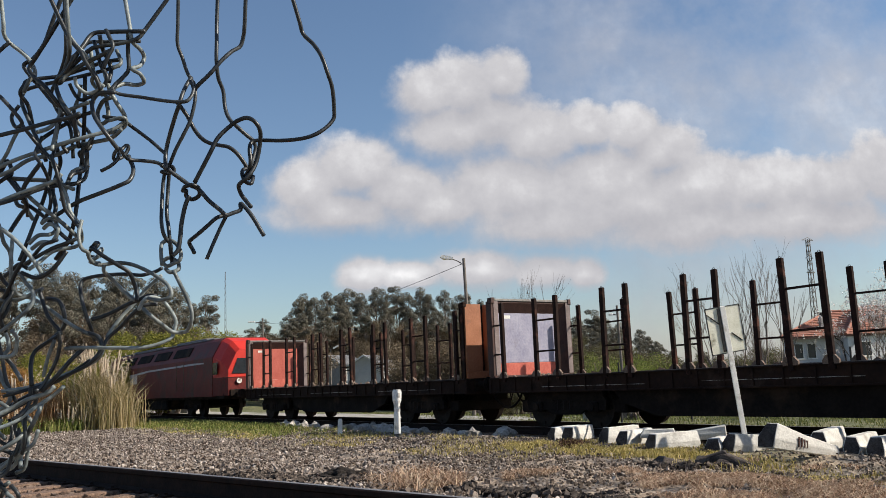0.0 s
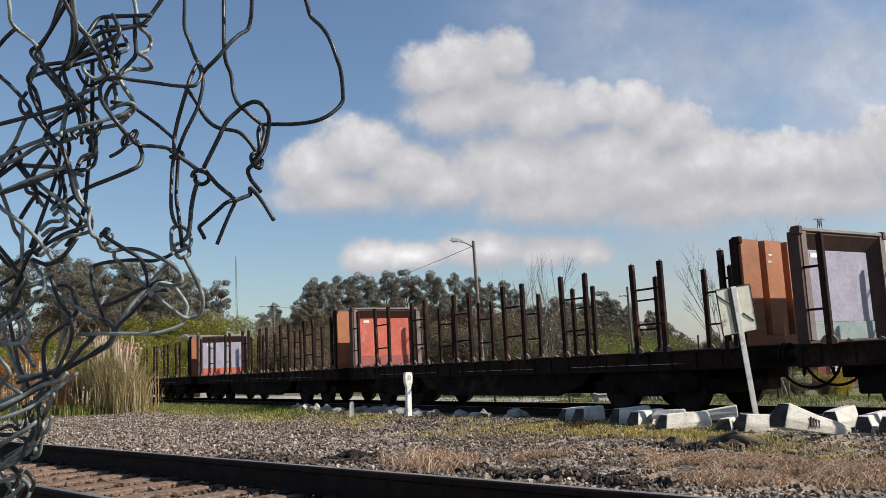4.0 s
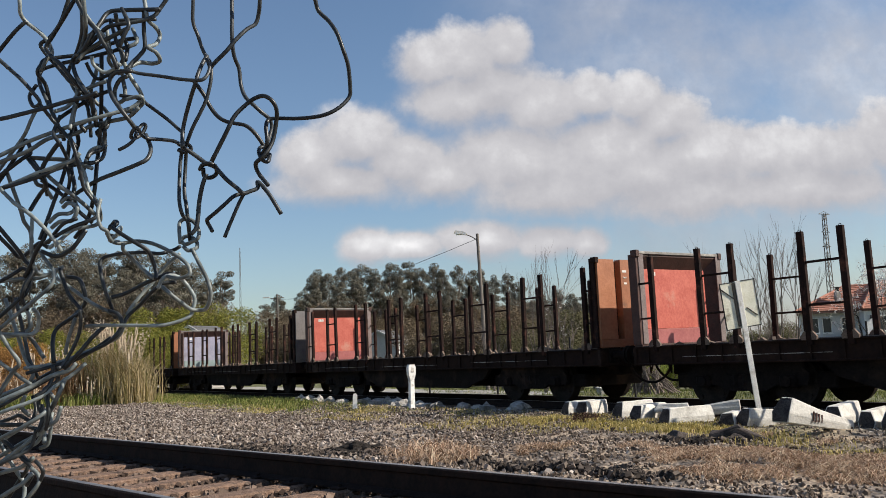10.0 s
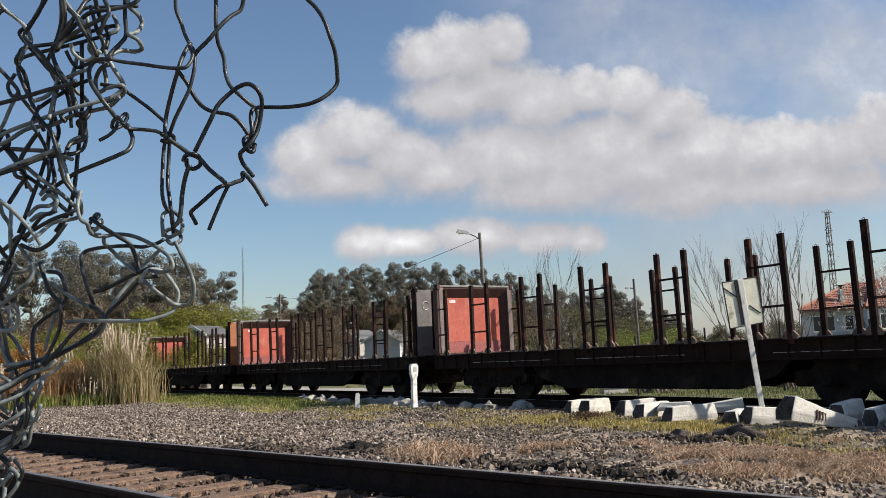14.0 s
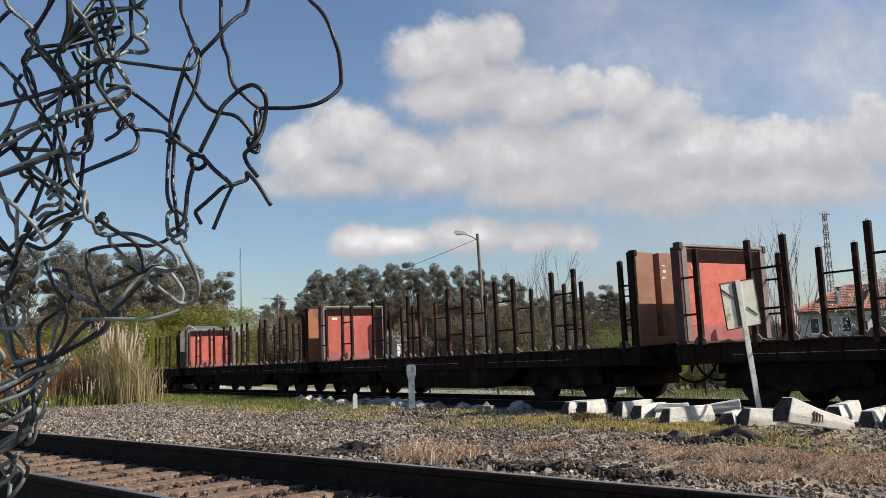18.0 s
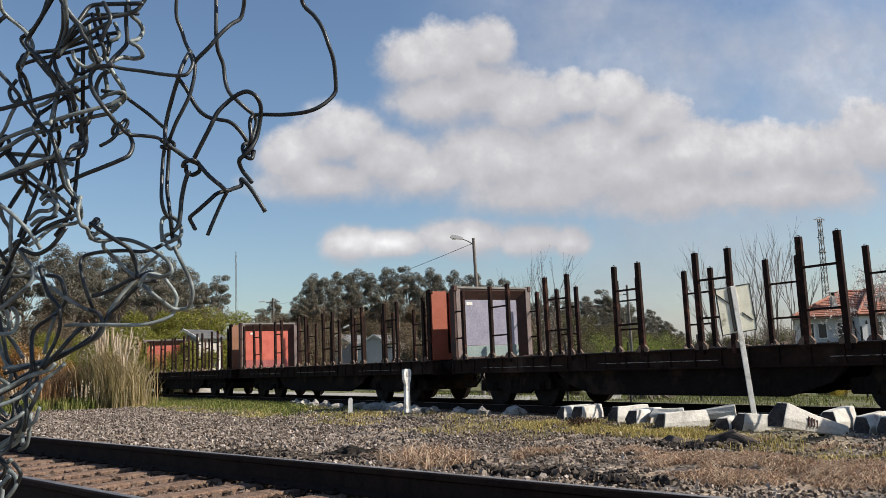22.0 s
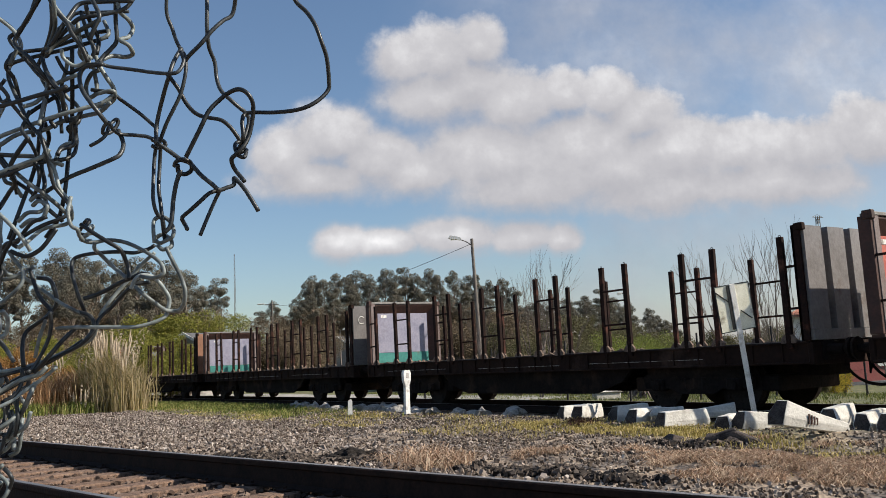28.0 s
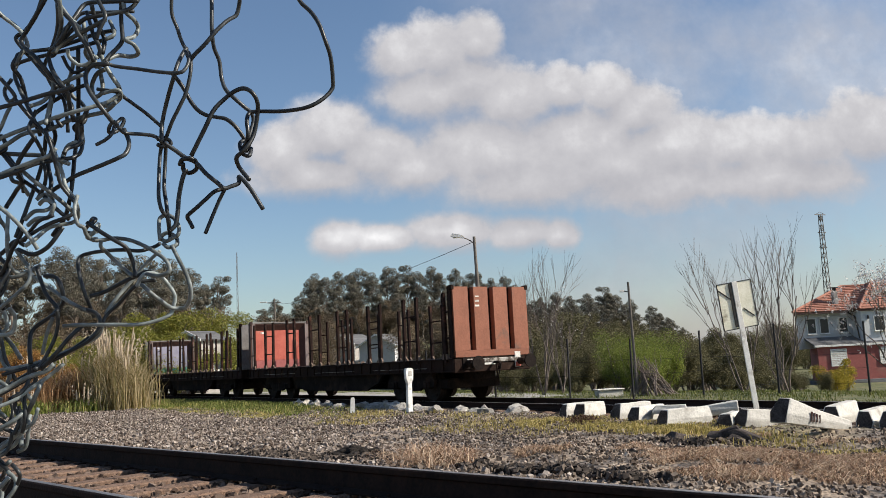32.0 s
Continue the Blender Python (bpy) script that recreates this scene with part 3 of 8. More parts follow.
def wagon_meshes():
    """The meshes that all wagons share; x forward from the front bulkhead, y to the camera's side, z up from the rails."""
    k = {}
    back = -15.02
    k["deck"] = Shape().box(back - 0.05, 0.05, -HALF + 0.07, HALF - 0.07, 1.12, DECK, 0.01).mesh("deck", M_DECK)
    for e in (1, -1):
        s = Shape()
        y = e * (HALF - 0.05)
        s.box(back - 0.06, 0.06, min(y, y - e * 0.10), max(y, y - e * 0.10), 0.80, 1.17, 0.012)
        s.box(back - 0.06, 0.06, min(y - e * 0.02, y + e * 0.045), max(y - e * 0.02, y + e * 0.045), 0.80, 0.835, 0.006)
        s.box(back - 0.06, 0.06, min(y - e * 0.02, y + e * 0.045), max(y - e * 0.02, y + e * 0.045), 1.135, 1.165, 0.006)
        for i in range(25):
            x = -0.3 - i * 0.594
            s.box(x - 0.012, x + 0.012, min(y, y + e * 0.03), max(y, y + e * 0.03), 0.84, 1.135, 0)
        k["solebar", e] = s.mesh("solebar", M_SOLEBAR)
    belly = [(-3.92, 0.80), (-4.2, 0.55), (-5.05, 0.30), (-9.79, 0.30), (-10.64, 0.55), (-10.92, 0.80)]
    under = [("fish_belly_girder", Shape().prism(belly, y, y + 0.10, "y")) for y in (-1.12, -0.05, 1.02)]
    under.append(("floor_plate", Shape().box(-10.6, -4.3, -1.05, 1.05, 0.52, 0.56, 0)))
    under.append(("centre_sill", Shape().box(-14.77, -0.05, -0.33, 0.33, 0.58, 1.10, 0.02)))
    under += [("cross_bearer", Shape().box(x - 0.20, x + 0.20, -0.9, 0.9, 0.34, 0.62, 0.03)) for x in (-0.85, -3.85, -10.99, -13.99)]
    under.append(("brake_box", Shape().box(-8.3, -6.0, 0.40, 1.0, 0.45, 0.80, 0.03)))
    under.append(("air_tank", Shape().rod((-4.6, 0.55, 0.60), (-5.6, 0.55, 0.60), 0.17, n=14)))
    k["under"] = [(nm, q.mesh(nm, M_STEEL_DARK)) for nm, q in under]
    s = Shape().box(-0.05, 0.05, -HALF + 0.02, HALF - 0.02, 0.78, 1.16, 0.015)
    k["headstock"] = s.mesh("headstock", M_SOLEBAR)
    s = Shape()
    s.rod((0.0, 0, 0), (0.30, 0, 0), 0.095, 0.085, 14).rod((0.28, 0, 0), (0.50, 0, 0), 0.06, n=12).rod((0.49, 0, 0), (0.535, 0, 0), 0.185, 0.19, 18)
    s.box(-0.02, 0.025, -0.17, 0.17, -0.17, 0.17, 0.02)
    k["buffer"] = s.mesh("buffer", M_STEEL_DARK)
    s = Shape().tube([(0, 0, 0), (0.22, 0, 0.0), (0.32, 0, -0.06), (0.30, 0, -0.16), (0.22, 0, -0.17)], 0.035, 8)
    s.tube([(0.16, 0.03, -0.03), (0.20, 0.04, -0.25), (0.17, 0, -0.42), (0.20, -0.04, -0.25), (0.16, -0.03, -0.03)], 0.02, 6)
    k["hook"] = s.mesh("coupling_hook", M_STEEL_DARK)
    s = Shape().tube([(0.6 - 0.6 * math.cos(a), 0.03 * math.sin(2 * a), -0.46 * math.sin(a)) for a in [math.pi * q / 14 for q in range(15)]], 0.026, 8)
    k["hose"] = s.mesh("brake_hose", M_STEEL_DARK)
    # stake ladders: two flat stakes and two rungs
    s = Shape().box(-0.055, 0.055, -0.04, 0.04, DECK - 0.12, 2.94, 0.008)
    s.tube([(-0.02, 0, 2.93), (-0.022, 0, 2.96), (0.0, 0, 2.97), (0.022, 0, 2.96), (0.02, 0, 2.93)], 0.006, 5)
    k["stake"] = s.mesh("stake", M_STAKE)
    k["rung"] = Shape().box(-0.33, 0.33, -0.018, 0.018, -0.02, 0.02, 0.006).mesh("rung", M_STAKE)
    k["short_rung"] = Shape().box(-0.17, 0.17, -0.018, 0.018, -0.02, 0.02, 0.006).mesh("rung", M_STAKE)
    s = Shape()
    for e in (1, -1):
        s.prism([(e * 0.05, DECK - 0.03), (e * 0.05, DECK + 0.11), (e * 0.075, DECK + 0.115), (e * 0.15, DECK + 0.03), (e * 0.14, DECK - 0.03)][::e], 0.0, 0.045, "y")
    k["pocket"] = s.mesh("stake_pocket", M_BARK_BITS)
    # front bulkhead: a deep portal, pale flange towards the load, sloped reveals, sheet at the back of the recess
    k["bulkhead_frame"] = Shape().box(-0.15, 0.06, -HALF + 0.03, HALF - 0.03, DECK - 0.02, DECK + 0.035, 0.008).mesh("bulkhead_frame", M_FRAME)
    k["head_beam"] = Shape().box(0.03, 0.06, -HALF + 0.036, HALF - 0.036, 2.70, 3.04, 0.006).mesh("head_beam", M_FRAME)
    k["lintel"] = Shape().prism([(-0.14, 3.0), (-0.14, 3.03), (0.028, 2.80), (0.028, 2.76)], -HALF + 0.178, HALF - 0.218, "y").mesh("lintel", M_FRAME)
    for e, wide, step, post in ((1, 0.21, 0.07, 0.075), (-1, 0.17, 0.22, 0.035)):
        y0, y1 = sorted((e * (HALF - post), e * HALF))
        # side plates take the darker brown: their shade is in the colour
        k["side_plate", e] = Shape().box(-0.15, 0.06, y0, y1, DECK + 0.036, 3.04, 0.008).mesh("side_plate", M_FRAME)
        a, b = e * (HALF - wide), e * (HALF - wide - step)
        k["reveal", e] = Shape().prism([(-0.14, a), (-0.14, a + e * 0.03), (0.028, b + e * 0.03), (0.028, b)][::e], DECK + 0.036, 3.0, "z").mesh("reveal", M_FRAME)
        y0, y1 = sorted((e * (HALF - wide - 0.005), e * (HALF - post + 0.004)))
        k["flange", e] = Shape().box(-0.165, -0.145, y0, y1, DECK + 0.04, 3.035, 0.004).mesh("flange", M_FLANGE)
        y0, y1 = sorted((e * (HALF - 0.10), e * (HALF + 0.012)))
        k["casting", e] = Shape().box(-0.185, -0.02, y0, y1, 2.98, 3.125, 0.014).mesh("corner_casting", M_FRAME)
        k["back_casting", e] = Shape().box(-0.165, 0.0, y0, y1, 3.0, 3.125, 0.014).mesh("corner_casting", M_SOLEBAR)
    k["cap"] = Shape().box(-0.17, 0.07, -HALF + 0.10, HALF - 0.10, 3.04, 3.10, 0.010).mesh("top_rail", M_CAP)
    k["panel_shapes"] = [Shape().box(0.0, 0.028, -HALF + 0.392, HALF - 0.282, 1.525, 2.755, 0.006)]
    k["kick_shape"] = Shape().box(-0.025, 0.028, -HALF + 0.405, HALF - 0.295, DECK + 0.037, 1.52, 0.006)
    k["tag"] = Shape().box(-0.008, -0.0005, 0.60, 0.80, 2.62, 2.70, 0).mesh("label_plate", M_WHITE_PLATE)
    # rear bulkhead: four pressed panels with deep gaps on its outer face
    s = Shape()
    s.box(0.0, 0.06, -HALF, HALF, DECK, 3.06, 0.01)
    s.box(-0.10, 0.06, -HALF, -HALF + 0.05, DECK, 3.10, 0.01).box(-0.10, 0.06, HALF - 0.05, HALF, DECK, 3.10, 0.01)
    k["rear_back_shape"] = s
    edges = [-HALF + 0.055, -0.66, 0.0, 0.66, HALF - 0.055]
    k["rear_panel_shapes"] = []
    for a, b in zip(edges[:-1], edges[1:]):
        a1, b1 = a + (0.075 if a > -1.2 else 0), b - (0.075 if b < 1.2 else 0)
        a2, b2 = a + (0.095 if a > -1.2 else 0), b - (0.095 if b < 1.2 else 0)
        k["rear_panel_shapes"].append(Shape().prism([(0.0, a1), (-0.15, a2), (-0.15, b2), (0.0, b1)], 1.36, 3.08, "z"))
    k["rear_panel_shapes"].append(Shape().box(-0.15, 0.0, -HALF + 0.055, HALF - 0.055, DECK, 1.36, 0.012))
    # bogie: wheelsets apart, side frames, springs
    s = Shape()
    for e in (1, -1):
        y = e * 1.02
        o = [(-1.30, 0.60), (-1.15, 0.72), (-0.45, 0.72), (-0.35, 0.56), (0.35, 0.56), (0.45, 0.72), (1.15, 0.72), (1.30, 0.60), (1.25, 0.40), (0.62, 0.40), (0.42, 0.30), (-0.42, 0.30), (-0.62, 0.40), (-1.25, 0.40)]
        s.prism(o, y - 0.05, y + 0.05, "y")
        for x in (-0.9, 0.9):
            s.box(x - 0.16, x + 0.16, y - 0.09, y + 0.11, 0.36, 0.58, 0.03)
            s.rod((x, y + e * 0.10, 0.47), (x, y + e * 0.14, 0.47), 0.09, n=12)
        for i in range(3):
            s.rod((-0.2 + 0.2 * i, y, 0.40), (-0.2 + 0.2 * i, y, 0.60), 0.075, n=8)
    s.box(-0.42, 0.42, -1.05, 1.05, 0.42, 0.84, 0.03)
    for e in (1, -1):
        s.box(-1.2, 1.2, e * 1.0 - 0.06, e * 1.0 + 0.06, 0.62, 0.86, 0.02)
    k["bogie_frame"] = s.mesh("bogie_frame", M_STEEL_DARK)
    s = Shape().rod((0, -1.15, 0), (0, 1.15, 0), 0.08, n=12)
    for e in (1, -1):
        y = e * 0.80
        s.rod((0, y - e * 0.035, 0), (0, y - e * 0.07, 0), 0.46, 0.485, 28)
        s.rod((0, y - e * 0.035, 0), (0, y + e * 0.10, 0), 0.46, 0.452, 28)
        s.rod((0, y + e * 0.09, 0), (0, y + e * 0.12, 0), 0.30, 0.16, 18)
        for i in range(4):
            a = i * math.pi / 2
            s.rod((0.36 * math.cos(a), y + e * 0.09, 0.36 * math.sin(a)), (0.36 * math.cos(a), y + e * 0.125, 0.36 * math.sin(a)), 0.04, n=6)
    k["wheelset"] = s.mesh("wheelset", M_WHEEL)
    rnd = random.Random(3)
    for v in range(3):
        s = Shape()
        for i in range(46):
            x, y = rnd.uniform(back, -0.1), rnd.choice((1, 1, -1)) * rnd.uniform(HALF - 0.22, HALF - 0.03)
            a, h = rnd.uniform(0.04, 0.13), rnd.uniform(0.015, 0.06)
            s.prism([(-a, 0), (a * 0.8, 0), (a * rnd.uniform(-0.4, 0.6), h)], -0.03, 0.03, "y", pose(x, y, DECK - 0.002, rnd.uniform(-10, 10), 0, rnd.uniform(-50, 50)))
        k["bark", v] = s.mesh("bark_debris", M_BARK_BITS)
    k["end_plate"] = Shape().box(-0.012, 0.012, -0.28, 0.28, -0.07, 0.07, 0.004).mesh("headstock_plate", M_WHITE_PLATE)
    k["hand_plate"] = Shape().box(-0.16, 0.16, 0.0, 0.02, -0.07, 0.07, 0.004).mesh("data_plate", M_WHITE_PLATE)
    k["strip"] = Shape().box(-1.55, 1.55, 0.0, 0.010, -0.006, 0.006, 0.002).mesh("worn_strip", M_SCUFF)
    s = Shape().rod((0, 0, 0), (-0.10, 0, 0), 0.10, n=16)
    k["tail_lamp"] = s.mesh("tail_lamp", M_WHITE_PLATE)
    return k


WAGON_PARTS = wagon_meshes()
PANEL_MESH, KICK_MESH, REAR_MESH, BACK_MESH = {}, {}, {}, {}
for nm, mt in PAINTS.items():
    PANEL_MESH[nm] = [q.mesh("bulkhead_panel", mt) for q in WAGON_PARTS["panel_shapes"]]
    KICK_MESH[nm] = WAGON_PARTS["kick_shape"].mesh("kick_board", mt)
    REAR_MESH[nm] = [q.mesh("rear_panel", mt) for q in WAGON_PARTS["rear_panel_shapes"]]
    # dark steel on the back sheet adds shade to the gaps
    BACK_MESH[nm] = WAGON_PARTS["rear_back_shape"].mesh("rear_bulkhead", M_STAKE)

# inner front boarding, its lower board, outer rear boarding, wagon by wagon from the locomotive
LIVERY = [("red", "red", "orange"), ("lilac", "red", "orange"), ("red", "pink", "orange"), ("lilac", "slate", "grey"), ("red", "pink", "orange"),
          ("red", "pink", "grey"), ("red", "pink", "orange"), ("red", "pink", "brown"), ("red", "pink", "oxide"), ("lilac", "slate", "brown"),
          ("lilac", "teal", "grey"), ("lilac", "teal", "grey"), ("red", "pink", "rust")]
COLOUR_WORDS = {"red": "faded red", "lilac": "pale lilac", "orange": "orange-brown", "brown": "brown", "grey": "grey", "oxide": "red-oxide", "teal": "teal", "pink": "dull red", "slate": "grey-green", "rust": "rust-brown"}

wheelsets = []


def wagon_pose(i, t):
    p = RAIL_U * (train_s(t) - i * PITCH) + RAIL_FOOT
    return pose(p.x, p.y, 0, 0, 0, WAY)


def build_wagon(i):
    k = WAGON_PARTS
    front, kick, rear = LIVERY[i]
    w = thing("timber_wagon", wagon_pose(i, 0), "empty timber wagon, %s front and %s rear bulkhead" % (COLOUR_WORDS[front], COLOUR_WORDS[rear]), "railway wagon", "wagons of the train")
    back = -15.02
    rnd = random.Random(40 + i)
    part("deck", k["deck"], M_DECK, w, "weathered board deck")
    for e in (1, -1):
        part("solebar", k["solebar", e], M_SOLEBAR, w)
    tagged(part("bark_debris", k["bark", i % 3], M_BARK_BITS, w, "bits of bark along the deck edge"), kind="stuff")
    for nm, me in k["under"]:
        part(nm, me, M_STEEL_DARK, w)
    part("headstock", k["headstock"], M_SOLEBAR, w, m=pose(0.07, 0, 0))
    part("headstock", k["headstock"], M_SOLEBAR, w, m=pose(back - 0.07, 0, 0))
    for e in (1, -1):
        part("buffer", k["buffer"], M_STEEL_DARK, w, m=pose(0.12, e * 0.87, 1.02))
        part("buffer", k["buffer"], M_STEEL_DARK, w, m=pose(back - 0.12, e * 0.87, 1.02, 0, 0, 180))
    part("coupling_hook", k["hook"], M_STEEL_DARK, w, m=pose(0.12, 0, 1.02))
    part("coupling_hook", k["hook"], M_STEEL_DARK, w, m=pose(back - 0.12, 0, 1.02, 0, 0, 180))
    for y in (0.42, -0.35):
        if i < 12:
            part("brake_hose", k["hose"], M_STEEL_DARK, w, "black looped brake hose", m=pose(back - 0.09, y, 0.88, 0, 0, 180))
    part("headstock_plate", k["end_plate"], M_WHITE_PLATE, w, "scuffed pale plate", m=pose(back - 0.125, 0.22, 1.03))
    part("headstock_plate", k["end_plate"], M_WHITE_PLATE, w, "scuffed pale plate", m=pose(0.122, 0.50, 1.03))
    fb = part("front_bulkhead", k["bulkhead_frame"], M_FRAME, w, "brown steel bulkhead frame")
    for e in (1, -1):
        part("flange", k["flange", e], M_FLANGE, fb, "chalky pinkish-grey flange")
        part("side_plate", k["side_plate", e], M_FRAME, fb)
        part("reveal", k["reveal", e], M_FRAME, fb)
        part("corner_casting", k["casting", e], M_FRAME, fb)
    part("head_beam", k["head_beam"], M_FRAME, fb)
    part("lintel", k["lintel"], M_FRAME, fb, "sloped brown lintel plate")
    part("top_rail", k["cap"], M_CAP, fb, "scuffed grey top rail")
    for me in PANEL_MESH[front]:
        part("bulkhead_panel", me, PAINTS[front], fb, COLOUR_WORDS[front] + " sheet")
    part("kick_board", KICK_MESH[kick], PAINTS[kick], fb, COLOUR_WORDS[kick] + " lower board")
    part("label_plate", k["tag"], M_WHITE_PLATE, fb)
    rb = part("rear_bulkhead", BACK_MESH[rear], M_FRAME, w, "rear bulkhead", m=pose(back, 0, 0))
    for me in REAR_MESH[rear]:
        part("rear_panel", me, PAINTS[rear], rb, COLOUR_WORDS[rear] + " pressed panel")
    for e in (1, -1):
        part("corner_casting", k["back_casting", e], M_SOLEBAR, rb)
    if rear in ("orange", "oxide", "brown", "rust"):
        for j in range(rnd.randint(2, 3) if rear != "oxide" else 7):
            h = rnd.uniform(0.03, 0.07)
            z = 2.80 - j * (0.13 if j else 0)
            part("stencil_mark", Shape().box(-0.156, -0.1505, 0.40, 0.40 + rnd.uniform(0.07, 0.14), z, z + h, 0), M_WHITE_PLATE, rb, "faded white stencil bar")
    for e in (1, -1):
        y = e * (HALF - 0.045)
        for x in LADDERS:
            lean = rnd.uniform(-1.3, 1.3)
            x += -0.10 if e > 0 else 0.20
            for dx in (-0.36, 0.36):
                st = part("stake", k["stake"], M_STAKE, w, m=pose(x + dx, y, 0, 0, lean * 0.4, 0) @ pose(0, 0, 0, rnd.uniform(-0.8, 0.8), 0, 0))
                part("stake_pocket", k["pocket"], M_BARK_BITS, st, "pale splintered stake pocket")
                if dx < 0:
                    part("rung", k["rung"], M_STAKE, st, m=pose(0.36, 0, 1.72))
                    part("rung", k["rung"], M_STAKE, st, m=pose(0.36, 0, 2.42))
        for x, d in ((-0.50, 0.18), (back + 0.30, -0.12)):
            st = part("stake", k["stake"], M_STAKE, w, m=pose(x, y, 0))
            part("rung", k["short_rung"], M_STAKE, st, m=pose(d, 0, 1.72))
            part("rung", k["short_rung"], M_STAKE, st, m=pose(d, 0, 2.42))
            part("stake_pocket", k["pocket"], M_BARK_BITS, st, "pale splintered stake pocket")
    for x in (-2.36, -12.48):
        bg = part("bogie", k["bogie_frame"], M_STEEL_DARK, w, "black two-axle bogie", m=pose(x, 0, 0))
        for dx in (-0.9, 0.9):
            ws = part("wheelset", k["wheelset"], M_WHEEL, bg, m=pose(dx, 0, 0.46), smooth_it=False)
            wheelsets.append((ws, dx))
    for x in (-3.0, -7.4, -11.8):
        part("worn_strip", k["strip"], M_WHITE_PLATE, w, "pale worn strip", m=pose(x + rnd.uniform(-0.5, 0.5), HALF - 0.052 + 0.002, 0.94 + rnd.uniform(-0.02, 0.02)))
    if i in (5, 10):
        for j, (y, h) in enumerate(((0.95, 0.20), (0.55, 0.24), (0.20, 0.18), (-0.28, 0.16))):
            c = [(y - 0.12 * math.cos(a), 2.62 + h * 0.6 * math.sin(a)) for a in [0.7 + 0.66 * q for q in range(8)]]
            part("chalk_mark", Shape().tube([(0, a, b) for a, b in c], 0.014, 5), M_WHITE_PLATE, rb, "looped white paint mark", m=pose(-0.156, 0, 0))
    if i == 12:
        part("tail_lamp", k["tail_lamp"], M_WHITE_PLATE, w, "white round tail marker", m=pose(back - 0.12, 0.62, 0.98))
        board = part("tail_board", Shape().box(-0.03, 0, -0.10, 0.10, 0.0, 0.42, 0.01), M_WHITE_PLATE, w, "white tail board", m=pose(back - 0.13, -0.82, 0.86))
        part("red_patch", Shape().box(-0.036, -0.03, -0.09, 0.09, 0.01, 0.14, 0), PAINTS["red"], board)
        part("lamp_bar", Shape().box(-0.04, 0, -0.9, 0.9, 1.02, 1.14, 0.02), M_SCUFF, w, "scuffed pale cross bar", m=pose(back - 0.12, 0, 0))
    return w


wagons = [build_wagon(i) for i in range(13)]


# ---- locomotive ----
M_LOCO_RED = paint("loco_red_paint", (0.50, 0.022, 0.014), (0.60, 0.04, 0.025), (0.36, 0.03, 0.02))
# the body is red; this maroon has the sides' shade in it
M_LOCO_SHADED = material("grimy_shaded_red_paint", (0.085, 0.012, 0.011), (0.15, 0.022, 0.018), 1.5, 0.6, 0.0, 0.1, grime=(0.06, 0.025, 0.02), gloss=0.2)
M_LOCO_ROOF = material("dusty_grey_roof_paint", (0.09, 0.085, 0.09), (0.16, 0.15, 0.155), 3, 0.65, 0, 0.15, grime=(0.06, 0.05, 0.045))
M_LOCO_STRIPE = material("pale_grey_paint", (0.34, 0.33, 0.36), (0.46, 0.45, 0.48), 3, 0.6, 0, 0.1)
M_GLASS = material("dark_window_glass", (0.02, 0.025, 0.03), (0.03, 0.035, 0.04), 2, 0.15, 0.0, 0.0, vary=0.0)


LONG = 1.153  # the drawing below is of a shorter body


def loco_pose(t):
    p = RAIL_U * (train_s(t) + 2.13) + RAIL_FOOT
    return pose(p.x, p.y, 0, 0, 0, WAY)


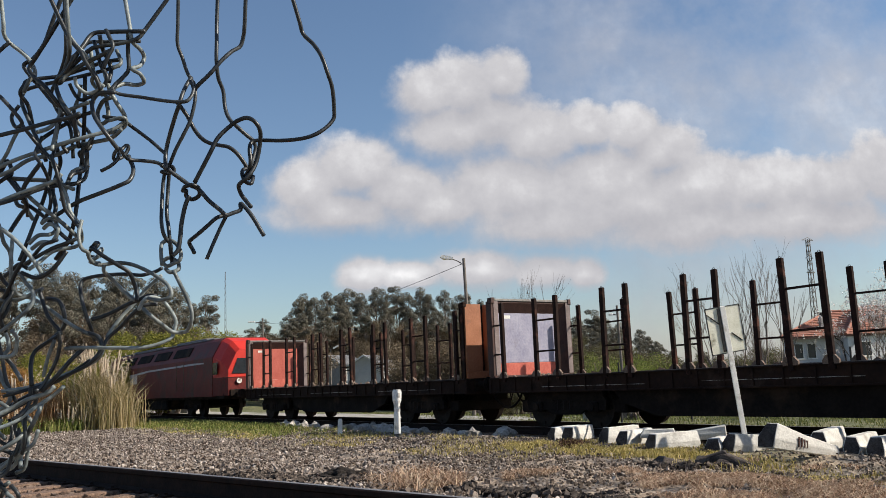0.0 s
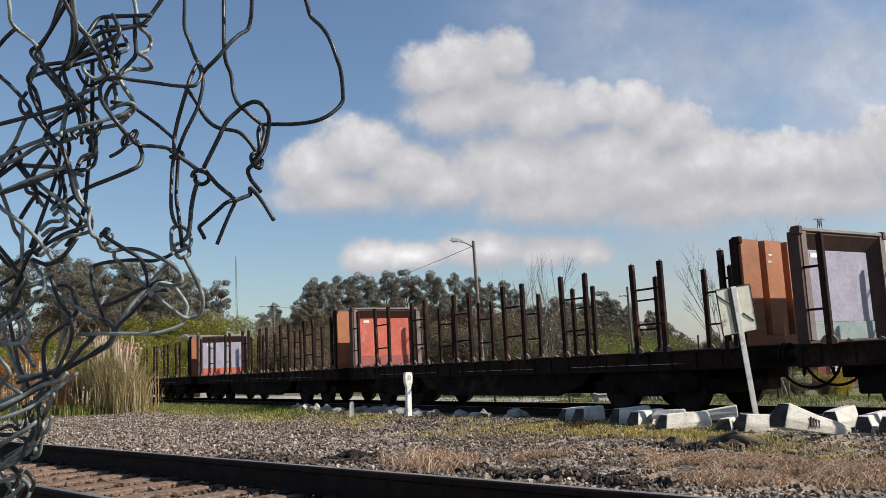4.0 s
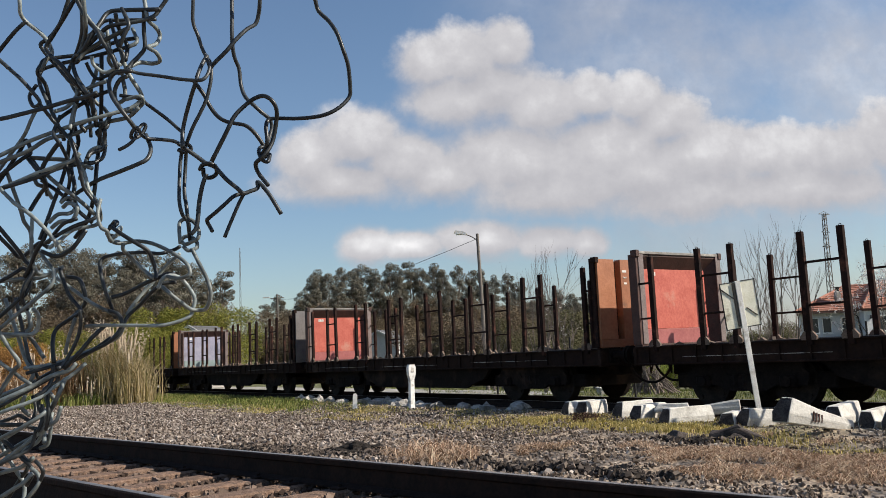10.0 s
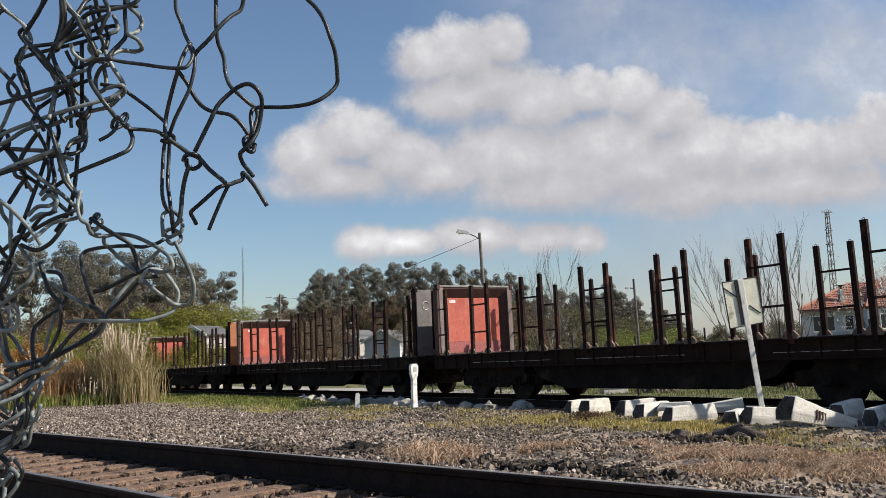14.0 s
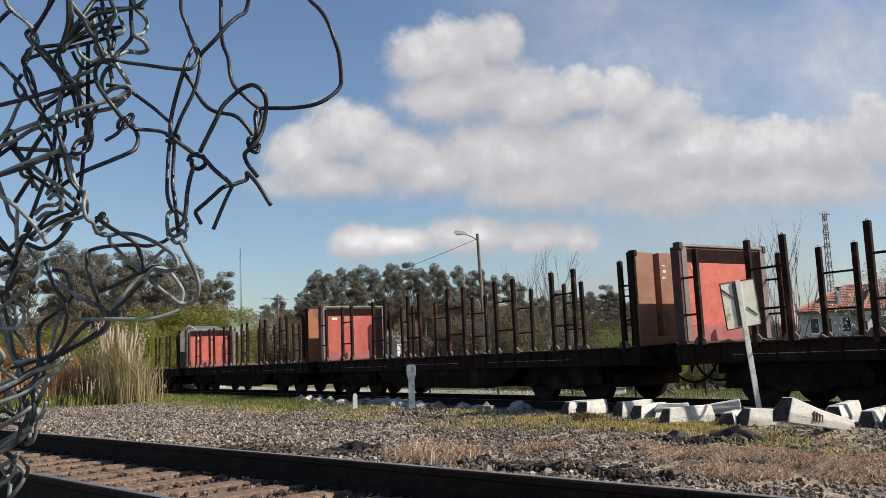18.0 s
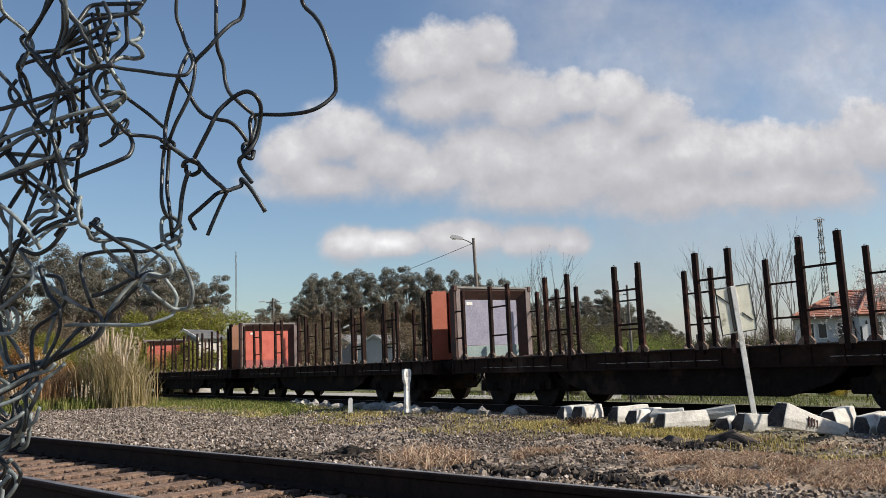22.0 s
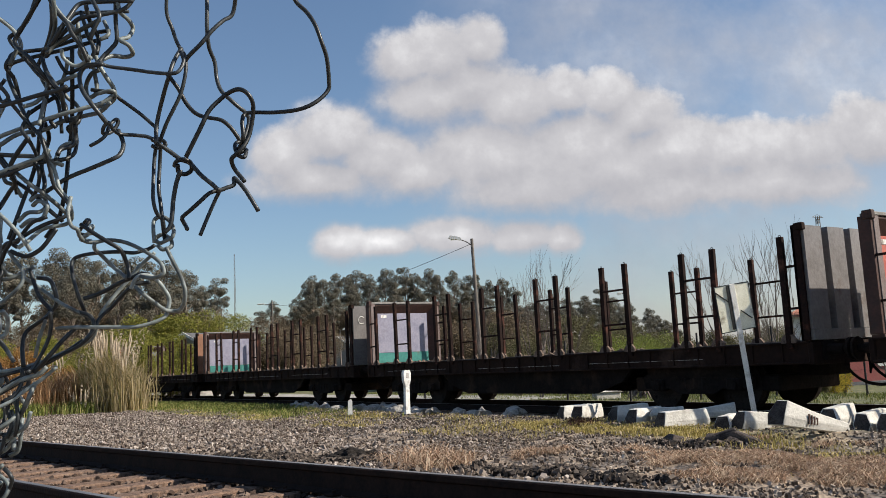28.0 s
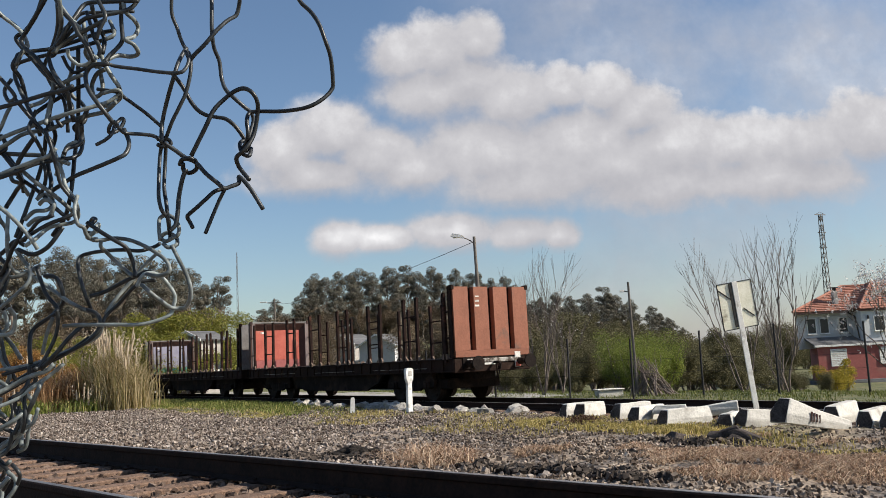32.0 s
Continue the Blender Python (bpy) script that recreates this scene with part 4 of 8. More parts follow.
def build_locomotive():
    w = thing("locomotive", loco_pose(0), "red electric locomotive with a dark grey roof", "locomotive")
    half = 1.48
    side = [(-half, 0.92), (half, 0.92), (half, 2.60), (half - 0.04, 2.68), (half - 0.40, 3.32), (half - 0.58, 3.46), (-half + 0.58, 3.46), (-half + 0.40, 3.32), (-half + 0.04, 2.68), (-half, 2.60)]
    cab_line = [(-half, 1.72), (half, 1.72)] + side[2:]
    part("body", Shape().prism(side, 3.4, 16.0), M_LOCO_SHADED, w, "grimy side walls, shade in their maroon")
    for c, e in ((1.9, 1), (17.5, -1)):
        part("cab_side", Shape().prism([(y * 1.006, z + 0.004) for y, z in side], min(c - e * 0.7, c + e * 1.52), max(c - e * 0.7, c + e * 1.52)), M_LOCO_SHADED, w, "grimy cab side, shade in its maroon")
        s = Shape()
        n = len(cab_line)
        ring = lambda x, f, drop: [(x, y * f, z - drop * (z > 2.0)) for y, z in cab_line]
        v = ring(c, 1.003, 0.0) + ring(c - e * 0.8, 0.985, 0.02) + ring(c - e * 1.35, 0.94, 0.20) + ring(c - e * 1.9, 0.86, 0.58)
        f = [(a * n + i, a * n + (i + 1) % n, (a + 1) * n + (i + 1) % n, (a + 1) * n + i) for a in (0, 1, 2) for i in range(n)] + [tuple(range(3 * n, 4 * n)), tuple(range(n))[::-1]]
        cab = part("cab", s.add(v, f), M_LOCO_RED, w, "bright red rounded driver's cab")
        # lower cab in maroon: the first wagon's shadow put into the colour
        low = [(c, half), (c - e * 0.8, half * 0.985), (c - e * 1.35, half * 0.94), (c - e * 1.88, half * 0.86), (c - e * 1.88, -half * 0.86), (c - e * 1.35, -half * 0.94), (c - e * 0.8, -half * 0.985), (c, -half)]
        part("cab_skirt", Shape().prism(low, 0.95, 1.715, "z"), M_LOCO_SHADED, w, "grimy lower cab, a shadow in its maroon")
        part("bumper", Shape().box(c - e * 1.9 - 0.04, c - e * 1.9 + 0.04, -1.2, 1.2, 0.92, 1.20, 0.02), M_STEEL_DARK, cab, "dark lower front")
        glass = Shape().prism([(-1.12, 1.86), (1.12, 1.86), (0.88, 2.50), (-0.88, 2.50)], c - e * 1.90 - 0.02, c - e * 1.90 + 0.02, "x")
        part("windscreen", glass, M_GLASS, cab, "dark windscreen")
        for y in (-1.47, 1.47):
            part("side_window", Shape().box(c - e * 0.9 - 0.3, c - e * 0.9 + 0.3, y - 0.012, y + 0.012, 1.85, 2.36, 0.01), M_GLASS, cab, "dark cab side window")
            part("head_lamp", Shape().rod((c - e * 1.88, y * 0.55, 1.55), (c - e * 1.95, y * 0.55, 1.55), 0.11, n=14), M_WHITE_PLATE, cab)
            part("buffer", WAGON_PARTS["buffer"], M_STEEL_DARK, w, m=pose(c - e * 1.9, y * 0.6, 1.02, 0, 0, 180 if e > 0 else 0))
    for e in (1, -1):
        y = e * (half + 0.002)
        part("waist_stripe", Shape().prism([(2.2, 2.42), (3.4, 2.44), (10.0, 2.38), (15.8, 2.12), (17.4, 1.95), (17.4, 1.87), (15.8, 2.02), (10.0, 2.29), (3.4, 2.36), (2.2, 2.36)], min(y + e * 0.004, y + e * 0.016), max(y + e * 0.004, y + e * 0.016), "y"), M_LOCO_STRIPE, w, "pale lilac-grey stripe")
        part("emblem", Shape().box(12.2, 13.3, min(y, y + e * 0.008), max(y, y + e * 0.008), 1.72, 2.25, 0).box(12.0, 12.15, min(y, y + e * 0.008), max(y, y + e * 0.008), 1.72, 2.25, 0), M_LOCO_STRIPE, w, "plain pale emblem")
        for x in (4.6, 5.6):
            part("handrail", Shape().rod((x, y + e * 0.05, 1.2), (x, y + e * 0.05, 2.5), 0.018, n=6), M_BARK_BITS, w)
        for i in range(4):
            x = 5.4 + i * 2.9
            part("roof_grille", Shape().box(x - 1.1, x + 1.1, -0.02, 0.03, -0.24, 0.24, 0.01, m=pose(0, e * (half - 0.215), 3.01, e * 29, 0, 0)), M_STEEL_DARK, w)
    part("roof", Shape().box(2.4, 17.0, -0.95, 0.95, 3.44, 3.52, 0.03).box(4.0, 8.0, -0.7, 0.7, 3.52, 3.64, 0.05).box(10.0, 15.5, -0.75, 0.75, 3.52, 3.62, 0.05), M_LOCO_ROOF, w, "dusty grey roof")
    part("underframe", Shape().box(0.3, 19.1, -1.35, 1.35, 0.80, 1.06, 0.03).box(7.8, 11.6, -1.25, 1.25, 0.32, 0.82, 0.05), M_STEEL_DARK, w)
    for x in (4.7, 14.7):
        bg = part("bogie", WAGON_PARTS["bogie_frame"], M_STEEL_DARK, w, "black bogie", m=pose(x, 0, 0))
        for dx in (-0.9, 0.9):
            ws = part("wheelset", WAGON_PARTS["wheelset"], M_WHEEL, bg, m=pose(dx, 0, 0.46))
            wheelsets.append((ws, dx))
    for ob in w.children_recursive:
        if ob.data.name.split(".")[0] in ("wheelset", "bogie_frame", "buffer"):
            if ob.parent == w:
                ob.location.x *= LONG
        else:
            ob.data.transform(Matrix.Diagonal((LONG, 1, 1, 1)))
    return w


locomotive = build_locomotive()


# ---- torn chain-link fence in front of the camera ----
# one grey wire in two tones: shade and sunlight are in the colours
M_WIRE = material("shaded_galvanised_wire", (0.010, 0.012, 0.014), (0.034, 0.038, 0.040), 25, 0.42, 0.0, 0.08, grime=(0.085, 0.10, 0.10), grime_at=0.64, vary=0.45, gloss=0.4)
M_WIRE_SUNLIT = material("sunlit_galvanised_wire", (0.085, 0.10, 0.10), (0.23, 0.26, 0.255), 25, 0.5, 0.0, 0.12, grime=(0.06, 0.065, 0.06), grime_at=0.56, vary=0.35, gloss=0.5)
fence = thing("chain_link_fence", pose(0, 0, 1.12, 90 + 7.267, 0, 0) @ pose(0, 0, 0, 0, 0, -2.596) @ pose(0, 0, -0.8125),
              "torn and tangled green-grey chain-link fence", "fence")
WIRE_R = 0.00205


def spline(p, step=5):
    """A smooth line through points."""
    p = [Vector(a) for a in p]
    p = [p[0] * 2 - p[1]] + p + [p[-1] * 2 - p[-2]]
    out = []
    for i in range(1, len(p) - 2):
        a, b, c, d = p[i - 1:i + 3]
        for k in range(step):
            t = k / step
            out.append(0.5 * (2 * b + (c - a) * t + (2 * a - 5 * b + 4 * c - d) * t * t + (3 * b - a - 3 * c + d) * t ** 3))
    return out + [p[-2]]


def strand(seed, bare, *pts):
    """One bent wire, in centimetres across and up the fence; it wanders a little to and fro. bare takes the sunlit
    tone.
    """
    rnd = random.Random(seed)
    depth, line = rnd.uniform(-0.018, 0.018), []
    a, b, c = rnd.uniform(0.5, 1.3), rnd.uniform(0, 6), rnd.uniform(0.004, 0.011)
    for i, (x, y) in enumerate(pts):
        z = depth + c * math.sin(a * i + b)
        line.append((x / 100 * (1 - z / 0.8125), y / 100 * (1 - z / 0.8125), z))
    part("wire", Shape().tube(spline(line), WIRE_R * rnd.uniform(0.88, 1.06), 8), M_WIRE_SUNLIT if bare else M_WIRE, fence, "galvanised wire in a sunlit tone" if bare else "", smooth_it=True)


strand(0, 0, (-14.4, 28.8), (-13.2, 24.9), (-12.8, 23.6), (-11.8, 22.6), (-11.0, 21.4), (-10.4, 19.8), (-9.9, 18.2), (-9.7, 16.0), (-9.8, 15.2), (-10.5, 14.4), (-11.6, 13.7), (-12.9, 13.3), (-14.8, 13.1), (-17.0, 13.1), (-17.7, 12.9), (-17.9, 12.2), (-17.8, 11.1), (-17.9, 10.3), (-18.3, 9.6))
strand(1, 0, (-21.1, 29.0), (-21.2, 24.9), (-21.2, 22.7), (-21.2, 20.9), (-21.0, 19.2), (-20.5, 17.9), (-20.3, 16.3), (-19.9, 15.2), (-19.1, 14.4), (-18.2, 13.6), (-17.5, 13.0), (-17.3, 12.2), (-17.6, 11.1), (-18.0, 10.0))
strand(2, 0, (-23.2, 8.9), (-21.8, 11.7), (-21.0, 13.3), (-19.9, 14.4), (-19.1, 15.0), (-18.2, 15.3), (-17.4, 14.9), (-16.9, 14.0), (-16.9, 12.8), (-17.2, 11.1), (-17.7, 10.0), (-18.3, 9.3), (-18.9, 8.7), (-18.7, 7.9), (-18.2, 7.2), (-17.7, 6.6))
strand(3, 0, (-18.4, 28.7), (-18.5, 24.6), (-18.6, 23.3), (-18.9, 22.3), (-19.7, 21.8), (-20.7, 20.9), (-21.8, 19.6), (-22.9, 18.5), (-23.4, 17.8))
strand(4, 0, (-25.0, 28.7), (-25.0, 24.6), (-25.0, 22.5), (-24.5, 21.1), (-24.1, 19.9), (-23.7, 19.1), (-23.3, 18.5), (-23.2, 17.6), (-23.3, 16.5), (-23.7, 14.9), (-24.3, 13.6), (-25.0, 12.2), (-25.5, 10.9), (-25.8, 10.1))
strand(5, 0, (-23.6, 19.2), (-24.1, 18.4), (-24.5, 17.5), (-24.8, 16.5), (-25.2, 15.2), (-25.7, 13.3), (-26.0, 11.7), (-26.0, 10.2))
strand(6, 0, (-31.3, 17.9), (-30.5, 17.5), (-28.3, 17.2), (-26.2, 16.9), (-24.5, 16.8), (-23.8, 17.1), (-23.4, 18.0), (-23.7, 18.9))
strand(7, 0, (-25.0, 16.8), (-24.0, 15.5), (-23.3, 14.2), (-22.6, 13.3), (-21.8, 12.8), (-20.9, 12.6), (-19.9, 12.4), (-19.1, 11.8), (-18.4, 10.9), (-17.9, 10.0))
strand(8, 0, (-32.1, 15.3), (-30.2, 15.0), (-29.4, 14.4), (-27.5, 13.0), (-25.9, 11.6))
strand(9, 0, (-32.2, 10.0), (-31.3, 10.5), (-30.7, 11.1), (-30.4, 11.9), (-29.8, 12.5), (-29.6, 12.2), (-30.1, 11.4), (-30.9, 11.1), (-31.0, 11.6), (-30.5, 12.2), (-30.0, 11.5), (-29.4, 11.1), (-28.0, 11.0), (-26.7, 10.8), (-25.9, 10.2))
strand(10, 0, (-26.0, 10.3), (-24.8, 9.5), (-23.7, 8.7), (-22.8, 8.3), (-21.8, 7.2), (-20.7, 6.3), (-20.1, 5.8), (-19.4, 6.0), (-18.7, 6.3), (-18.7, 6.9), (-18.3, 6.6), (-17.5, 5.6), (-16.4, 3.8))
strand(11, 0, (-20.1, 5.8), (-21.0, 5.5), (-21.8, 4.8), (-22.8, 3.9), (-23.4, 3.4), (-23.6, 3.1), (-23.3, 2.5), (-23.1, 2.1))
strand(12, 0, (-20.0, 5.8), (-20.5, 4.8), (-21.2, 3.2), (-21.9, 1.5))
strand(13, 0, (-26.0, 10.2), (-26.2, 8.7), (-26.3, 6.5), (-26.3, 4.9), (-26.0, 3.7), (-25.4, 2.9), (-25.3, 1.7))
strand(14, 0, (-25.6, 10.2), (-25.7, 8.2), (-25.8, 6.0), (-25.6, 4.4), (-25.4, 2.5), (-25.2, 0.9))
strand(15, 0, (-23.7, 7.7), (-24.1, 6.5), (-24.4, 4.9), (-24.5, 3.6), (-24.7, 2.4), (-25.2, 1.8))
strand(16, 1, (-26.2, 0.9), (-26.3, 2.1), (-26.2, 3.0), (-25.5, 3.3), (-24.8, 2.9), (-24.4, 2.1), (-24.5, 1.4), (-25.0, 1.1), (-25.7, 0.8), (-26.1, 1.2), (-25.5, 1.6), (-24.7, 1.2), (-24.6, 0.5), (-25.4, 0.2), (-25.9, 0.6))
strand(17, 0, (-24.3, 8.1), (-24.1, 8.5), (-23.4, 8.7), (-22.8, 8.4), (-22.7, 7.7), (-23.3, 7.3), (-23.9, 7.5), (-24.0, 8.2))
strand(18, 0, (-26.4, 10.5), (-26.0, 10.7), (-25.3, 10.4), (-25.2, 10.0), (-25.9, 9.8), (-26.4, 10.0))
strand(19, 0, (-18.0, 9.3), (-17.7, 9.9), (-18.3, 10.3), (-18.6, 9.9), (-18.3, 9.1), (-17.7, 8.9), (-17.5, 9.6))
strand(20, 1, (-25.1, 0.4), (-24.4, -1.0), (-23.7, -2.4), (-23.3, -3.7), (-23.4, -4.8), (-23.8, -5.5), (-24.4, -5.6), (-25.2, -5.5), (-26.2, -4.8), (-27.0, -4.2), (-28.0, -3.3))
strand(21, 0, (-26.2, 0.6), (-26.7, 0.3), (-27.3, 0.1), (-28.2, -0.1), (-29.7, 0.0), (-31.6, -0.1), (-32.9, -0.3), (-33.7, -0.6), (-34.0, -1.3), (-33.8, -2.6), (-33.4, -4.0), (-32.9, -5.3), (-32.5, -6.4))
strand(22, 1, (-34.0, 5.2), (-34.3, 3.8), (-34.0, 2.5), (-33.4, 2.1), (-33.2, 1.5), (-32.7, 1.0), (-31.8, 0.9), (-30.7, 1.1), (-29.4, 1.0), (-28.2, 0.6), (-26.7, -0.2), (-25.6, -1.1), (-25.3, -2.0), (-25.9, -2.4), (-26.7, -2.5), (-27.5, -2.3))
strand(23, 0, (-33.1, 2.6), (-31.8, 1.7), (-30.5, 0.9), (-29.4, 0.2), (-28.9, -0.8), (-28.6, -1.8), (-28.6, -2.6))
strand(24, 1, (-31.8, 0.9), (-31.8, 0.3), (-31.3, -0.2), (-30.4, -1.1), (-29.4, -2.0), (-28.8, -2.5))
strand(25, 0, (-26.7, -2.1), (-27.5, -2.1), (-28.2, -2.4), (-29.4, -2.9), (-30.7, -3.6), (-31.8, -4.1), (-32.9, -4.4))
strand(26, 1, (-28.4, -3.5), (-27.9, -2.5), (-27.1, -2.2), (-26.2, -2.5), (-25.3, -3.5), (-24.8, -4.5), (-25.0, -5.6), (-25.3, -6.2), (-26.7, -6.8), (-28.3, -7.1), (-30.2, -7.1), (-31.8, -7.1), (-33.7, -7.1), (-35.4, -7.2))
strand(27, 0, (-26.6, -2.9), (-27.8, -3.0), (-28.6, -3.5), (-29.4, -4.3), (-30.2, -5.2), (-31.0, -5.9), (-31.5, -6.5), (-31.8, -7.3), (-32.4, -8.1), (-33.4, -8.9), (-34.8, -9.6), (-36.4, -10.3), (-38.0, -10.9), (-39.4, -11.3), (-41.2, -11.8))
strand(28, 1, (-26.2, -0.1), (-27.0, -0.8), (-27.8, -1.6), (-28.6, -2.6), (-29.7, -3.8), (-30.6, -4.9), (-31.4, -6.1))
strand(29, 0, (-33.7, -5.6), (-33.1, -5.7), (-32.3, -6.0), (-31.9, -6.7), (-32.1, -7.6), (-32.7, -8.3))
strand(30, 0, (-36.3, -11.0), (-37.5, -11.6), (-39.1, -12.4), (-40.7, -13.3), (-42.1, -14.1), (-45.6, -16.1))
strand(31, 0, (-32.7, 2.4), (-32.3, 2.9), (-32.6, 3.0), (-33.0, 2.4), (-33.3, 1.8), (-32.6, 1.6))
strand(32, 0, (-30.6, 20.3), (-32.1, 19.8), (-34.3, 19.2), (-36.4, 18.7), (-39.1, 18.0), (-39.8, 17.5), (-39.9, 16.5), (-39.4, 15.2), (-38.3, 12.8), (-37.5, 10.9))
strand(33, 1, (-29.9, 14.9), (-31.0, 14.1), (-32.6, 13.6), (-34.8, 13.0), (-36.4, 12.5), (-38.6, 11.7), (-40.7, 10.9), (-43.2, 9.7), (-46.8, 7.9))
strand(34, 0, (-29.6, 11.5), (-29.1, 10.2), (-29.4, 9.2), (-30.2, 8.7), (-32.1, 7.9), (-34.3, 7.0), (-35.9, 6.0), (-37.2, 5.1))
strand(35, 0, (-34.3, 8.8), (-35.9, 8.6), (-38.0, 8.2), (-40.2, 7.3), (-43.0, 6.4), (-46.9, 5.2))
strand(36, 1, (-30.4, 28.2), (-29.7, 24.3), (-29.4, 22.7), (-28.6, 21.9), (-28.2, 21.1), (-28.6, 20.3), (-29.4, 20.0), (-28.6, 19.5), (-28.2, 18.7), (-28.9, 18.4), (-30.2, 18.5), (-31.3, 18.0))
strand(37, 0, (-29.8, 23.6), (-29.8, 21.7), (-29.7, 20.0), (-30.2, 19.2), (-31.0, 18.4), (-31.6, 17.5))
strand(38, 0, (-25.7, 27.4), (-28.0, 24.1), (-28.9, 23.0), (-30.5, 22.5), (-32.4, 22.2), (-33.4, 21.9), (-34.8, 20.6), (-36.0, 19.2))
strand(39, 1, (-42.4, 28.7), (-41.9, 24.6), (-41.8, 23.3), (-41.2, 22.4), (-39.9, 21.4), (-39.1, 20.5), (-38.7, 19.4), (-39.2, 18.9), (-39.8, 17.6))
strand(40, 0, (-34.7, 27.9), (-36.7, 24.4), (-37.8, 22.5), (-38.7, 21.0), (-39.3, 19.9), (-38.8, 19.1), (-37.8, 18.2), (-36.7, 16.8), (-35.6, 15.7), (-34.8, 14.5))
strand(41, 0, (-36.1, 28.1), (-35.9, 24.1), (-35.8, 22.2), (-35.9, 20.9), (-36.3, 19.5), (-36.7, 18.7))
strand(42, 1, (-35.9, 23.7), (-34.8, 22.2), (-33.8, 21.2), (-33.3, 20.0), (-32.6, 18.7), (-32.1, 17.3))
strand(43, 0, (-41.2, 22.5), (-41.9, 21.9), (-42.8, 20.9), (-45.3, 17.7))
strand(44, 0, (-45.8, 20.5), (-42.8, 17.8), (-41.8, 16.9), (-40.7, 15.7), (-39.9, 14.6), (-40.5, 14.2), (-40.9, 15.2), (-40.2, 16.3))
strand(45, 1, (-39.9, 14.5), (-40.7, 13.0), (-41.4, 11.4), (-42.6, 9.7), (-45.0, 6.4))
strand(46, 0, (-39.9, 14.4), (-38.6, 12.8), (-37.4, 11.5), (-36.4, 10.3))
strand(47, 0, (-38.3, 12.8), (-37.2, 13.6), (-35.9, 14.4), (-34.3, 15.3), (-33.2, 15.7))
strand(48, 1, (-40.8, 9.2), (-39.1, 9.1), (-37.5, 9.0), (-35.9, 8.6), (-34.8, 8.2))
strand(49, 0, (-41.2, 9.7), (-40.2, 8.4), (-39.4, 7.1), (-39.1, 5.5))
strand(50, 0, (-44.1, 6.5), (-41.8, 9.9), (-41.2, 10.9), (-40.8, 9.7), (-41.6, 9.1), (-44.8, 6.7))
strand(51, 1, (-31.6, 14.9), (-30.1, 15.2), (-29.9, 14.5), (-30.7, 13.8), (-31.8, 13.7))
strand(52, 0, (-47.1, 12.3), (-43.2, 13.1), (-42.4, 13.3), (-39.7, 14.0), (-37.0, 14.8), (-35.3, 15.2), (-34.4, 15.6))
strand(53, 0, (-28.2, 23.7), (-31.6, 23.6), (-33.2, 23.4), (-34.1, 22.3), (-35.0, 21.0), (-35.8, 19.6), (-36.5, 19.0), (-36.7, 18.3), (-36.3, 17.0), (-35.6, 15.9), (-34.9, 14.9), (-34.7, 13.6), (-34.3, 12.2))
strand(54, 1, (-31.3, 21.9), (-32.6, 21.2), (-34.3, 20.3), (-35.6, 19.4), (-36.3, 18.7))
strand(55, 0, (-33.9, 19.2), (-33.9, 16.8), (-33.9, 14.1), (-34.0, 11.4), (-34.3, 8.7), (-34.5, 6.5), (-34.8, 4.6), (-35.3, 3.0), (-36.4, 1.4))
strand(56, 0, (-31.0, 17.7), (-32.4, 17.6), (-33.0, 17.1), (-33.2, 16.3), (-32.9, 15.2), (-32.1, 14.0), (-31.4, 13.1), (-30.7, 12.2))
strand(57, 1, (-32.1, 20.0), (-31.6, 18.2), (-30.9, 16.8), (-30.1, 15.6), (-29.9, 14.9))
strand(58, 0, (-35.4, 18.5), (-34.9, 17.5), (-34.3, 16.9), (-33.4, 17.2), (-32.4, 17.5))
strand(59, 1, (-31.8, 16.8), (-31.6, 15.7), (-31.7, 14.9), (-32.4, 14.6), (-32.6, 15.7), (-32.1, 16.8), (-31.3, 17.2))
strand(60, 1, (-33.4, 21.7), (-33.1, 19.5), (-33.2, 18.7), (-32.6, 17.9), (-31.8, 17.3))
strand(61, 0, (-33.1, 22.7), (-32.7, 21.4), (-32.4, 20.3), (-31.8, 19.2), (-32.1, 18.2))
strand(62, 0, (-32.0, 23.8), (-31.6, 23.0), (-31.3, 22.2), (-31.8, 21.1), (-32.2, 20.0))
strand(63, 1, (-30.9, 21.8), (-30.6, 21.1), (-30.5, 20.5), (-31.3, 20.0))
strand(64, 0, (-36.0, 15.7), (-36.3, 14.6), (-36.6, 13.3), (-36.7, 12.2), (-37.0, 10.9))
strand(65, 0, (-35.3, 14.9), (-34.8, 14.2), (-34.5, 13.5), (-35.2, 12.9), (-35.9, 12.4), (-35.4, 11.7))
strand(66, 1, (-34.3, 18.4), (-34.5, 17.1), (-34.9, 15.7), (-34.4, 14.6), (-33.7, 14.1), (-33.1, 13.3))
strand(67, 0, (-33.1, 13.3), (-33.4, 12.2), (-34.3, 11.7), (-33.8, 10.9), (-33.6, 10.0))
strand(68, 0, (-37.9, 13.3), (-38.3, 12.4), (-38.6, 11.5), (-38.0, 10.6), (-37.4, 9.5), (-37.0, 8.4))
strand(69, 1, (-36.0, 9.7), (-36.7, 9.0), (-38.3, 8.4), (-40.2, 7.7), (-43.0, 6.5), (-46.8, 5.0))
strand(70, 0, (-38.0, 10.8), (-38.8, 9.7), (-39.6, 8.4), (-39.9, 7.1))
strand(71, 0, (-41.2, 9.3), (-40.6, 8.6), (-39.8, 7.5), (-39.3, 6.5), (-39.8, 5.7), (-40.3, 4.9), (-40.8, 4.1))
strand(72, 1, (-39.9, 7.6), (-40.3, 7.1), (-40.1, 6.6), (-39.4, 6.3), (-38.6, 5.2))
strand(73, 0, (-37.0, 10.9), (-37.2, 9.0), (-37.7, 7.1), (-38.5, 4.9), (-39.2, 3.0), (-39.9, 1.2))
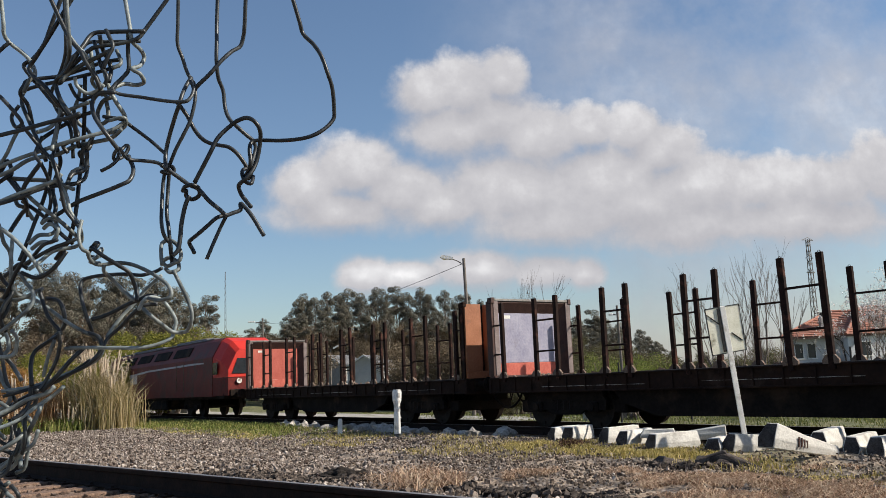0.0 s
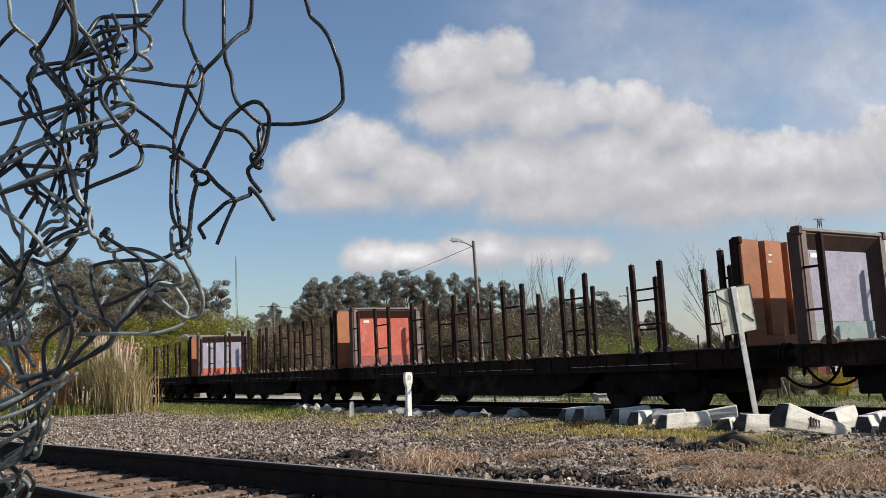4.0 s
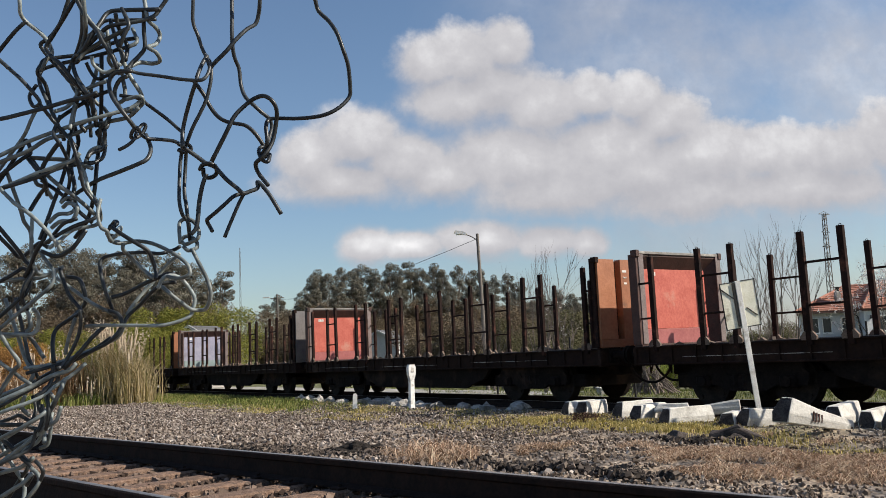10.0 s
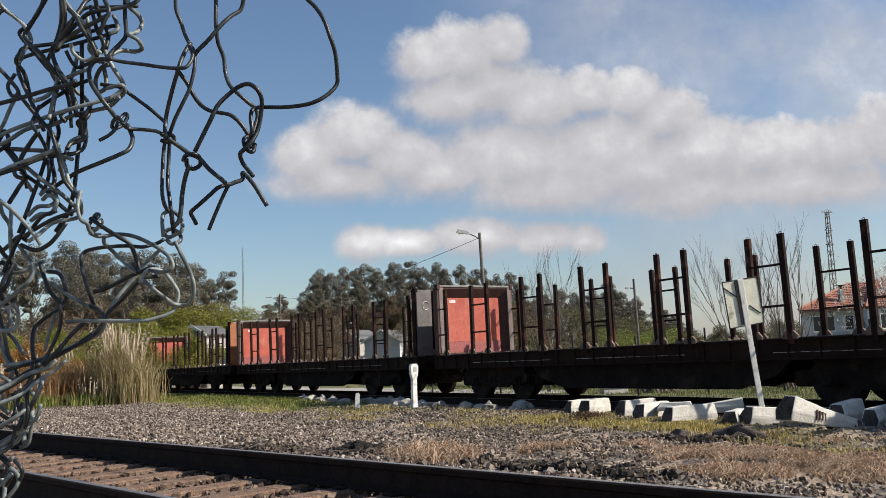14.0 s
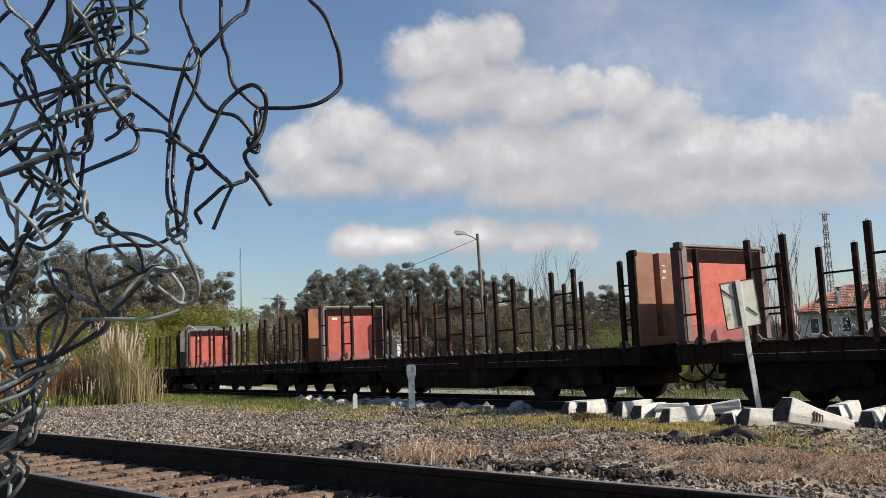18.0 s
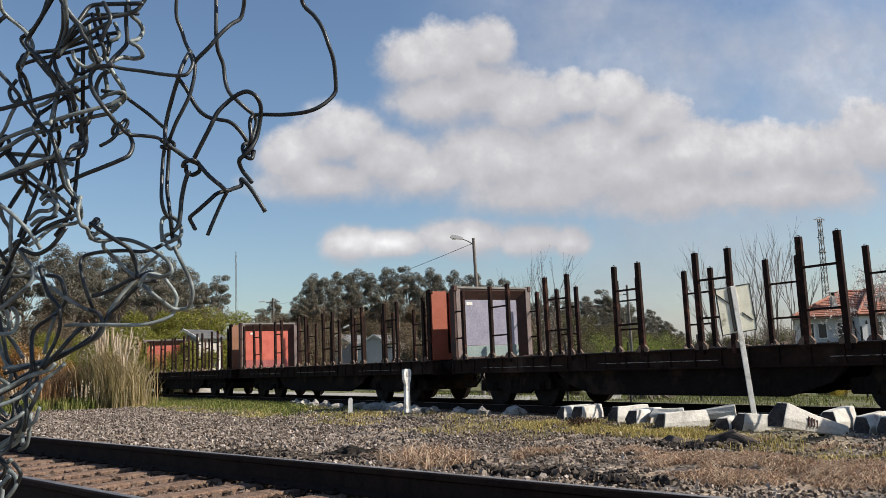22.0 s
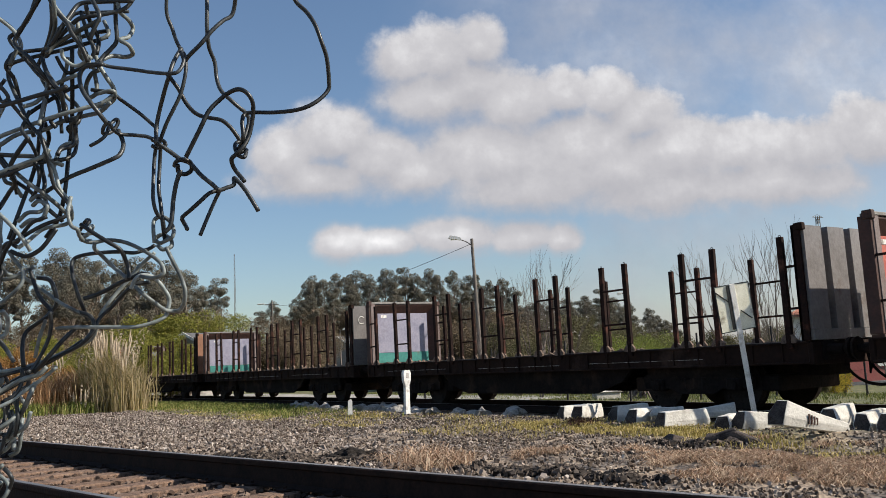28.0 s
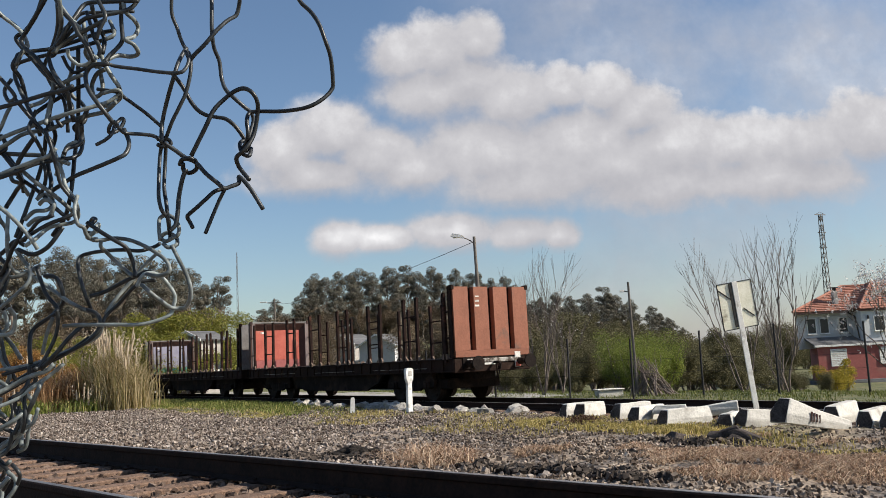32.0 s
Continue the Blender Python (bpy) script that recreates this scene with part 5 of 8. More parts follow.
strand(74, 0, (-37.1, 11.5), (-36.5, 9.9), (-36.0, 7.9), (-35.6, 6.3), (-34.8, 5.2), (-34.2, 4.4), (-34.3, 3.6), (-35.1, 3.1), (-36.7, 2.5), (-38.3, 1.6), (-39.4, 0.9))
strand(75, 1, (-39.4, 7.7), (-38.0, 6.5), (-36.7, 5.6), (-35.6, 4.7), (-34.5, 3.7))
strand(76, 1, (-37.9, 4.8), (-37.2, 5.3), (-36.5, 5.1), (-36.4, 4.3), (-37.0, 3.8), (-38.1, 3.7), (-39.0, 2.9))
strand(77, 0, (-36.3, 3.3), (-37.6, 2.8), (-38.5, 1.8), (-39.1, 0.9))
strand(78, 1, (-45.8, 8.2), (-42.9, 5.3), (-42.4, 4.8), (-41.0, 3.8), (-39.7, 2.6), (-38.5, 1.2), (-37.8, 0.1))
strand(79, 1, (-43.2, 8.1), (-41.8, 4.3), (-41.4, 3.0), (-40.8, 2.1), (-40.6, 0.9))
strand(80, 0, (-33.6, 11.4), (-33.5, 10.3), (-33.8, 9.2), (-34.8, 8.7), (-35.6, 8.7))
strand(81, 1, (-34.1, 10.3), (-34.9, 9.9), (-35.3, 9.1), (-35.6, 8.2), (-36.0, 7.1))
strand(82, 0, (-36.5, 12.2), (-36.1, 10.9), (-36.4, 9.7), (-36.8, 8.2), (-36.5, 6.5), (-36.7, 5.5))
strand(83, 0, (-37.4, 8.7), (-37.0, 7.3), (-37.2, 6.0), (-37.8, 4.9))
strand(84, 0, (-35.4, 2.2), (-36.3, 0.9), (-37.1, 0.1), (-38.3, -0.4), (-39.7, 0.1))
strand(85, 1, (-40.6, 3.3), (-40.7, 0.6), (-40.4, -1.5), (-39.7, -2.1), (-38.3, -2.5), (-36.8, -3.5), (-35.0, -4.8), (-33.5, -5.6), (-32.3, -6.2), (-31.7, -7.0), (-32.1, -8.1), (-33.4, -8.9), (-35.3, -9.7), (-37.0, -10.4), (-39.1, -11.0), (-41.3, -11.3))
strand(86, 1, (-39.9, 0.1), (-39.2, -0.9), (-38.6, -1.7), (-38.5, -2.5), (-38.9, -3.3), (-40.2, -4.5), (-41.7, -5.7), (-42.9, -6.7), (-46.0, -9.3))
strand(87, 1, (-37.5, -1.4), (-38.5, -1.9), (-39.9, -2.5), (-41.6, -2.6), (-45.6, -3.1))
strand(88, 0, (-37.9, -1.6), (-37.5, -2.9), (-37.0, -4.2), (-36.1, -5.3), (-35.8, -5.9))
strand(89, 0, (-37.2, -2.4), (-36.1, -2.6), (-35.6, -3.5), (-35.4, -4.8), (-35.9, -5.6), (-36.7, -6.4))
strand(90, 1, (-41.3, -5.3), (-40.8, -6.4), (-40.8, -7.4), (-41.6, -7.9), (-42.9, -8.2), (-46.9, -8.8))
strand(91, 1, (-41.2, -7.8), (-40.3, -8.9), (-39.4, -10.3))
strand(92, 0, (-35.9, -5.9), (-37.2, -6.7), (-38.3, -7.6), (-38.6, -8.9), (-38.5, -10.8))
strand(93, 0, (-36.0, -5.6), (-35.9, -7.0), (-36.3, -8.6), (-37.5, -10.8), (-38.1, -11.3))
strand(94, 1, (-36.4, -6.4), (-37.0, -8.1), (-37.4, -9.9))
strand(95, 0, (-33.4, -7.0), (-34.8, -8.3), (-36.0, -9.7), (-37.5, -11.3))
strand(96, 0, (-44.5, 3.2), (-41.9, 0.1), (-41.3, -0.8), (-40.5, -1.8), (-41.3, -3.2), (-41.6, -4.5), (-41.0, -5.6))
strand(97, 0, (-45.8, 3.5), (-42.9, 0.6), (-41.8, -0.5), (-40.8, 0.1), (-39.9, 0.9), (-39.1, 0.5))
strand(98, 0, (-45.9, -4.1), (-42.4, -2.1), (-41.4, -1.6), (-40.7, -2.6), (-41.2, -4.0), (-42.1, -4.8), (-45.1, -7.5))
strand(99, 0, (-39.1, 2.2), (-39.6, 1.1), (-40.2, 0.1), (-40.7, -1.1), (-41.3, -2.4))
strand(100, 1, (-43.2, -4.5), (-41.9, -8.3), (-41.3, -10.2), (-40.6, -11.6), (-40.6, -12.3), (-41.3, -13.0), (-42.9, -13.7), (-46.7, -15.2))
strand(101, 1, (-46.1, -9.1), (-42.8, -11.4), (-41.6, -12.3), (-40.7, -12.9))
strand(102, 0, (-32.9, -8.3), (-34.8, -9.6), (-37.0, -10.8), (-39.1, -11.9), (-41.3, -13.2), (-42.9, -14.0), (-46.6, -15.7))
strand(103, 1, (-35.4, -10.8), (-36.7, -11.9), (-38.6, -13.2), (-40.2, -14.3), (-42.9, -15.3), (-46.7, -16.8))
strand(104, 0, (-38.6, -11.0), (-38.7, -12.4), (-39.4, -13.5), (-40.3, -14.0))
strand(105, 1, (-39.9, -13.7), (-39.2, -14.3), (-39.1, -15.2), (-39.8, -15.9), (-41.2, -16.8), (-42.9, -17.7), (-46.5, -19.5))
strand(106, 1, (-37.4, -12.3), (-37.9, -13.5), (-38.5, -14.8), (-39.1, -16.0), (-39.4, -17.5), (-39.4, -18.6))
strand(107, 1, (-38.6, -15.6), (-39.0, -17.0), (-40.2, -17.8), (-41.6, -18.6), (-42.9, -19.4), (-46.4, -21.5))
strand(108, 0, (-40.5, -14.0), (-40.2, -15.3), (-40.7, -16.4), (-41.8, -15.9), (-42.9, -16.3), (-46.7, -17.6))
strand(109, 1, (-38.7, -16.8), (-39.0, -18.6), (-39.8, -19.1))
strand(110, 0, (-40.2, -17.2), (-40.7, -18.9), (-41.8, -19.7), (-42.9, -20.2), (-46.5, -22.0))
strand(111, 1, (-40.7, -21.0), (-40.0, -21.7), (-40.0, -22.5), (-40.7, -23.5), (-41.6, -24.5), (-44.1, -27.7))
strand(112, 1, (-46.8, -22.4), (-42.9, -21.3), (-41.6, -20.9), (-40.5, -20.0))
strand(113, 0, (-45.8, -17.3), (-42.4, -19.4), (-41.3, -20.0), (-41.0, -21.0), (-41.7, -22.1), (-43.9, -25.5))
strand(114, 1, (-44.2, -17.8), (-42.1, -21.3), (-41.3, -22.6), (-41.4, -24.5), (-41.6, -28.6))
strand(115, 1, (-40.6, -21.5), (-41.4, -22.4), (-42.8, -23.3), (-46.2, -25.5))
strand(116, 0, (-39.7, -13.5), (-40.0, -14.8), (-39.6, -16.2), (-40.1, -17.5))
strand(117, 1, (-41.3, -14.0), (-41.6, -15.1), (-40.8, -15.9))
strand(118, 1, (-45.0, -6.0), (-42.8, -9.4), (-41.9, -10.8), (-42.6, -11.8), (-44.7, -15.3))
strand(119, 1, (-36.3, -10.8), (-37.1, -11.5), (-38.7, -12.0), (-40.5, -13.0), (-42.0, -13.7), (-45.7, -15.3))
strand(120, 1, (-32.2, 1.7), (-32.0, 2.4), (-32.2, 2.3), (-32.4, 1.7), (-33.1, 1.2), (-32.1, 1.0))
strand(121, 0, (-30.4, 20.9), (-32.1, 20.6), (-34.1, 19.9), (-36.3, 19.2), (-39.2, 18.8), (-39.8, 18.2), (-40.1, 17.4), (-39.3, 16.2), (-38.6, 13.4), (-37.7, 11.6))
strand(122, 1, (-30.3, 14.1), (-31.3, 13.2), (-32.9, 12.8), (-34.9, 12.3), (-36.6, 11.5), (-39.0, 11.1), (-41.0, 9.9), (-43.2, 9.0), (-47.0, 7.4))
strand(123, 0, (-35.9, 28.1), (-37.2, 24.3), (-37.9, 22.3), (-38.9, 20.9), (-39.8, 20.2), (-39.0, 19.0), (-38.1, 18.0), (-37.0, 16.7), (-36.0, 16.0), (-35.2, 14.8))
strand(124, 1, (-36.0, 28.6), (-35.7, 24.6), (-35.5, 22.4), (-35.5, 21.3), (-36.0, 19.6), (-36.3, 19.2))
strand(125, 0, (-38.0, 28.1), (-36.3, 24.5), (-35.4, 22.8), (-34.4, 21.6), (-33.9, 20.6), (-33.0, 19.3), (-32.4, 17.9))
strand(126, 1, (-38.5, 13.7), (-37.2, 14.2), (-36.0, 15.5), (-34.5, 16.3), (-33.4, 16.7))
strand(127, 0, (-28.6, 22.7), (-32.0, 22.6), (-33.6, 22.5), (-34.5, 21.6), (-35.7, 20.5), (-36.1, 18.7), (-36.8, 18.3), (-37.1, 17.4), (-36.7, 16.2), (-36.0, 15.1), (-35.3, 14.3), (-35.0, 12.6), (-34.9, 11.2))
strand(128, 1, (-34.9, 19.1), (-34.7, 18.3), (-33.8, 17.6), (-33.0, 17.7), (-32.1, 18.4))
strand(129, 0, (-32.6, 23.3), (-32.3, 22.0), (-31.9, 21.2), (-31.4, 20.0), (-31.6, 18.7))
strand(130, 1, (-36.2, 16.5), (-36.3, 15.3), (-36.5, 14.3), (-36.8, 12.9), (-37.0, 12.0))
strand(131, 0, (-32.9, 13.6), (-33.6, 12.4), (-34.0, 12.1), (-34.0, 11.0), (-33.4, 10.3))
strand(132, 1, (-37.0, 10.9), (-36.3, 9.6), (-35.5, 7.5), (-35.1, 6.0), (-34.3, 4.9), (-34.0, 3.9), (-34.0, 3.1), (-34.6, 2.6), (-36.6, 2.2), (-38.0, 1.1), (-39.0, 0.4))
strand(133, 0, (-39.7, 7.0), (-38.1, 5.9), (-36.9, 4.9), (-36.0, 3.9), (-34.8, 2.9))
strand(134, 1, (-37.6, 4.4), (-37.1, 4.8), (-36.3, 4.5), (-36.3, 4.0), (-36.8, 3.1), (-37.9, 3.0), (-38.7, 2.4))
strand(135, 0, (-33.6, 11.9), (-33.6, 11.0), (-33.8, 10.1), (-34.9, 9.7), (-35.3, 9.2))
strand(136, 1, (-40.5, -5.5), (-40.0, -6.2), (-40.1, -7.5), (-40.8, -8.0), (-42.1, -8.0), (-46.2, -8.0))
strand(137, 0, (-42.2, -4.4), (-41.3, -8.4), (-40.9, -10.3), (-40.1, -12.0), (-40.0, -12.4), (-40.8, -13.3), (-42.5, -13.8), (-46.4, -14.8))
strand(138, 0, (-38.2, -11.0), (-38.1, -12.5), (-39.2, -13.2), (-39.8, -14.3))
strand(139, 1, (-39.4, -13.2), (-38.4, -14.2), (-38.4, -14.6), (-39.2, -15.5), (-40.3, -16.3), (-42.1, -17.4), (-45.6, -19.5))
strand(140, 1, (-37.8, -15.0), (-38.3, -16.4), (-39.4, -17.1), (-40.4, -18.0), (-41.8, -19.1), (-45.1, -21.5))
strand(141, 0, (-39.7, -14.8), (-39.4, -16.2), (-40.0, -17.2), (-41.3, -16.8), (-42.2, -16.8), (-46.3, -16.8))
strand(142, 1, (-39.3, -17.0), (-40.0, -18.4), (-41.0, -19.0), (-41.9, -19.5), (-45.3, -21.7))
strand(143, 0, (-40.3, -20.3), (-39.7, -21.0), (-39.6, -21.7), (-40.3, -23.1), (-41.2, -24.2), (-43.8, -27.3))
strand(144, 0, (-44.7, -16.9), (-41.8, -19.8), (-40.7, -20.9), (-40.6, -21.7), (-41.1, -22.7))
strand(145, 0, (-38.9, -12.9), (-39.1, -14.4), (-39.0, -15.9), (-39.3, -17.3))



# ---- things along the line ----
M_YELLOW_WHITE = material("yellowed_white_sheet", (0.62, 0.60, 0.46), (0.80, 0.78, 0.66), 8, 0.5, 0.0, 0.08, grime=(0.30, 0.27, 0.19), grime_at=0.62)
M_POST_WHITE = material("white_painted_post", (0.58, 0.57, 0.54), (0.76, 0.75, 0.72), 9, 0.6, 0.0, 0.15, grime=(0.35, 0.32, 0.28))
M_BLACK_IRON = material("black_iron", (0.014, 0.014, 0.015), (0.035, 0.033, 0.032), 10, 0.6, 0.2, 0.1)
M_POLE = material("grey_weathered_pole", (0.10, 0.085, 0.075), (0.19, 0.17, 0.15), 5, 0.85, 0.0, 0.3, stretch=(3, 3, 0.4))
M_STONE = material("pale_field_stone", (0.20, 0.185, 0.165), (0.44, 0.415, 0.38), 5, 0.9, 0.0, 0.6, grime=(0.10, 0.09, 0.075), vary=0.3)


# colour of the dark shards, and of the shade on block ends
M_SHARD_SHADED_END = material("dark_shard_and_shaded_end", (0.035, 0.028, 0.025), (0.10, 0.085, 0.078), 9, 0.95, 0.0, 0.6, gloss=0.1)


def build_sign():
    foot, top = Vector((4.81, 13.29, -0.12)), Vector((4.55, 13.07, 2.1))
    lean = Vector((0, 0, 1)).rotation_difference(top - foot).to_matrix().to_4x4()
    s = thing("trackside_sign", Matrix.Translation(foot) @ lean @ pose(0, 0, 0, 0, 0, 10), "leaning white post with a yellowed square sign board", "sign")
    h = (top - foot).length
    part("post", Shape().box(-0.045, 0.045, 0.012, 0.030, 0, h, 0.006), M_POST_WHITE, s, "white painted post")
    b = part("board", Shape().box(-0.29, 0.29, 0.034, 0.046, h - 0.72, h - 0.015, 0.004), M_YELLOW_WHITE, s, "yellowed white sheet with a dark rim")
    # dark strip added as the shadow that the post casts on the board
    part("channel", Shape().box(-0.10, -0.047, 0.018, 0.030, h - 0.70, h - 0.02, 0.003), M_BLACK_IRON, b, "dark strip for the post's shadow on the board")
    rim = Shape()
    for x in (-0.296, 0.284):
        rim.box(x, x + 0.012, 0.028, 0.052, h - 0.726, h - 0.009, 0.003)
    for z in (h - 0.732, h - 0.015):
        rim.box(-0.296, 0.296, 0.028, 0.052, z, z + 0.012, 0.003)
    part("rim", rim, M_BLACK_IRON, b)
    brace = Shape().box(-0.16, 0.16, 0.024, 0.032, -0.008, 0.008, 0.002, m=pose(-0.17, 0, h - 0.20, 0, 42, 0))
    part("brace", brace, M_BLACK_IRON, b, "thin dark brace")
    part("brace", Shape().box(-0.11, 0.11, 0.024, 0.032, -0.008, 0.008, 0.002, m=pose(0.17, 0, h - 0.50, 0, 42, 0)), M_BLACK_IRON, b, "thin dark brace")


build_sign()


def build_marker():
    m = thing("marker_post", pose(-0.88, 20.99, -0.06, 0, 1.0, 30), "white concrete marker post with a broad head", "marker post")
    shaft = [(-0.06, 0.0), (0.06, 0.0), (0.052, 0.68), (0.092, 0.80), (0.10, 0.98), (0.07, 1.05), (-0.07, 1.05), (-0.10, 0.98), (-0.092, 0.80), (-0.052, 0.68)]
    part("shaft", Shape().prism(shaft, -0.06, 0.06, "y"), M_POST_WHITE, m)
    part("dark_plate", Shape().prism([(-0.04, 0.86), (0.05, 0.86), (0.05, 0.97), (-0.03, 0.98)], -0.066, -0.058, "y"), M_STONE, m, "dark worn patch on the head")
    st = thing("marker_stub", pose(-2.42, 22.40, -0.10, 0, 2, 10), "short white concrete stub beside the rails", "marker post")
    part("shaft", Shape().prism([(-0.06, 0), (0.06, 0), (0.055, 0.36), (0.03, 0.40), (-0.04, 0.39), (-0.055, 0.33)], -0.05, 0.05, "y"), M_POST_WHITE, st)


build_marker()


def rough_block(length, w0, w1, h, seed, cut=0.08, end=0.86, mat=None, thin=1.0):
    """A tapered concrete sleeper block with a six-sided section, chipped, shade put into its dark end colour."""
    rnd = random.Random(seed)
    bm = bmesh.new()
    v = []
    for x in (0, length * 0.5, length):
        t = x / length
        k, hh = 1 + (end - 1) * t, h * (1 + (thin - 1) * t)
        j = lambda a: rnd.uniform(-a, a)
        v.append([bm.verts.new((x + (cut if z == 1 and x == 0 else 0) + j(0.018), y * k + j(0.012), z * hh + j(0.01))) for y, z in
                  ((-w0 / 2 * 0.9, 0), (w0 / 2 * 0.9, 0), (w0 / 2, 0.45), (w1 / 2, 1), (-w1 / 2, 1), (-w0 / 2, 0.45))])
    for a, b in zip(v[:-1], v[1:]):
        for i in range(6):
            bm.faces.new((a[i], a[(i + 1) % 6], b[(i + 1) % 6], b[i]))
    caps = [bm.faces.new(v[0][::-1]), bm.faces.new(v[-1])]
    bmesh.ops.recalc_face_normals(bm, faces=bm.faces)
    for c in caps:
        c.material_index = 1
    bmesh.ops.bevel(bm, geom=[e for e in bm.edges if e.calc_face_angle(0) > 0.3], offset=0.012, segments=1, affect="EDGES", material=0)
    me = bpy.data.meshes.new("concrete_block")
    bm.to_mesh(me)
    bm.free()
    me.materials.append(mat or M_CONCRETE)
    me.materials.append(mat or M_SHARD_SHADED_END)
    return me


# place of the near end, heading, tip, length of the dumped sleeper blocks
BLOCKS = [(2.17, 16.09, 0.0, 35.7, 0, 0.79), (2.39, 15.57, 0.0, 50.2, 0, 0.83), (2.85, 14.65, 0.0, 29.0, 0, 0.77), (3.04, 14.04, 0.0, 42.1, 0, 0.81),
          (3.18, 12.82, 0.0, 24.4, 0, 0.89), (3.88, 12.11, -0.02, 56.0, 0, 0.64), (4.08, 12.08, 0.02, 26.7, -6, 0.87), (5.06, 11.42, 0.02, 48.2, 0, 0.94),
          (5.3, 11.01, 0.0, 46.2, 0, 0.93), (5.47, 10.76, -0.02, 40.0, 0, 0.91), (5.93, 10.41, -0.02, 46.2, 0, 0.93), (6.35, 10.19, -0.02, 42.1, 0, 0.92)]
for i, (x, y, z, turn, tip, length) in enumerate(BLOCKS):
    k = 0.80 + 0.16 * ((i * 7) % 5) / 4
    tagged(new("concrete_block", rough_block(length, 0.265 * k, 0.175 * k, 0.29 * k, i)), "pale concrete sleeper block with shade-dark ends, dumped on gravel", "concrete block", "dumped concrete blocks").matrix_basis = pose(x, y, z - 0.03, 0, -tip, turn)
big = tagged(new("concrete_block", rough_block(1.17, 0.285, 0.185, 0.315, 61, 0.10, 0.55, thin=0.42)), "long tapered concrete sleeper block propped up at one end", "concrete block", "dumped concrete blocks")
big.matrix_basis = pose(3.99, 10.44, 0.165, 0, 9.0, 24)
for i in range(4):
    part("cast_mark", Shape().box(0.40 + i * 0.05, 0.42 + i * 0.05, -0.140 + i * 0.006, -0.125 + i * 0.006, 0.06, 0.18 - i * 0.01, 0), M_FRAME, big, "rust-brown bolt mark")
slab = tagged(new("concrete_block", rough_block(0.95, 0.34, 0.28, 0.10, 62, 0.03, 1.0, thin=1.9)), "flat concrete block lying across the others", "concrete block", "dumped concrete blocks")
slab.matrix_basis = pose(3.70, 13.87, 0.04, 0, -2, -17)
low = tagged(new("concrete_block", rough_block(0.55, 0.30, 0.24, 0.14, 63)), "flat concrete block lying across the others", "concrete block", "dumped concrete blocks")
low.matrix_basis = pose(3.36, 14.12, 0.08, 0, 0, -12)
SHARDS = [(3.11, 10.37, 0.42, 10, 28, -25), (3.33, 10.30, 0.57, -4, -16, -38), (3.31, 10.09, 0.22, 20, 8, 60), (2.72, 10.70, 0.28, 6, 4, 15)]
for i, (x, y, size, rx, ry, rz) in enumerate(SHARDS):
    tagged(new("concrete_shard", rough_block(size, 0.20, 0.12, 0.13, 80 + i, 0.09, 0.45, M_SHARD_SHADED_END, 0.5)), "dark broken concrete shard on the gravel", "concrete shard", "broken shards").matrix_basis = pose(x, y, ground_z(x, y) - 0.02 + (0.10 if ry < -10 else 0), rx, -ry if ry > 0 else 14, rz)


def spoil_heap():
    """A low lumpy heap of near-black clods, added in place of a dark hollow in the gravel."""
    rnd = random.Random(12)
    z = ground_z(-1.0, 9.7)
    h = thing("spoil_heap", pose(-1.05, 9.7, z - 0.05) @ Matrix.Diagonal((1.15, 1, 0.8, 1)), "heap of near-black clods added for a dark hollow", "earth heap")
    soil = material("near_black_clod", (0.010, 0.009, 0.008), (0.034, 0.028, 0.024), 14, 0.95, 0.0, 0.7, gloss=0.1)
    for i in range(70):
        a, r = rnd.uniform(0, 6.28), rnd.uniform(0, 0.30)
        x, y = r * math.cos(a), r * math.sin(a) * 1.3
        k = rnd.uniform(0.045, 0.10)
        bm = bmesh.new()
        bmesh.ops.create_icosphere(bm, subdivisions=2, radius=k)
        for v in bm.verts:
            v.co *= 1 + 0.6 * noise.noise(v.co * 9 + Vector((i, 0, 0)))
        me = bpy.data.meshes.new("clod")
        bm.to_mesh(me)
        bm.free()
        me.materials.append(soil)
        part("clod", me, soil, h, m=pose(x, y, max(0.0, 0.20 - 0.6 * r) * rnd.uniform(0.3, 1.0), rnd.uniform(0, 90), 0, rnd.uniform(0, 360)))


spoil_heap()


def stone_mesh(seed):
    rnd = random.Random(seed)
    bm = bmesh.new()
    bmesh.ops.create_icosphere(bm, subdivisions=2, radius=0.5)
    sq = (rnd.uniform(0.9, 1.5), rnd.uniform(0.7, 1.0), rnd.uniform(0.6, 0.9))
    for v in bm.verts:
        k = 1 + 0.7 * noise.noise(v.co * 2.4 + Vector((seed, 0, 0)))
        v.co = Vector((v.co.x * sq[0] * k, v.co.y * sq[1] * k, v.co.z * sq[2] * k + 0.18))
    me = bpy.data.meshes.new("stone")
    bm.to_mesh(me)
    bm.free()
    me.materials.append(M_STONE)
    return me


STONES = [stone_mesh(i) for i in range(5)]
rnd = random.Random(9)
for s in [13.6, 14.1, 14.5, 14.9, 15.3, 15.7, 16.1, 16.6, 17.2, 17.5, 18.1, 18.9, 19.3, 20.2, 21.0, 12.7, 12.2, 11.6, 11.0]:
    p = U * s + N * (10.75 + rnd.uniform(-0.25, 0.25))
    k = rnd.uniform(0.26, 0.50)
    tagged(new("stone", STONES[rnd.randrange(5)]), "pale rounded stone beside the rails", "stone", "stones by the rails").matrix_basis = pose(p.x, p.y * DEEP, ground_z(p.x, p.y * DEEP) - 0.03, 0, 0, rnd.uniform(0, 360)) @ Matrix.Diagonal((k, k, k, 1))


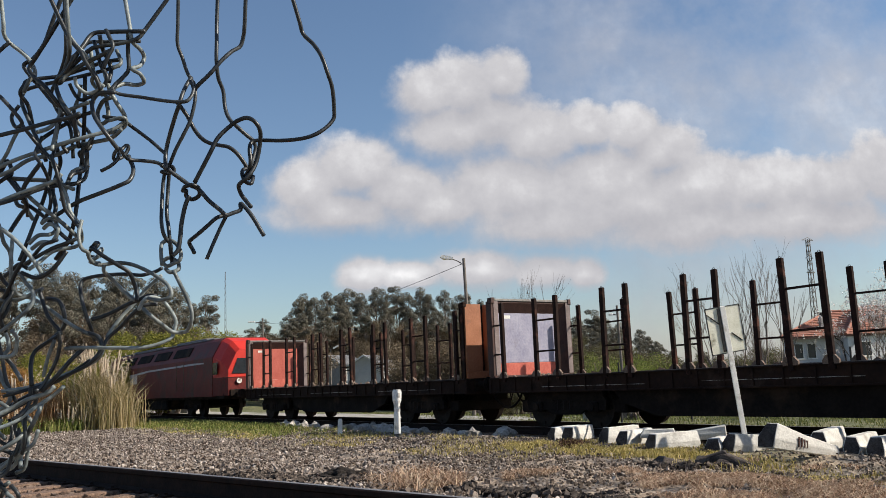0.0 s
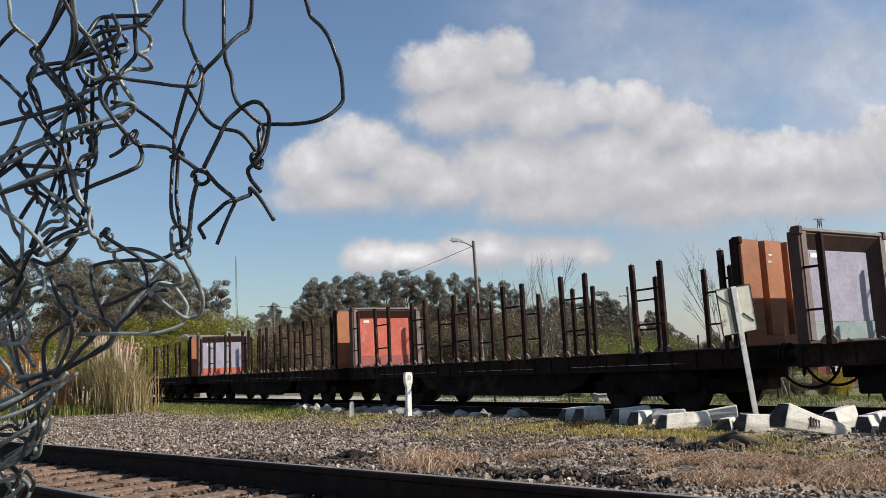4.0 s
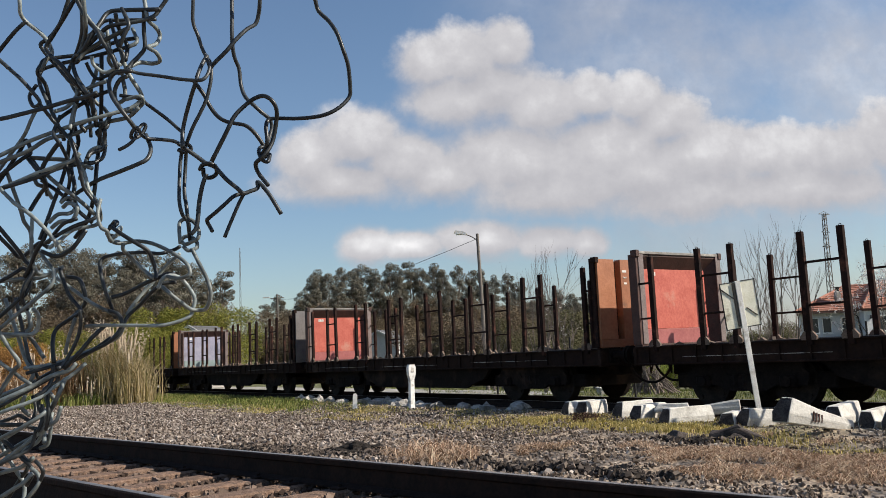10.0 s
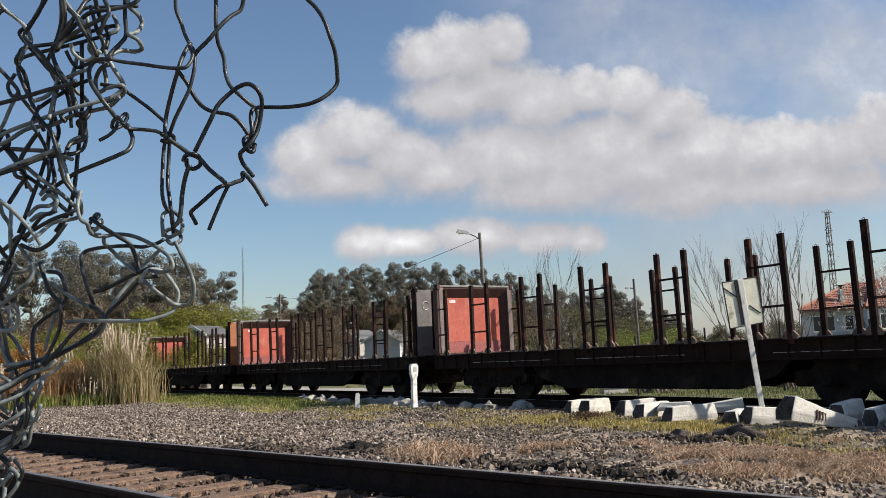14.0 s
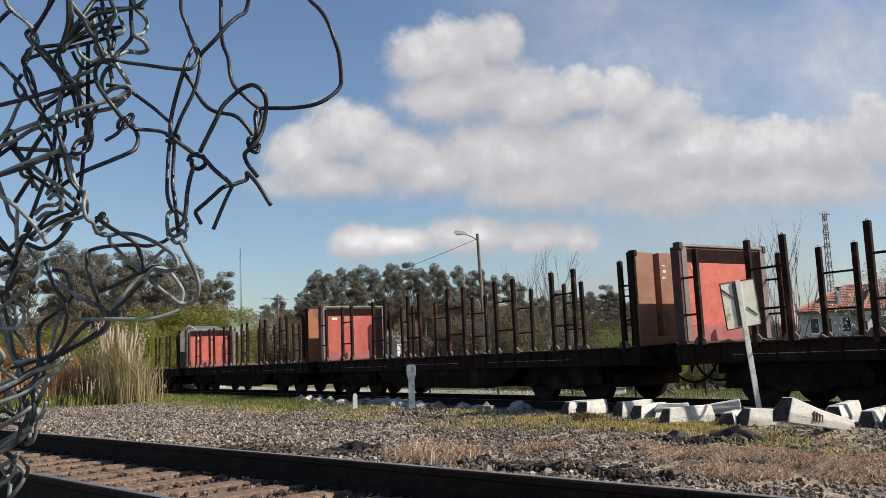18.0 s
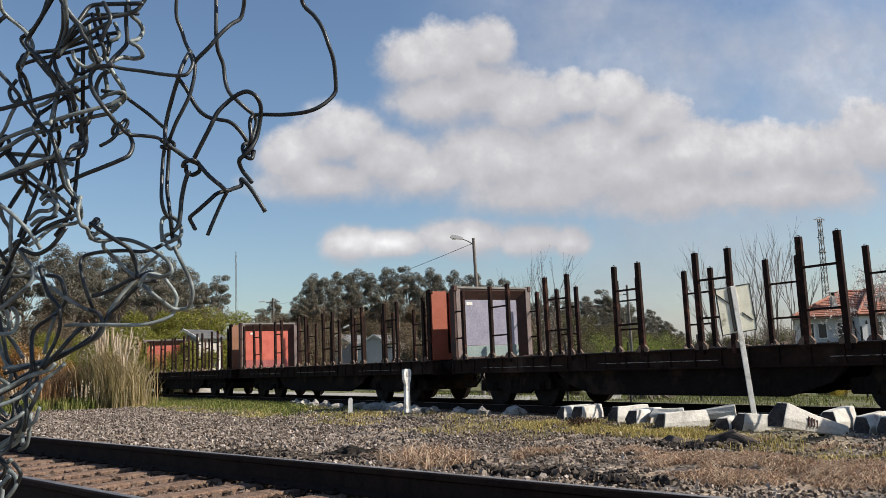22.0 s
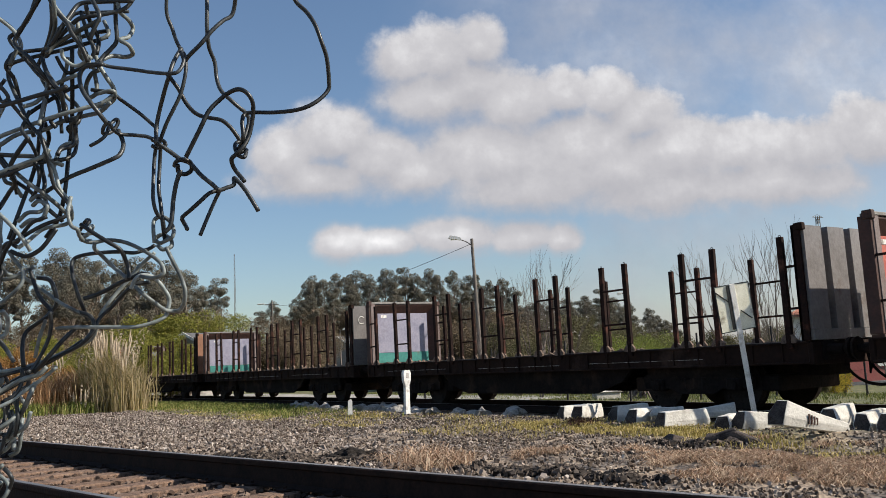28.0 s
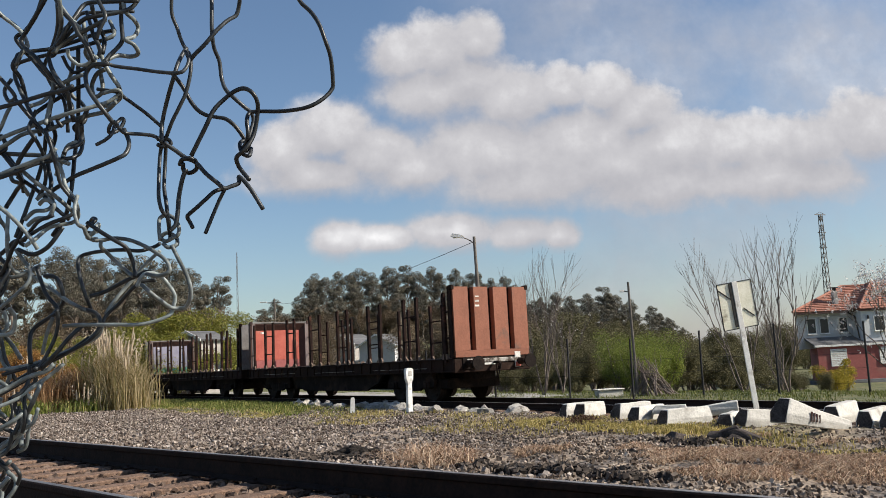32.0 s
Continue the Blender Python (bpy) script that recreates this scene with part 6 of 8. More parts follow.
def build_lamp_post():
    base = ground_z(1.75, 36.8)
    m = thing("street_lamp", pose(1.75, 36.8, base, 0, -1.2, 0), "tall thin street lamp with a white lantern", "street lamp")
    h = 6.44 - base
    part("pole", Shape().rod((0, 0, 0), (0, 0, h), 0.10, 0.065, 12), M_POLE, m, "weathered grey pole")
    part("arm", Shape().tube(spline([(0.02, 0, h - 0.32), (-0.25, 0, h - 0.12), (-0.55, 0, h + 0.02)]), 0.022, 7), M_POLE, m)
    lamp = Shape().prism([(-1.02, h + 0.10), (-0.95, h + 0.20), (-0.62, h + 0.13), (-0.45, h + 0.04), (-0.5, h - 0.03), (-0.95, h + 0.05)], -0.10, 0.10, "y")
    lantern = part("lantern", lamp, M_POST_WHITE, m, "white lantern housing")
    part("lens", Shape().box(-0.92, -0.58, -0.07, 0.07, h - 0.005, h + 0.045, 0.01), M_YELLOW_WHITE, lantern)


build_lamp_post()


def wire_between(name, a, b, sag, r, label):
    pts = [Vector(a).lerp(Vector(b), k / 16) - Vector((0, 0, sag * 4 * (k / 16) * (1 - k / 16))) for k in range(17)]
    tagged(new(name, Shape().tube(pts, r, 5).mesh(name, M_BLACK_IRON)), label, "cable")


wire_between("overhead_cable", (1.55, 36.8, 6.2), (-19.8, 97.0, 8.6), 0.8, 0.012, "thin sagging black overhead cable")


def build_wire_fence():
    """Thin black posts with strands behind the far track."""
    posts = [(3.68, 25.38), (5.24, 24.01), (7.22, 24.08), (9.34, 24.08), (11.6, 23.52), (1.6, 27.25), (-0.6, 29.37)]
    tops = [1.58, 1.46, 1.60, 1.69, 1.62, 1.5, 1.5]
    w = thing("field_fence", pose(0, 0, 0), "thin black posts with slack wire strands", "fence")
    for (x, y), t in zip(posts, tops):
        z = ground_z(x, y) - 0.1
        part("fence_post", Shape().rod((x, y, z), (x + 0.02, y, t), 0.032, 0.028, 8), M_BLACK_IRON, w)
    order = [6, 5, 0, 1, 2, 3, 4]
    for h in (0.35, 0.75, 1.15):
        for a, b in zip(order[:-1], order[1:]):
            pa, pb = posts[a], posts[b]
            za, zb = ground_z(*pa) + h, ground_z(*pb) + h
            pts = [Vector((pa[0], pa[1], za)).lerp(Vector((pb[0], pb[1], zb)), k / 8) - Vector((0, 0, 0.12 * (k / 8) * (1 - k / 8))) for k in range(9)]
            part("strand", Shape().tube(pts, 0.005, 4), M_BLACK_IRON, w)


build_wire_fence()


def build_poles():
    base = ground_z(6.7, 30.0)
    m = thing("lamp_pole", pose(6.7, 30.0, base), "slender grey pole with a small side lamp", "pole")
    part("pole", Shape().rod((0, 0, 0), (-0.03, 0, 3.55 - base), 0.055, 0.04, 9), M_POLE, m)
    part("arm", Shape().rod((0, 0, 3.2 - base), (-0.22, 0, 3.24 - base), 0.02, n=6), M_POLE, m)
    part("lamp_head", Shape().box(-0.34, -0.2, -0.05, 0.05, 3.2 - base, 3.27 - base, 0.01), M_POST_WHITE, m)
    for x, y, top in ((-21.84, 111.8, 10.4),):
        z = ground_z(x, y)
        m = thing("utility_pole", pose(x, y, z), "distant grey utility pole", "pole")
        part("pole", Shape().rod((0, 0, 0), (0, 0, top - z), 0.16, 0.11, 8), M_POLE, m)
        part("crossarm", Shape().box(-0.9, 0.9, -0.06, 0.06, top - z - 0.6, top - z - 0.48, 0.01), M_POLE, m)
        part("lamp_head", Shape().box(-1.9, -1.0, -0.1, 0.1, top - z - 0.5, top - z - 0.35, 0.03), M_POST_WHITE, m)
    z = ground_z(-25.0, 104.5)
    m = thing("street_lamp", pose(-25.0, 104.5, z), "far street lamp with two white lanterns", "street lamp")
    part("pole", Shape().rod((0, 0, 0), (0, 0, 6.7 - z), 0.11, 0.07, 8), M_POLE, m)
    for e in (1, -1):
        arm = part("arm", Shape().rod((0, 0, 6.6 - z), (e * 0.9, 0, 7.0 - z), 0.05, n=6), M_POLE, m)
        part("lantern", Shape().prism([(e * 0.8, 6.92 - z), (e * 1.5, 7.02 - z), (e * 1.5, 7.16 - z), (e * 0.85, 7.08 - z)][::e], -0.14, 0.14, "y"), M_POST_WHITE, arm, "white lantern")
    z = ground_z(-11.6, 99.5)
    m = thing("street_lamp", pose(-11.6, 99.5, z), "far street lamp with one white lantern", "street lamp")
    part("pole", Shape().rod((0, 0, 0), (0, 0, 5.5 - z), 0.10, 0.06, 8), M_POLE, m)
    arm = part("arm", Shape().rod((0, 0, 5.4 - z), (0.5, 0, 5.62 - z), 0.045, n=6), M_POLE, m)
    part("lantern", Shape().prism([(0.35, 5.46 - z), (0.95, 5.76 - z), (0.9, 5.92 - z), (0.32, 5.64 - z)], -0.15, 0.15, "y"), M_POST_WHITE, arm, "white lantern")
    z = ground_z(-47.2, 197.8)
    m = thing("radio_mast", pose(-47.2, 197.8, z), "very thin lattice radio mast on the hill", "mast")
    for dx in (-0.22, 0.22):
        part("leg", Shape().rod((dx, 0, 0), (dx * 0.3, 0, 28.8 - z), 0.07, 0.04, 5), M_POLE, m)
    for i in range(14):
        h = i * (28 - z) / 14
        part("brace", Shape().rod((-0.21, 0, h), (0.20, 0, h + 1.4), 0.03, n=4), M_POLE, m)


build_poles()


def build_pylon():
    z0 = ground_z(84.8, 184)
    top = 28.9
    m = thing("lattice_pylon", pose(83.8, 184, z0, 0, 0.8, 0) @ pose(0, 0, 0, 0, 0, 20), "grey steel lattice pylon beyond the house", "pylon")
    H = top - z0
    w = lambda h: 0.62 - 0.34 * h / H
    for sx in (-1, 1):
        for sy in (-1, 1):
            part("leg", Shape().rod((sx * w(0), sy * w(0), 0), (sx * w(H), sy * w(H), H), 0.10, 0.08, 5), M_POLE, m)
    n = 15
    for i in range(n):
        a, b = H * i / n, H * (i + 1) / n
        s = Shape()
        for sy in (-1, 1):
            s.rod((-w(a), sy * w(a), a), (w(b), sy * w(b), b), 0.05, n=4).rod((w(a), sy * w(a), a), (-w(b), sy * w(b), b), 0.05, n=4)
            s.rod((sy * w(a), -w(a), a), (sy * w(b), w(b), b), 0.05, n=4)
        part("lattice_bay", s, M_POLE, m)
    for h, r in ((H - 0.2, 1.5), (H - 4.2, 1.1), (H - 7.4, 1.1)):
        part("crossarm", Shape().rod((-r, 0, h), (r, 0, h), 0.08, n=5).rod((-r, 0, h), (0, 0, h + 0.6), 0.05, n=4).rod((r, 0, h), (0, 0, h + 0.6), 0.05, n=4), M_POLE, m)


build_pylon()

# ---- houses ----
M_RED_WALL = material("dull_red_render", (0.22, 0.066, 0.06), (0.29, 0.092, 0.082), 1.2, 0.85, 0.0, 0.15, grime=(0.24, 0.10, 0.085))
M_WHITE_WALL = material("off_white_render", (0.44, 0.445, 0.455), (0.56, 0.56, 0.56), 1.5, 0.85, 0.0, 0.15, grime=(0.45, 0.44, 0.42))
M_TILE = material("orange_clay_tile", (0.235, 0.100, 0.070), (0.325, 0.148, 0.105), 2.5, 0.85, 0.0, 0.3, grime=(0.24, 0.10, 0.07), vary=0.2)
M_RENDER = material("grey_beige_render", (0.30, 0.28, 0.26), (0.42, 0.39, 0.36), 1.5, 0.85, 0.0, 0.15, grime=(0.24, 0.22, 0.20))
M_SLATE = material("grey_sheet_roof", (0.10, 0.10, 0.105), (0.165, 0.165, 0.17), 2, 0.8, 0, 0.15)


def tile_rows(parent, name, mat, a, b, c, d, n, label=""):
    """A roof face a b (eave) c d (top) with courses of tiles, each lifted over the one below."""
    a, b, c, d = (Vector(p) for p in (a, b, c, d))
    up = (b - a).cross(d - a).normalized()
    if up.z < 0:
        up = -up
    base = [x + up * 0.005 for x in (a, b, c, d)]
    face = part(name, Shape().add(base + [x - up * 0.06 for x in base], [(0, 1, 2, 3), (4, 7, 6, 5), (0, 4, 5, 1), (2, 6, 7, 3), (0, 3, 7, 4), (1, 5, 6, 2)]), mat, parent, label)
    for i in range(n):
        k0, k1 = i / n, (i + 1) / n
        p = [a.lerp(d, k0) + up * 0.075, b.lerp(c, k0) + up * 0.075, b.lerp(c, k1) + up * 0.03, a.lerp(d, k1) + up * 0.03]
        q = [x - up * 0.09 for x in p]
        part("tile_course", Shape().add(p + q, [(0, 1, 2, 3), (4, 7, 6, 5), (0, 4, 5, 1), (2, 6, 7, 3), (0, 3, 7, 4), (1, 5, 6, 2)]), mat, face)


def window_on(parent, x, y, z, w, h, shutter):
    fr = Shape()
    for a, b, c, d in ((-w / 2 - 0.06, -w / 2, -0.06, h + 0.06), (w / 2, w / 2 + 0.06, -0.06, h + 0.06), (-w / 2, w / 2, h, h + 0.06), (-w / 2, w / 2, -0.06, 0)):
        fr.box(a, b, -0.06, 0.03, c, d, 0.01)
    wf = part("window", fr, M_POST_WHITE, parent, "white framed window", m=pose(x, y, z))
    if shutter:
        for i in range(9):
            part("shutter_slat", Shape().box(-w / 2, w / 2, -0.05, -0.01, i * h / 9, (i + 0.86) * h / 9, 0.006), M_POST_WHITE, wf)
    else:
        part("pane", Shape().box(-w / 2, w / 2, -0.01, 0.0, 0, h, 0), M_GLASS, wf)
        part("window_sill", Shape().box(-w / 2 - 0.1, w / 2 + 0.1, -0.14, 0.0, -0.10, -0.06, 0.01), M_POST_WHITE, wf)


def build_house():
    m = thing("house", pose(27.2, 62.2, 0, 0, 0, 5), "two-storey white house with a clay roof and red annex", "house")
    annex = part("annex_wall", Shape().prism([(0, 0), (13, 0), (13, 9.3), (4.4, 9.3)], -2.6, 0.70, "z"), M_RED_WALL, m, "dull red rendered ground floor")
    part("plinth", Shape().box(-0.03, 13.03, -0.04, 1.5, -2.6, -1.75, 0.02), M_SLATE, annex)
    tile_rows(m, "annex_roof", M_SLATE, (-0.3, -0.16, 0.82), (13.3, -0.16, 0.82), (13.3, 1.7, 1.42), (-0.1, 1.7, 1.42), 7, "grey lean-to roof")
    part("fascia", Shape().box(-0.3, 13.3, -0.21, -0.15, 0.70, 0.84, 0.01), M_POST_WHITE, m, "white fascia board")
    up = part("upper_wall", Shape().prism([(-0.6, 1.55), (13.0, 1.55), (13.0, 9.5), (4.3, 9.5)], 0.6, 3.30, "z"), M_WHITE_WALL, m, "off-white upper storey")
    wing = part("wing_wall", Shape().box(3.75, 12.2, 0.25, 1.5, 0.85, 3.30, 0.02), M_WHITE_WALL, m, "white projecting bay")
    for x in (0.55, 1.55, 3.05):
        window_on(up, x, 1.53, 1.75, 0.62, 1.05, False)
    for x in (5.1, 7.6, 10.2):
        window_on(wing, x, 0.23, 1.75, 0.75, 1.0, False)
    for x in (1.55, 5.3, 9.4):
        window_on(annex, x, -0.02, -0.66, 1.12, 1.12, True)
    part("wall_lamp", Shape().rod((4.25, 0.16, 2.62), (4.25, 0.16, 2.86), 0.09, 0.05, 8).rod((4.25, 0.25, 2.86), (4.25, 0.12, 2.90), 0.02, n=5), M_BLACK_IRON, wing, "dark wall lantern")
    part("drainpipe", Shape().tube([(3.1, 1.0, 3.22), (3.5, 1.0, 3.0), (3.66, 0.9, 2.85), (3.68, 0.6, 1.2)], 0.05, 7), M_BLACK_IRON, up, "dark bent downpipe")
    e0, e1, f0, f1, z = -1.1, 13.6, 0.95, 10.2, 3.30
    r0, r1, ym, zr = 5.0, 9.6, 4.6, 5.30
    tile_rows(m, "roof", M_TILE, (e0, f0, z), (e1, f0, z), (r1, ym, zr), (r0, ym, zr), 14, "orange clay tiles")
    tile_rows(m, "roof", M_TILE, (4.0, f1, z), (e0, f0, z), (r0, ym, zr), (r0, ym, zr + 0.001), 14, "orange clay tiles")
    tile_rows(m, "roof", M_TILE, (e1, f1, z), (4.0, f1, z), (r0, ym, zr), (r1, ym, zr), 14, "orange clay tiles")
    tile_rows(m, "roof", M_TILE, (e1, f0, z), (e1, f1, z), (r1, ym, zr + 0.001), (r1, ym, zr), 14, "orange clay tiles")
    g0, g1, h0, top = 3.55, 12.5, 0.05, (6.6, 3.1, 5.48)
    far_top = (8.8, 3.1, 5.48)
    tile_rows(m, "bay_roof", M_TILE, (g0, h0, z + 0.02), (g1, h0, z + 0.02), far_top, top, 12, "orange clay tiles")
    tile_rows(m, "bay_roof", M_TILE, (g0, 4.0, z + 0.6), (g0, h0, z + 0.02), top, (6.6, 3.6, 5.48), 12, "orange clay tiles")
    tile_rows(m, "bay_roof", M_TILE, (g1, h0, z + 0.02), (g1, 4.0, z + 0.6), (8.8, 3.6, 5.48), far_top, 12, "orange clay tiles")
    for a, b in (((e0, f0, z), (r0, ym, zr)), ((e1, f0, z), (r1, ym, zr)), ((r0, ym, zr), (r1, ym, zr)), ((g0, h0, z), top), ((g1, h0, z), far_top), (top, far_top)):
        part("ridge", Shape().rod(Vector(a) + Vector((0, 0, 0.08)), Vector(b) + Vector((0, 0, 0.08)), 0.10, n=8), M_TILE, m)
    part("eaves", Shape().prism([(e0, f0), (e1, f0), (e1, f1), (4.0, f1)], z - 0.12, z, "z").box(g0, g1, h0, f0, z - 0.10, z + 0.012, 0.02), M_FRAME, m)
    ch = part("chimney", Shape().box(2.75, 3.1, 1.9, 2.25, 3.6, 4.85, 0.02), M_RENDER, m, "rendered grey chimney")
    part("cowl", Shape().box(2.55, 3.3, 1.75, 2.4, 5.10, 5.15, 0.015).box(2.8, 3.05, 1.95, 2.2, 4.85, 5.10, 0.02), M_BLACK_IRON, ch, "dark chimney cowl")


build_house()


def small_house(x, y, turn, w, d, h, wall, label, rise=0.28):
    """A low gabled house; its gable end looks to its own -x."""
    z = ground_z(x, y)
    m = thing("house", pose(x, y, z, 0, 0, turn), label, "house", "far houses")
    part("wall", Shape().prism([(-d / 2, -0.3), (d / 2, -0.3), (d / 2, h), (0, h + d * rise), (-d / 2, h)], -w / 2, w / 2), wall, m)
    for e in (1, -1):
        tile_rows(m, "roof", M_SLATE, (-w / 2 - 0.3, e * (d / 2 + 0.3), h - 0.08), (w / 2 + 0.3, e * (d / 2 + 0.3), h - 0.08), (w / 2 + 0.3, 0, h + d * rise + 0.05), (-w / 2 - 0.3, 0, h + d * rise + 0.05), 8)
        part("verge_board", Shape().prism([(e * (d / 2 + 0.3), h - 0.22), (e * (d / 2 + 0.3), h - 0.02), (0, h + d * rise + 0.14), (0, h + d * rise - 0.06)][::e], -w / 2 - 0.36, -w / 2 - 0.30), M_POST_WHITE, m, "white verge board")
    for k in (-0.22, 0.22):
        window_on(m, k * w, -d / 2 - 0.02, h * 0.42, 0.7, h * 0.3, False)


small_house(-6.6, 97.7, 68, 4.2, 4.4, 3.5, M_WHITE_WALL, "small white house with its gable to the line")
small_house(-11.0, 103.3, 60, 4.4, 4.0, 3.4, M_RENDER, "low grey-rendered house among the trees")
small_house(-17.6, 62.0, 62, 2.2, 2.3, 3.55 - ground_z(-17.6, 62.0), M_RENDER, "narrow pale shed with a white-edged gable behind shrubs", 0.24)


# ---- trees and shrubs ----
M_BARK = material("grey_brown_bark", (0.12, 0.095, 0.075), (0.22, 0.18, 0.145), 4, 0.95, 0.0, 0.5, stretch=(3, 3, 0.5))
M_TWIG = material("pale_twig_bark", (0.11, 0.085, 0.07), (0.20, 0.165, 0.14), 6, 0.95, 0.0, 0.3)
M_EUCA = island_material("eucalyptus_leaves", [(0.0, (0.080, 0.072, 0.054)), (0.6, (0.128, 0.117, 0.089)), (1.0, (0.190, 0.177, 0.138))], 0.7, 0.12, 0.4)
M_HEDGE = island_material("fresh_green_leaves", [(0.0, (0.105, 0.115, 0.022)), (0.5, (0.185, 0.19, 0.036)), (1.0, (0.30, 0.27, 0.06))], 0.7, 0.35, 0.8)
M_WILLOW = island_material("yellow_green_leaves", [(0.0, (0.09, 0.12, 0.02)), (0.6, (0.20, 0.25, 0.05)), (1.0, (0.33, 0.34, 0.10))], 0.7, 0.4, 0.8)
M_DULL = island_material("dull_scrub_leaves", [(0.0, (0.105, 0.078, 0.050)), (0.5, (0.155, 0.120, 0.080)), (1.0, (0.22, 0.172, 0.118))], 0.85, 0.2, 0.6)
M_YELLOW = island_material("yellow_blossom", [(0.0, (0.12, 0.13, 0.03)), (0.5, (0.32, 0.25, 0.03)), (1.0, (0.46, 0.33, 0.05))], 0.8, 0.3, 0.8)
M_OLIVE = island_material("olive_leaves", [(0.0, (0.072, 0.068, 0.034)), (0.5, (0.120, 0.112, 0.058)), (1.0, (0.19, 0.165, 0.092))], 0.85, 0.25, 0.6)
M_RUST = island_material("russet_leaves", [(0.0, (0.16, 0.075, 0.025)), (0.5, (0.29, 0.15, 0.05)), (1.0, (0.40, 0.24, 0.09))], 0.85, 0.3, 0.8)
M_PETAL = island_material("white_blossom", [(0.0, (0.50, 0.46, 0.44)), (1.0, (0.80, 0.76, 0.74))], 0.8, 0.3, 0.8)


def leaf_cards(centres, radii, per, size, rng, name, mat, flat=0.75, hollow=0.45, facing=0.0):
    """Small two-triangle leaves through clumps, denser to the outside of each."""
    v, f = [], []
    c = np.repeat(np.asarray(centres, float), per, axis=0)
    r = np.repeat(np.asarray(radii, float), per)
    d = rng.normal(size=c.shape)
    d /= np.linalg.norm(d, axis=1)[:, None]
    k = hollow + (1 - hollow) * rng.random(len(c)) ** 0.6
    p = c + d * (r * k)[:, None] * np.array([1, 1, flat])
    a = rng.normal(size=c.shape)
    a /= np.linalg.norm(a, axis=1)[:, None]
    b = np.cross(a, rng.normal(size=c.shape))
    if facing:
        face = d + rng.normal(size=c.shape) * (1 - facing)
        a = np.cross(face, a)
        a /= np.linalg.norm(a, axis=1)[:, None]
        b = np.cross(face, a)
    b /= np.linalg.norm(b, axis=1)[:, None]
    s = size * rng.uniform(0.6, 1.4, len(c))[:, None]
    q = np.stack([p - a * s, p + b * s * 0.55, p + a * s, p - b * s * 0.55], 1).reshape(-1, 3)
    return raw_mesh(name, q, np.arange(len(q)).reshape(-1, 4), mat)


def limb(shape, p, q, r0, r1, rnd, bends=3, n=6):
    p, q = Vector(p), Vector(q)
    pts = [p.lerp(q, k / bends) + (Vector((rnd.uniform(-1, 1), rnd.uniform(-1, 1), 0)) * (q - p).length * 0.05 if 0 < k < bends else Vector()) for k in range(bends + 1)]
    shape.tube(pts, lambda t: r0 + (r1 - r0) * t, n)
    return pts


def euca_kind(seed):
    """A eucalyptus one unit (15 m) tall: bare trunk, steep limbs, rounded separate clumps on top."""
    rnd, rng = random.Random(seed), np.random.default_rng(seed)
    wood = Shape()
    tip = (rnd.uniform(-0.6, 0.6), rnd.uniform(-0.6, 0.6), 13.2)
    limb(wood, (0, 0, -0.5), tip, 0.26, 0.06, rnd, 6)
    cs, rs = [(tip[0], tip[1], 13.7)], [1.05]
    for i in range(15):
        z = 8.0 + 4.8 * (i / 14) + rnd.uniform(-0.5, 0.3)
        a, reach = i * 2.4 + rnd.uniform(-0.5, 0.5), rnd.uniform(0.9, 2.1) * (1.3 - 0.045 * z)
        e = (tip[0] * z / 13 + reach * math.cos(a), tip[1] * z / 13 + reach * math.sin(a), z + rnd.uniform(0.0, 1.2))
        limb(wood, (tip[0] * z / 13, tip[1] * z / 13, z - 1.8), e, 0.085, 0.03, rnd)
        cs.append(e)
        rs.append(rnd.uniform(0.7, 1.1))
    for i in range(9):
        z, a = rnd.uniform(3.5, 8.5), rnd.uniform(0, 6.28)
        e = (tip[0] * z / 13 + 1.1 * math.cos(a), tip[1] * z / 13 + 1.1 * math.sin(a), z + 0.9)
        limb(wood, (tip[0] * z / 13, tip[1] * z / 13, z - 0.6), e, 0.06, 0.02, rnd)
        if i < 4:
            cs.append(e)
            rs.append(rnd.uniform(0.4, 0.7))
    t = thing("eucalyptus_tree", pose(0, -400 - seed * 10, -300), "tall grey-green eucalyptus with clumped crown", "tree", "eucalyptus trees")
    part("trunk", wood, M_BARK, t, "slender bare trunk with steep limbs")
    part("crown", leaf_cards(cs, rs, 620, 0.085, rng, "crown", M_EUCA, 0.8, 0.6, 0.6), M_EUCA, t, "grey-green clumped leaves")
    return t


def plant(kinds, spots, unit, spread, seed):
    """Puts copies of the kinds with their tops at the given points; the first copies are the kinds themselves."""
    rnd = random.Random(seed)
    for i, (x, y, top) in enumerate(spots):
        z = ground_z(x, y)
        k = max(0.25, (top - z) / unit)
        w = k * rnd.uniform(0.85, 1.15) * spread
        copy_thing(kinds[i % len(kinds)], pose(x, y, z, 0, 0, rnd.uniform(0, 360)) @ Matrix.Diagonal((w, w, k, 1)))


def uproot(kinds):
    for t in kinds:
        for o in (*t.children_recursive, t):
            bpy.data.objects.remove(o)


EUCA = [euca_kind(i) for i in range(5)]
plant(EUCA, [(-24.3, 155.8, 17.6), (-23.5, 163.0, 19.4), (-20, 153.2, 17.5), (-19.1, 160.4, 19.3), (-16.2, 155.5, 18), (-14.9, 162.8, 20), (-11.9, 153.0, 18), (-10.2, 160.3, 19.7), (-7.7, 154.3, 17.9), (-5.9, 161.4, 19.9), (-3.7, 155.5, 18), (-1.5, 160.3, 19.3), (0.6, 155.5, 17.5), (2.9, 152.9, 17.9), (5.3, 160.5, 17.6), (7.3, 155.5, 17.4), (9.6, 161.9, 16.7), (11.6, 155.7, 16.4), (13.4, 153.5, 14.4)], 14.8, 0.95, 1)
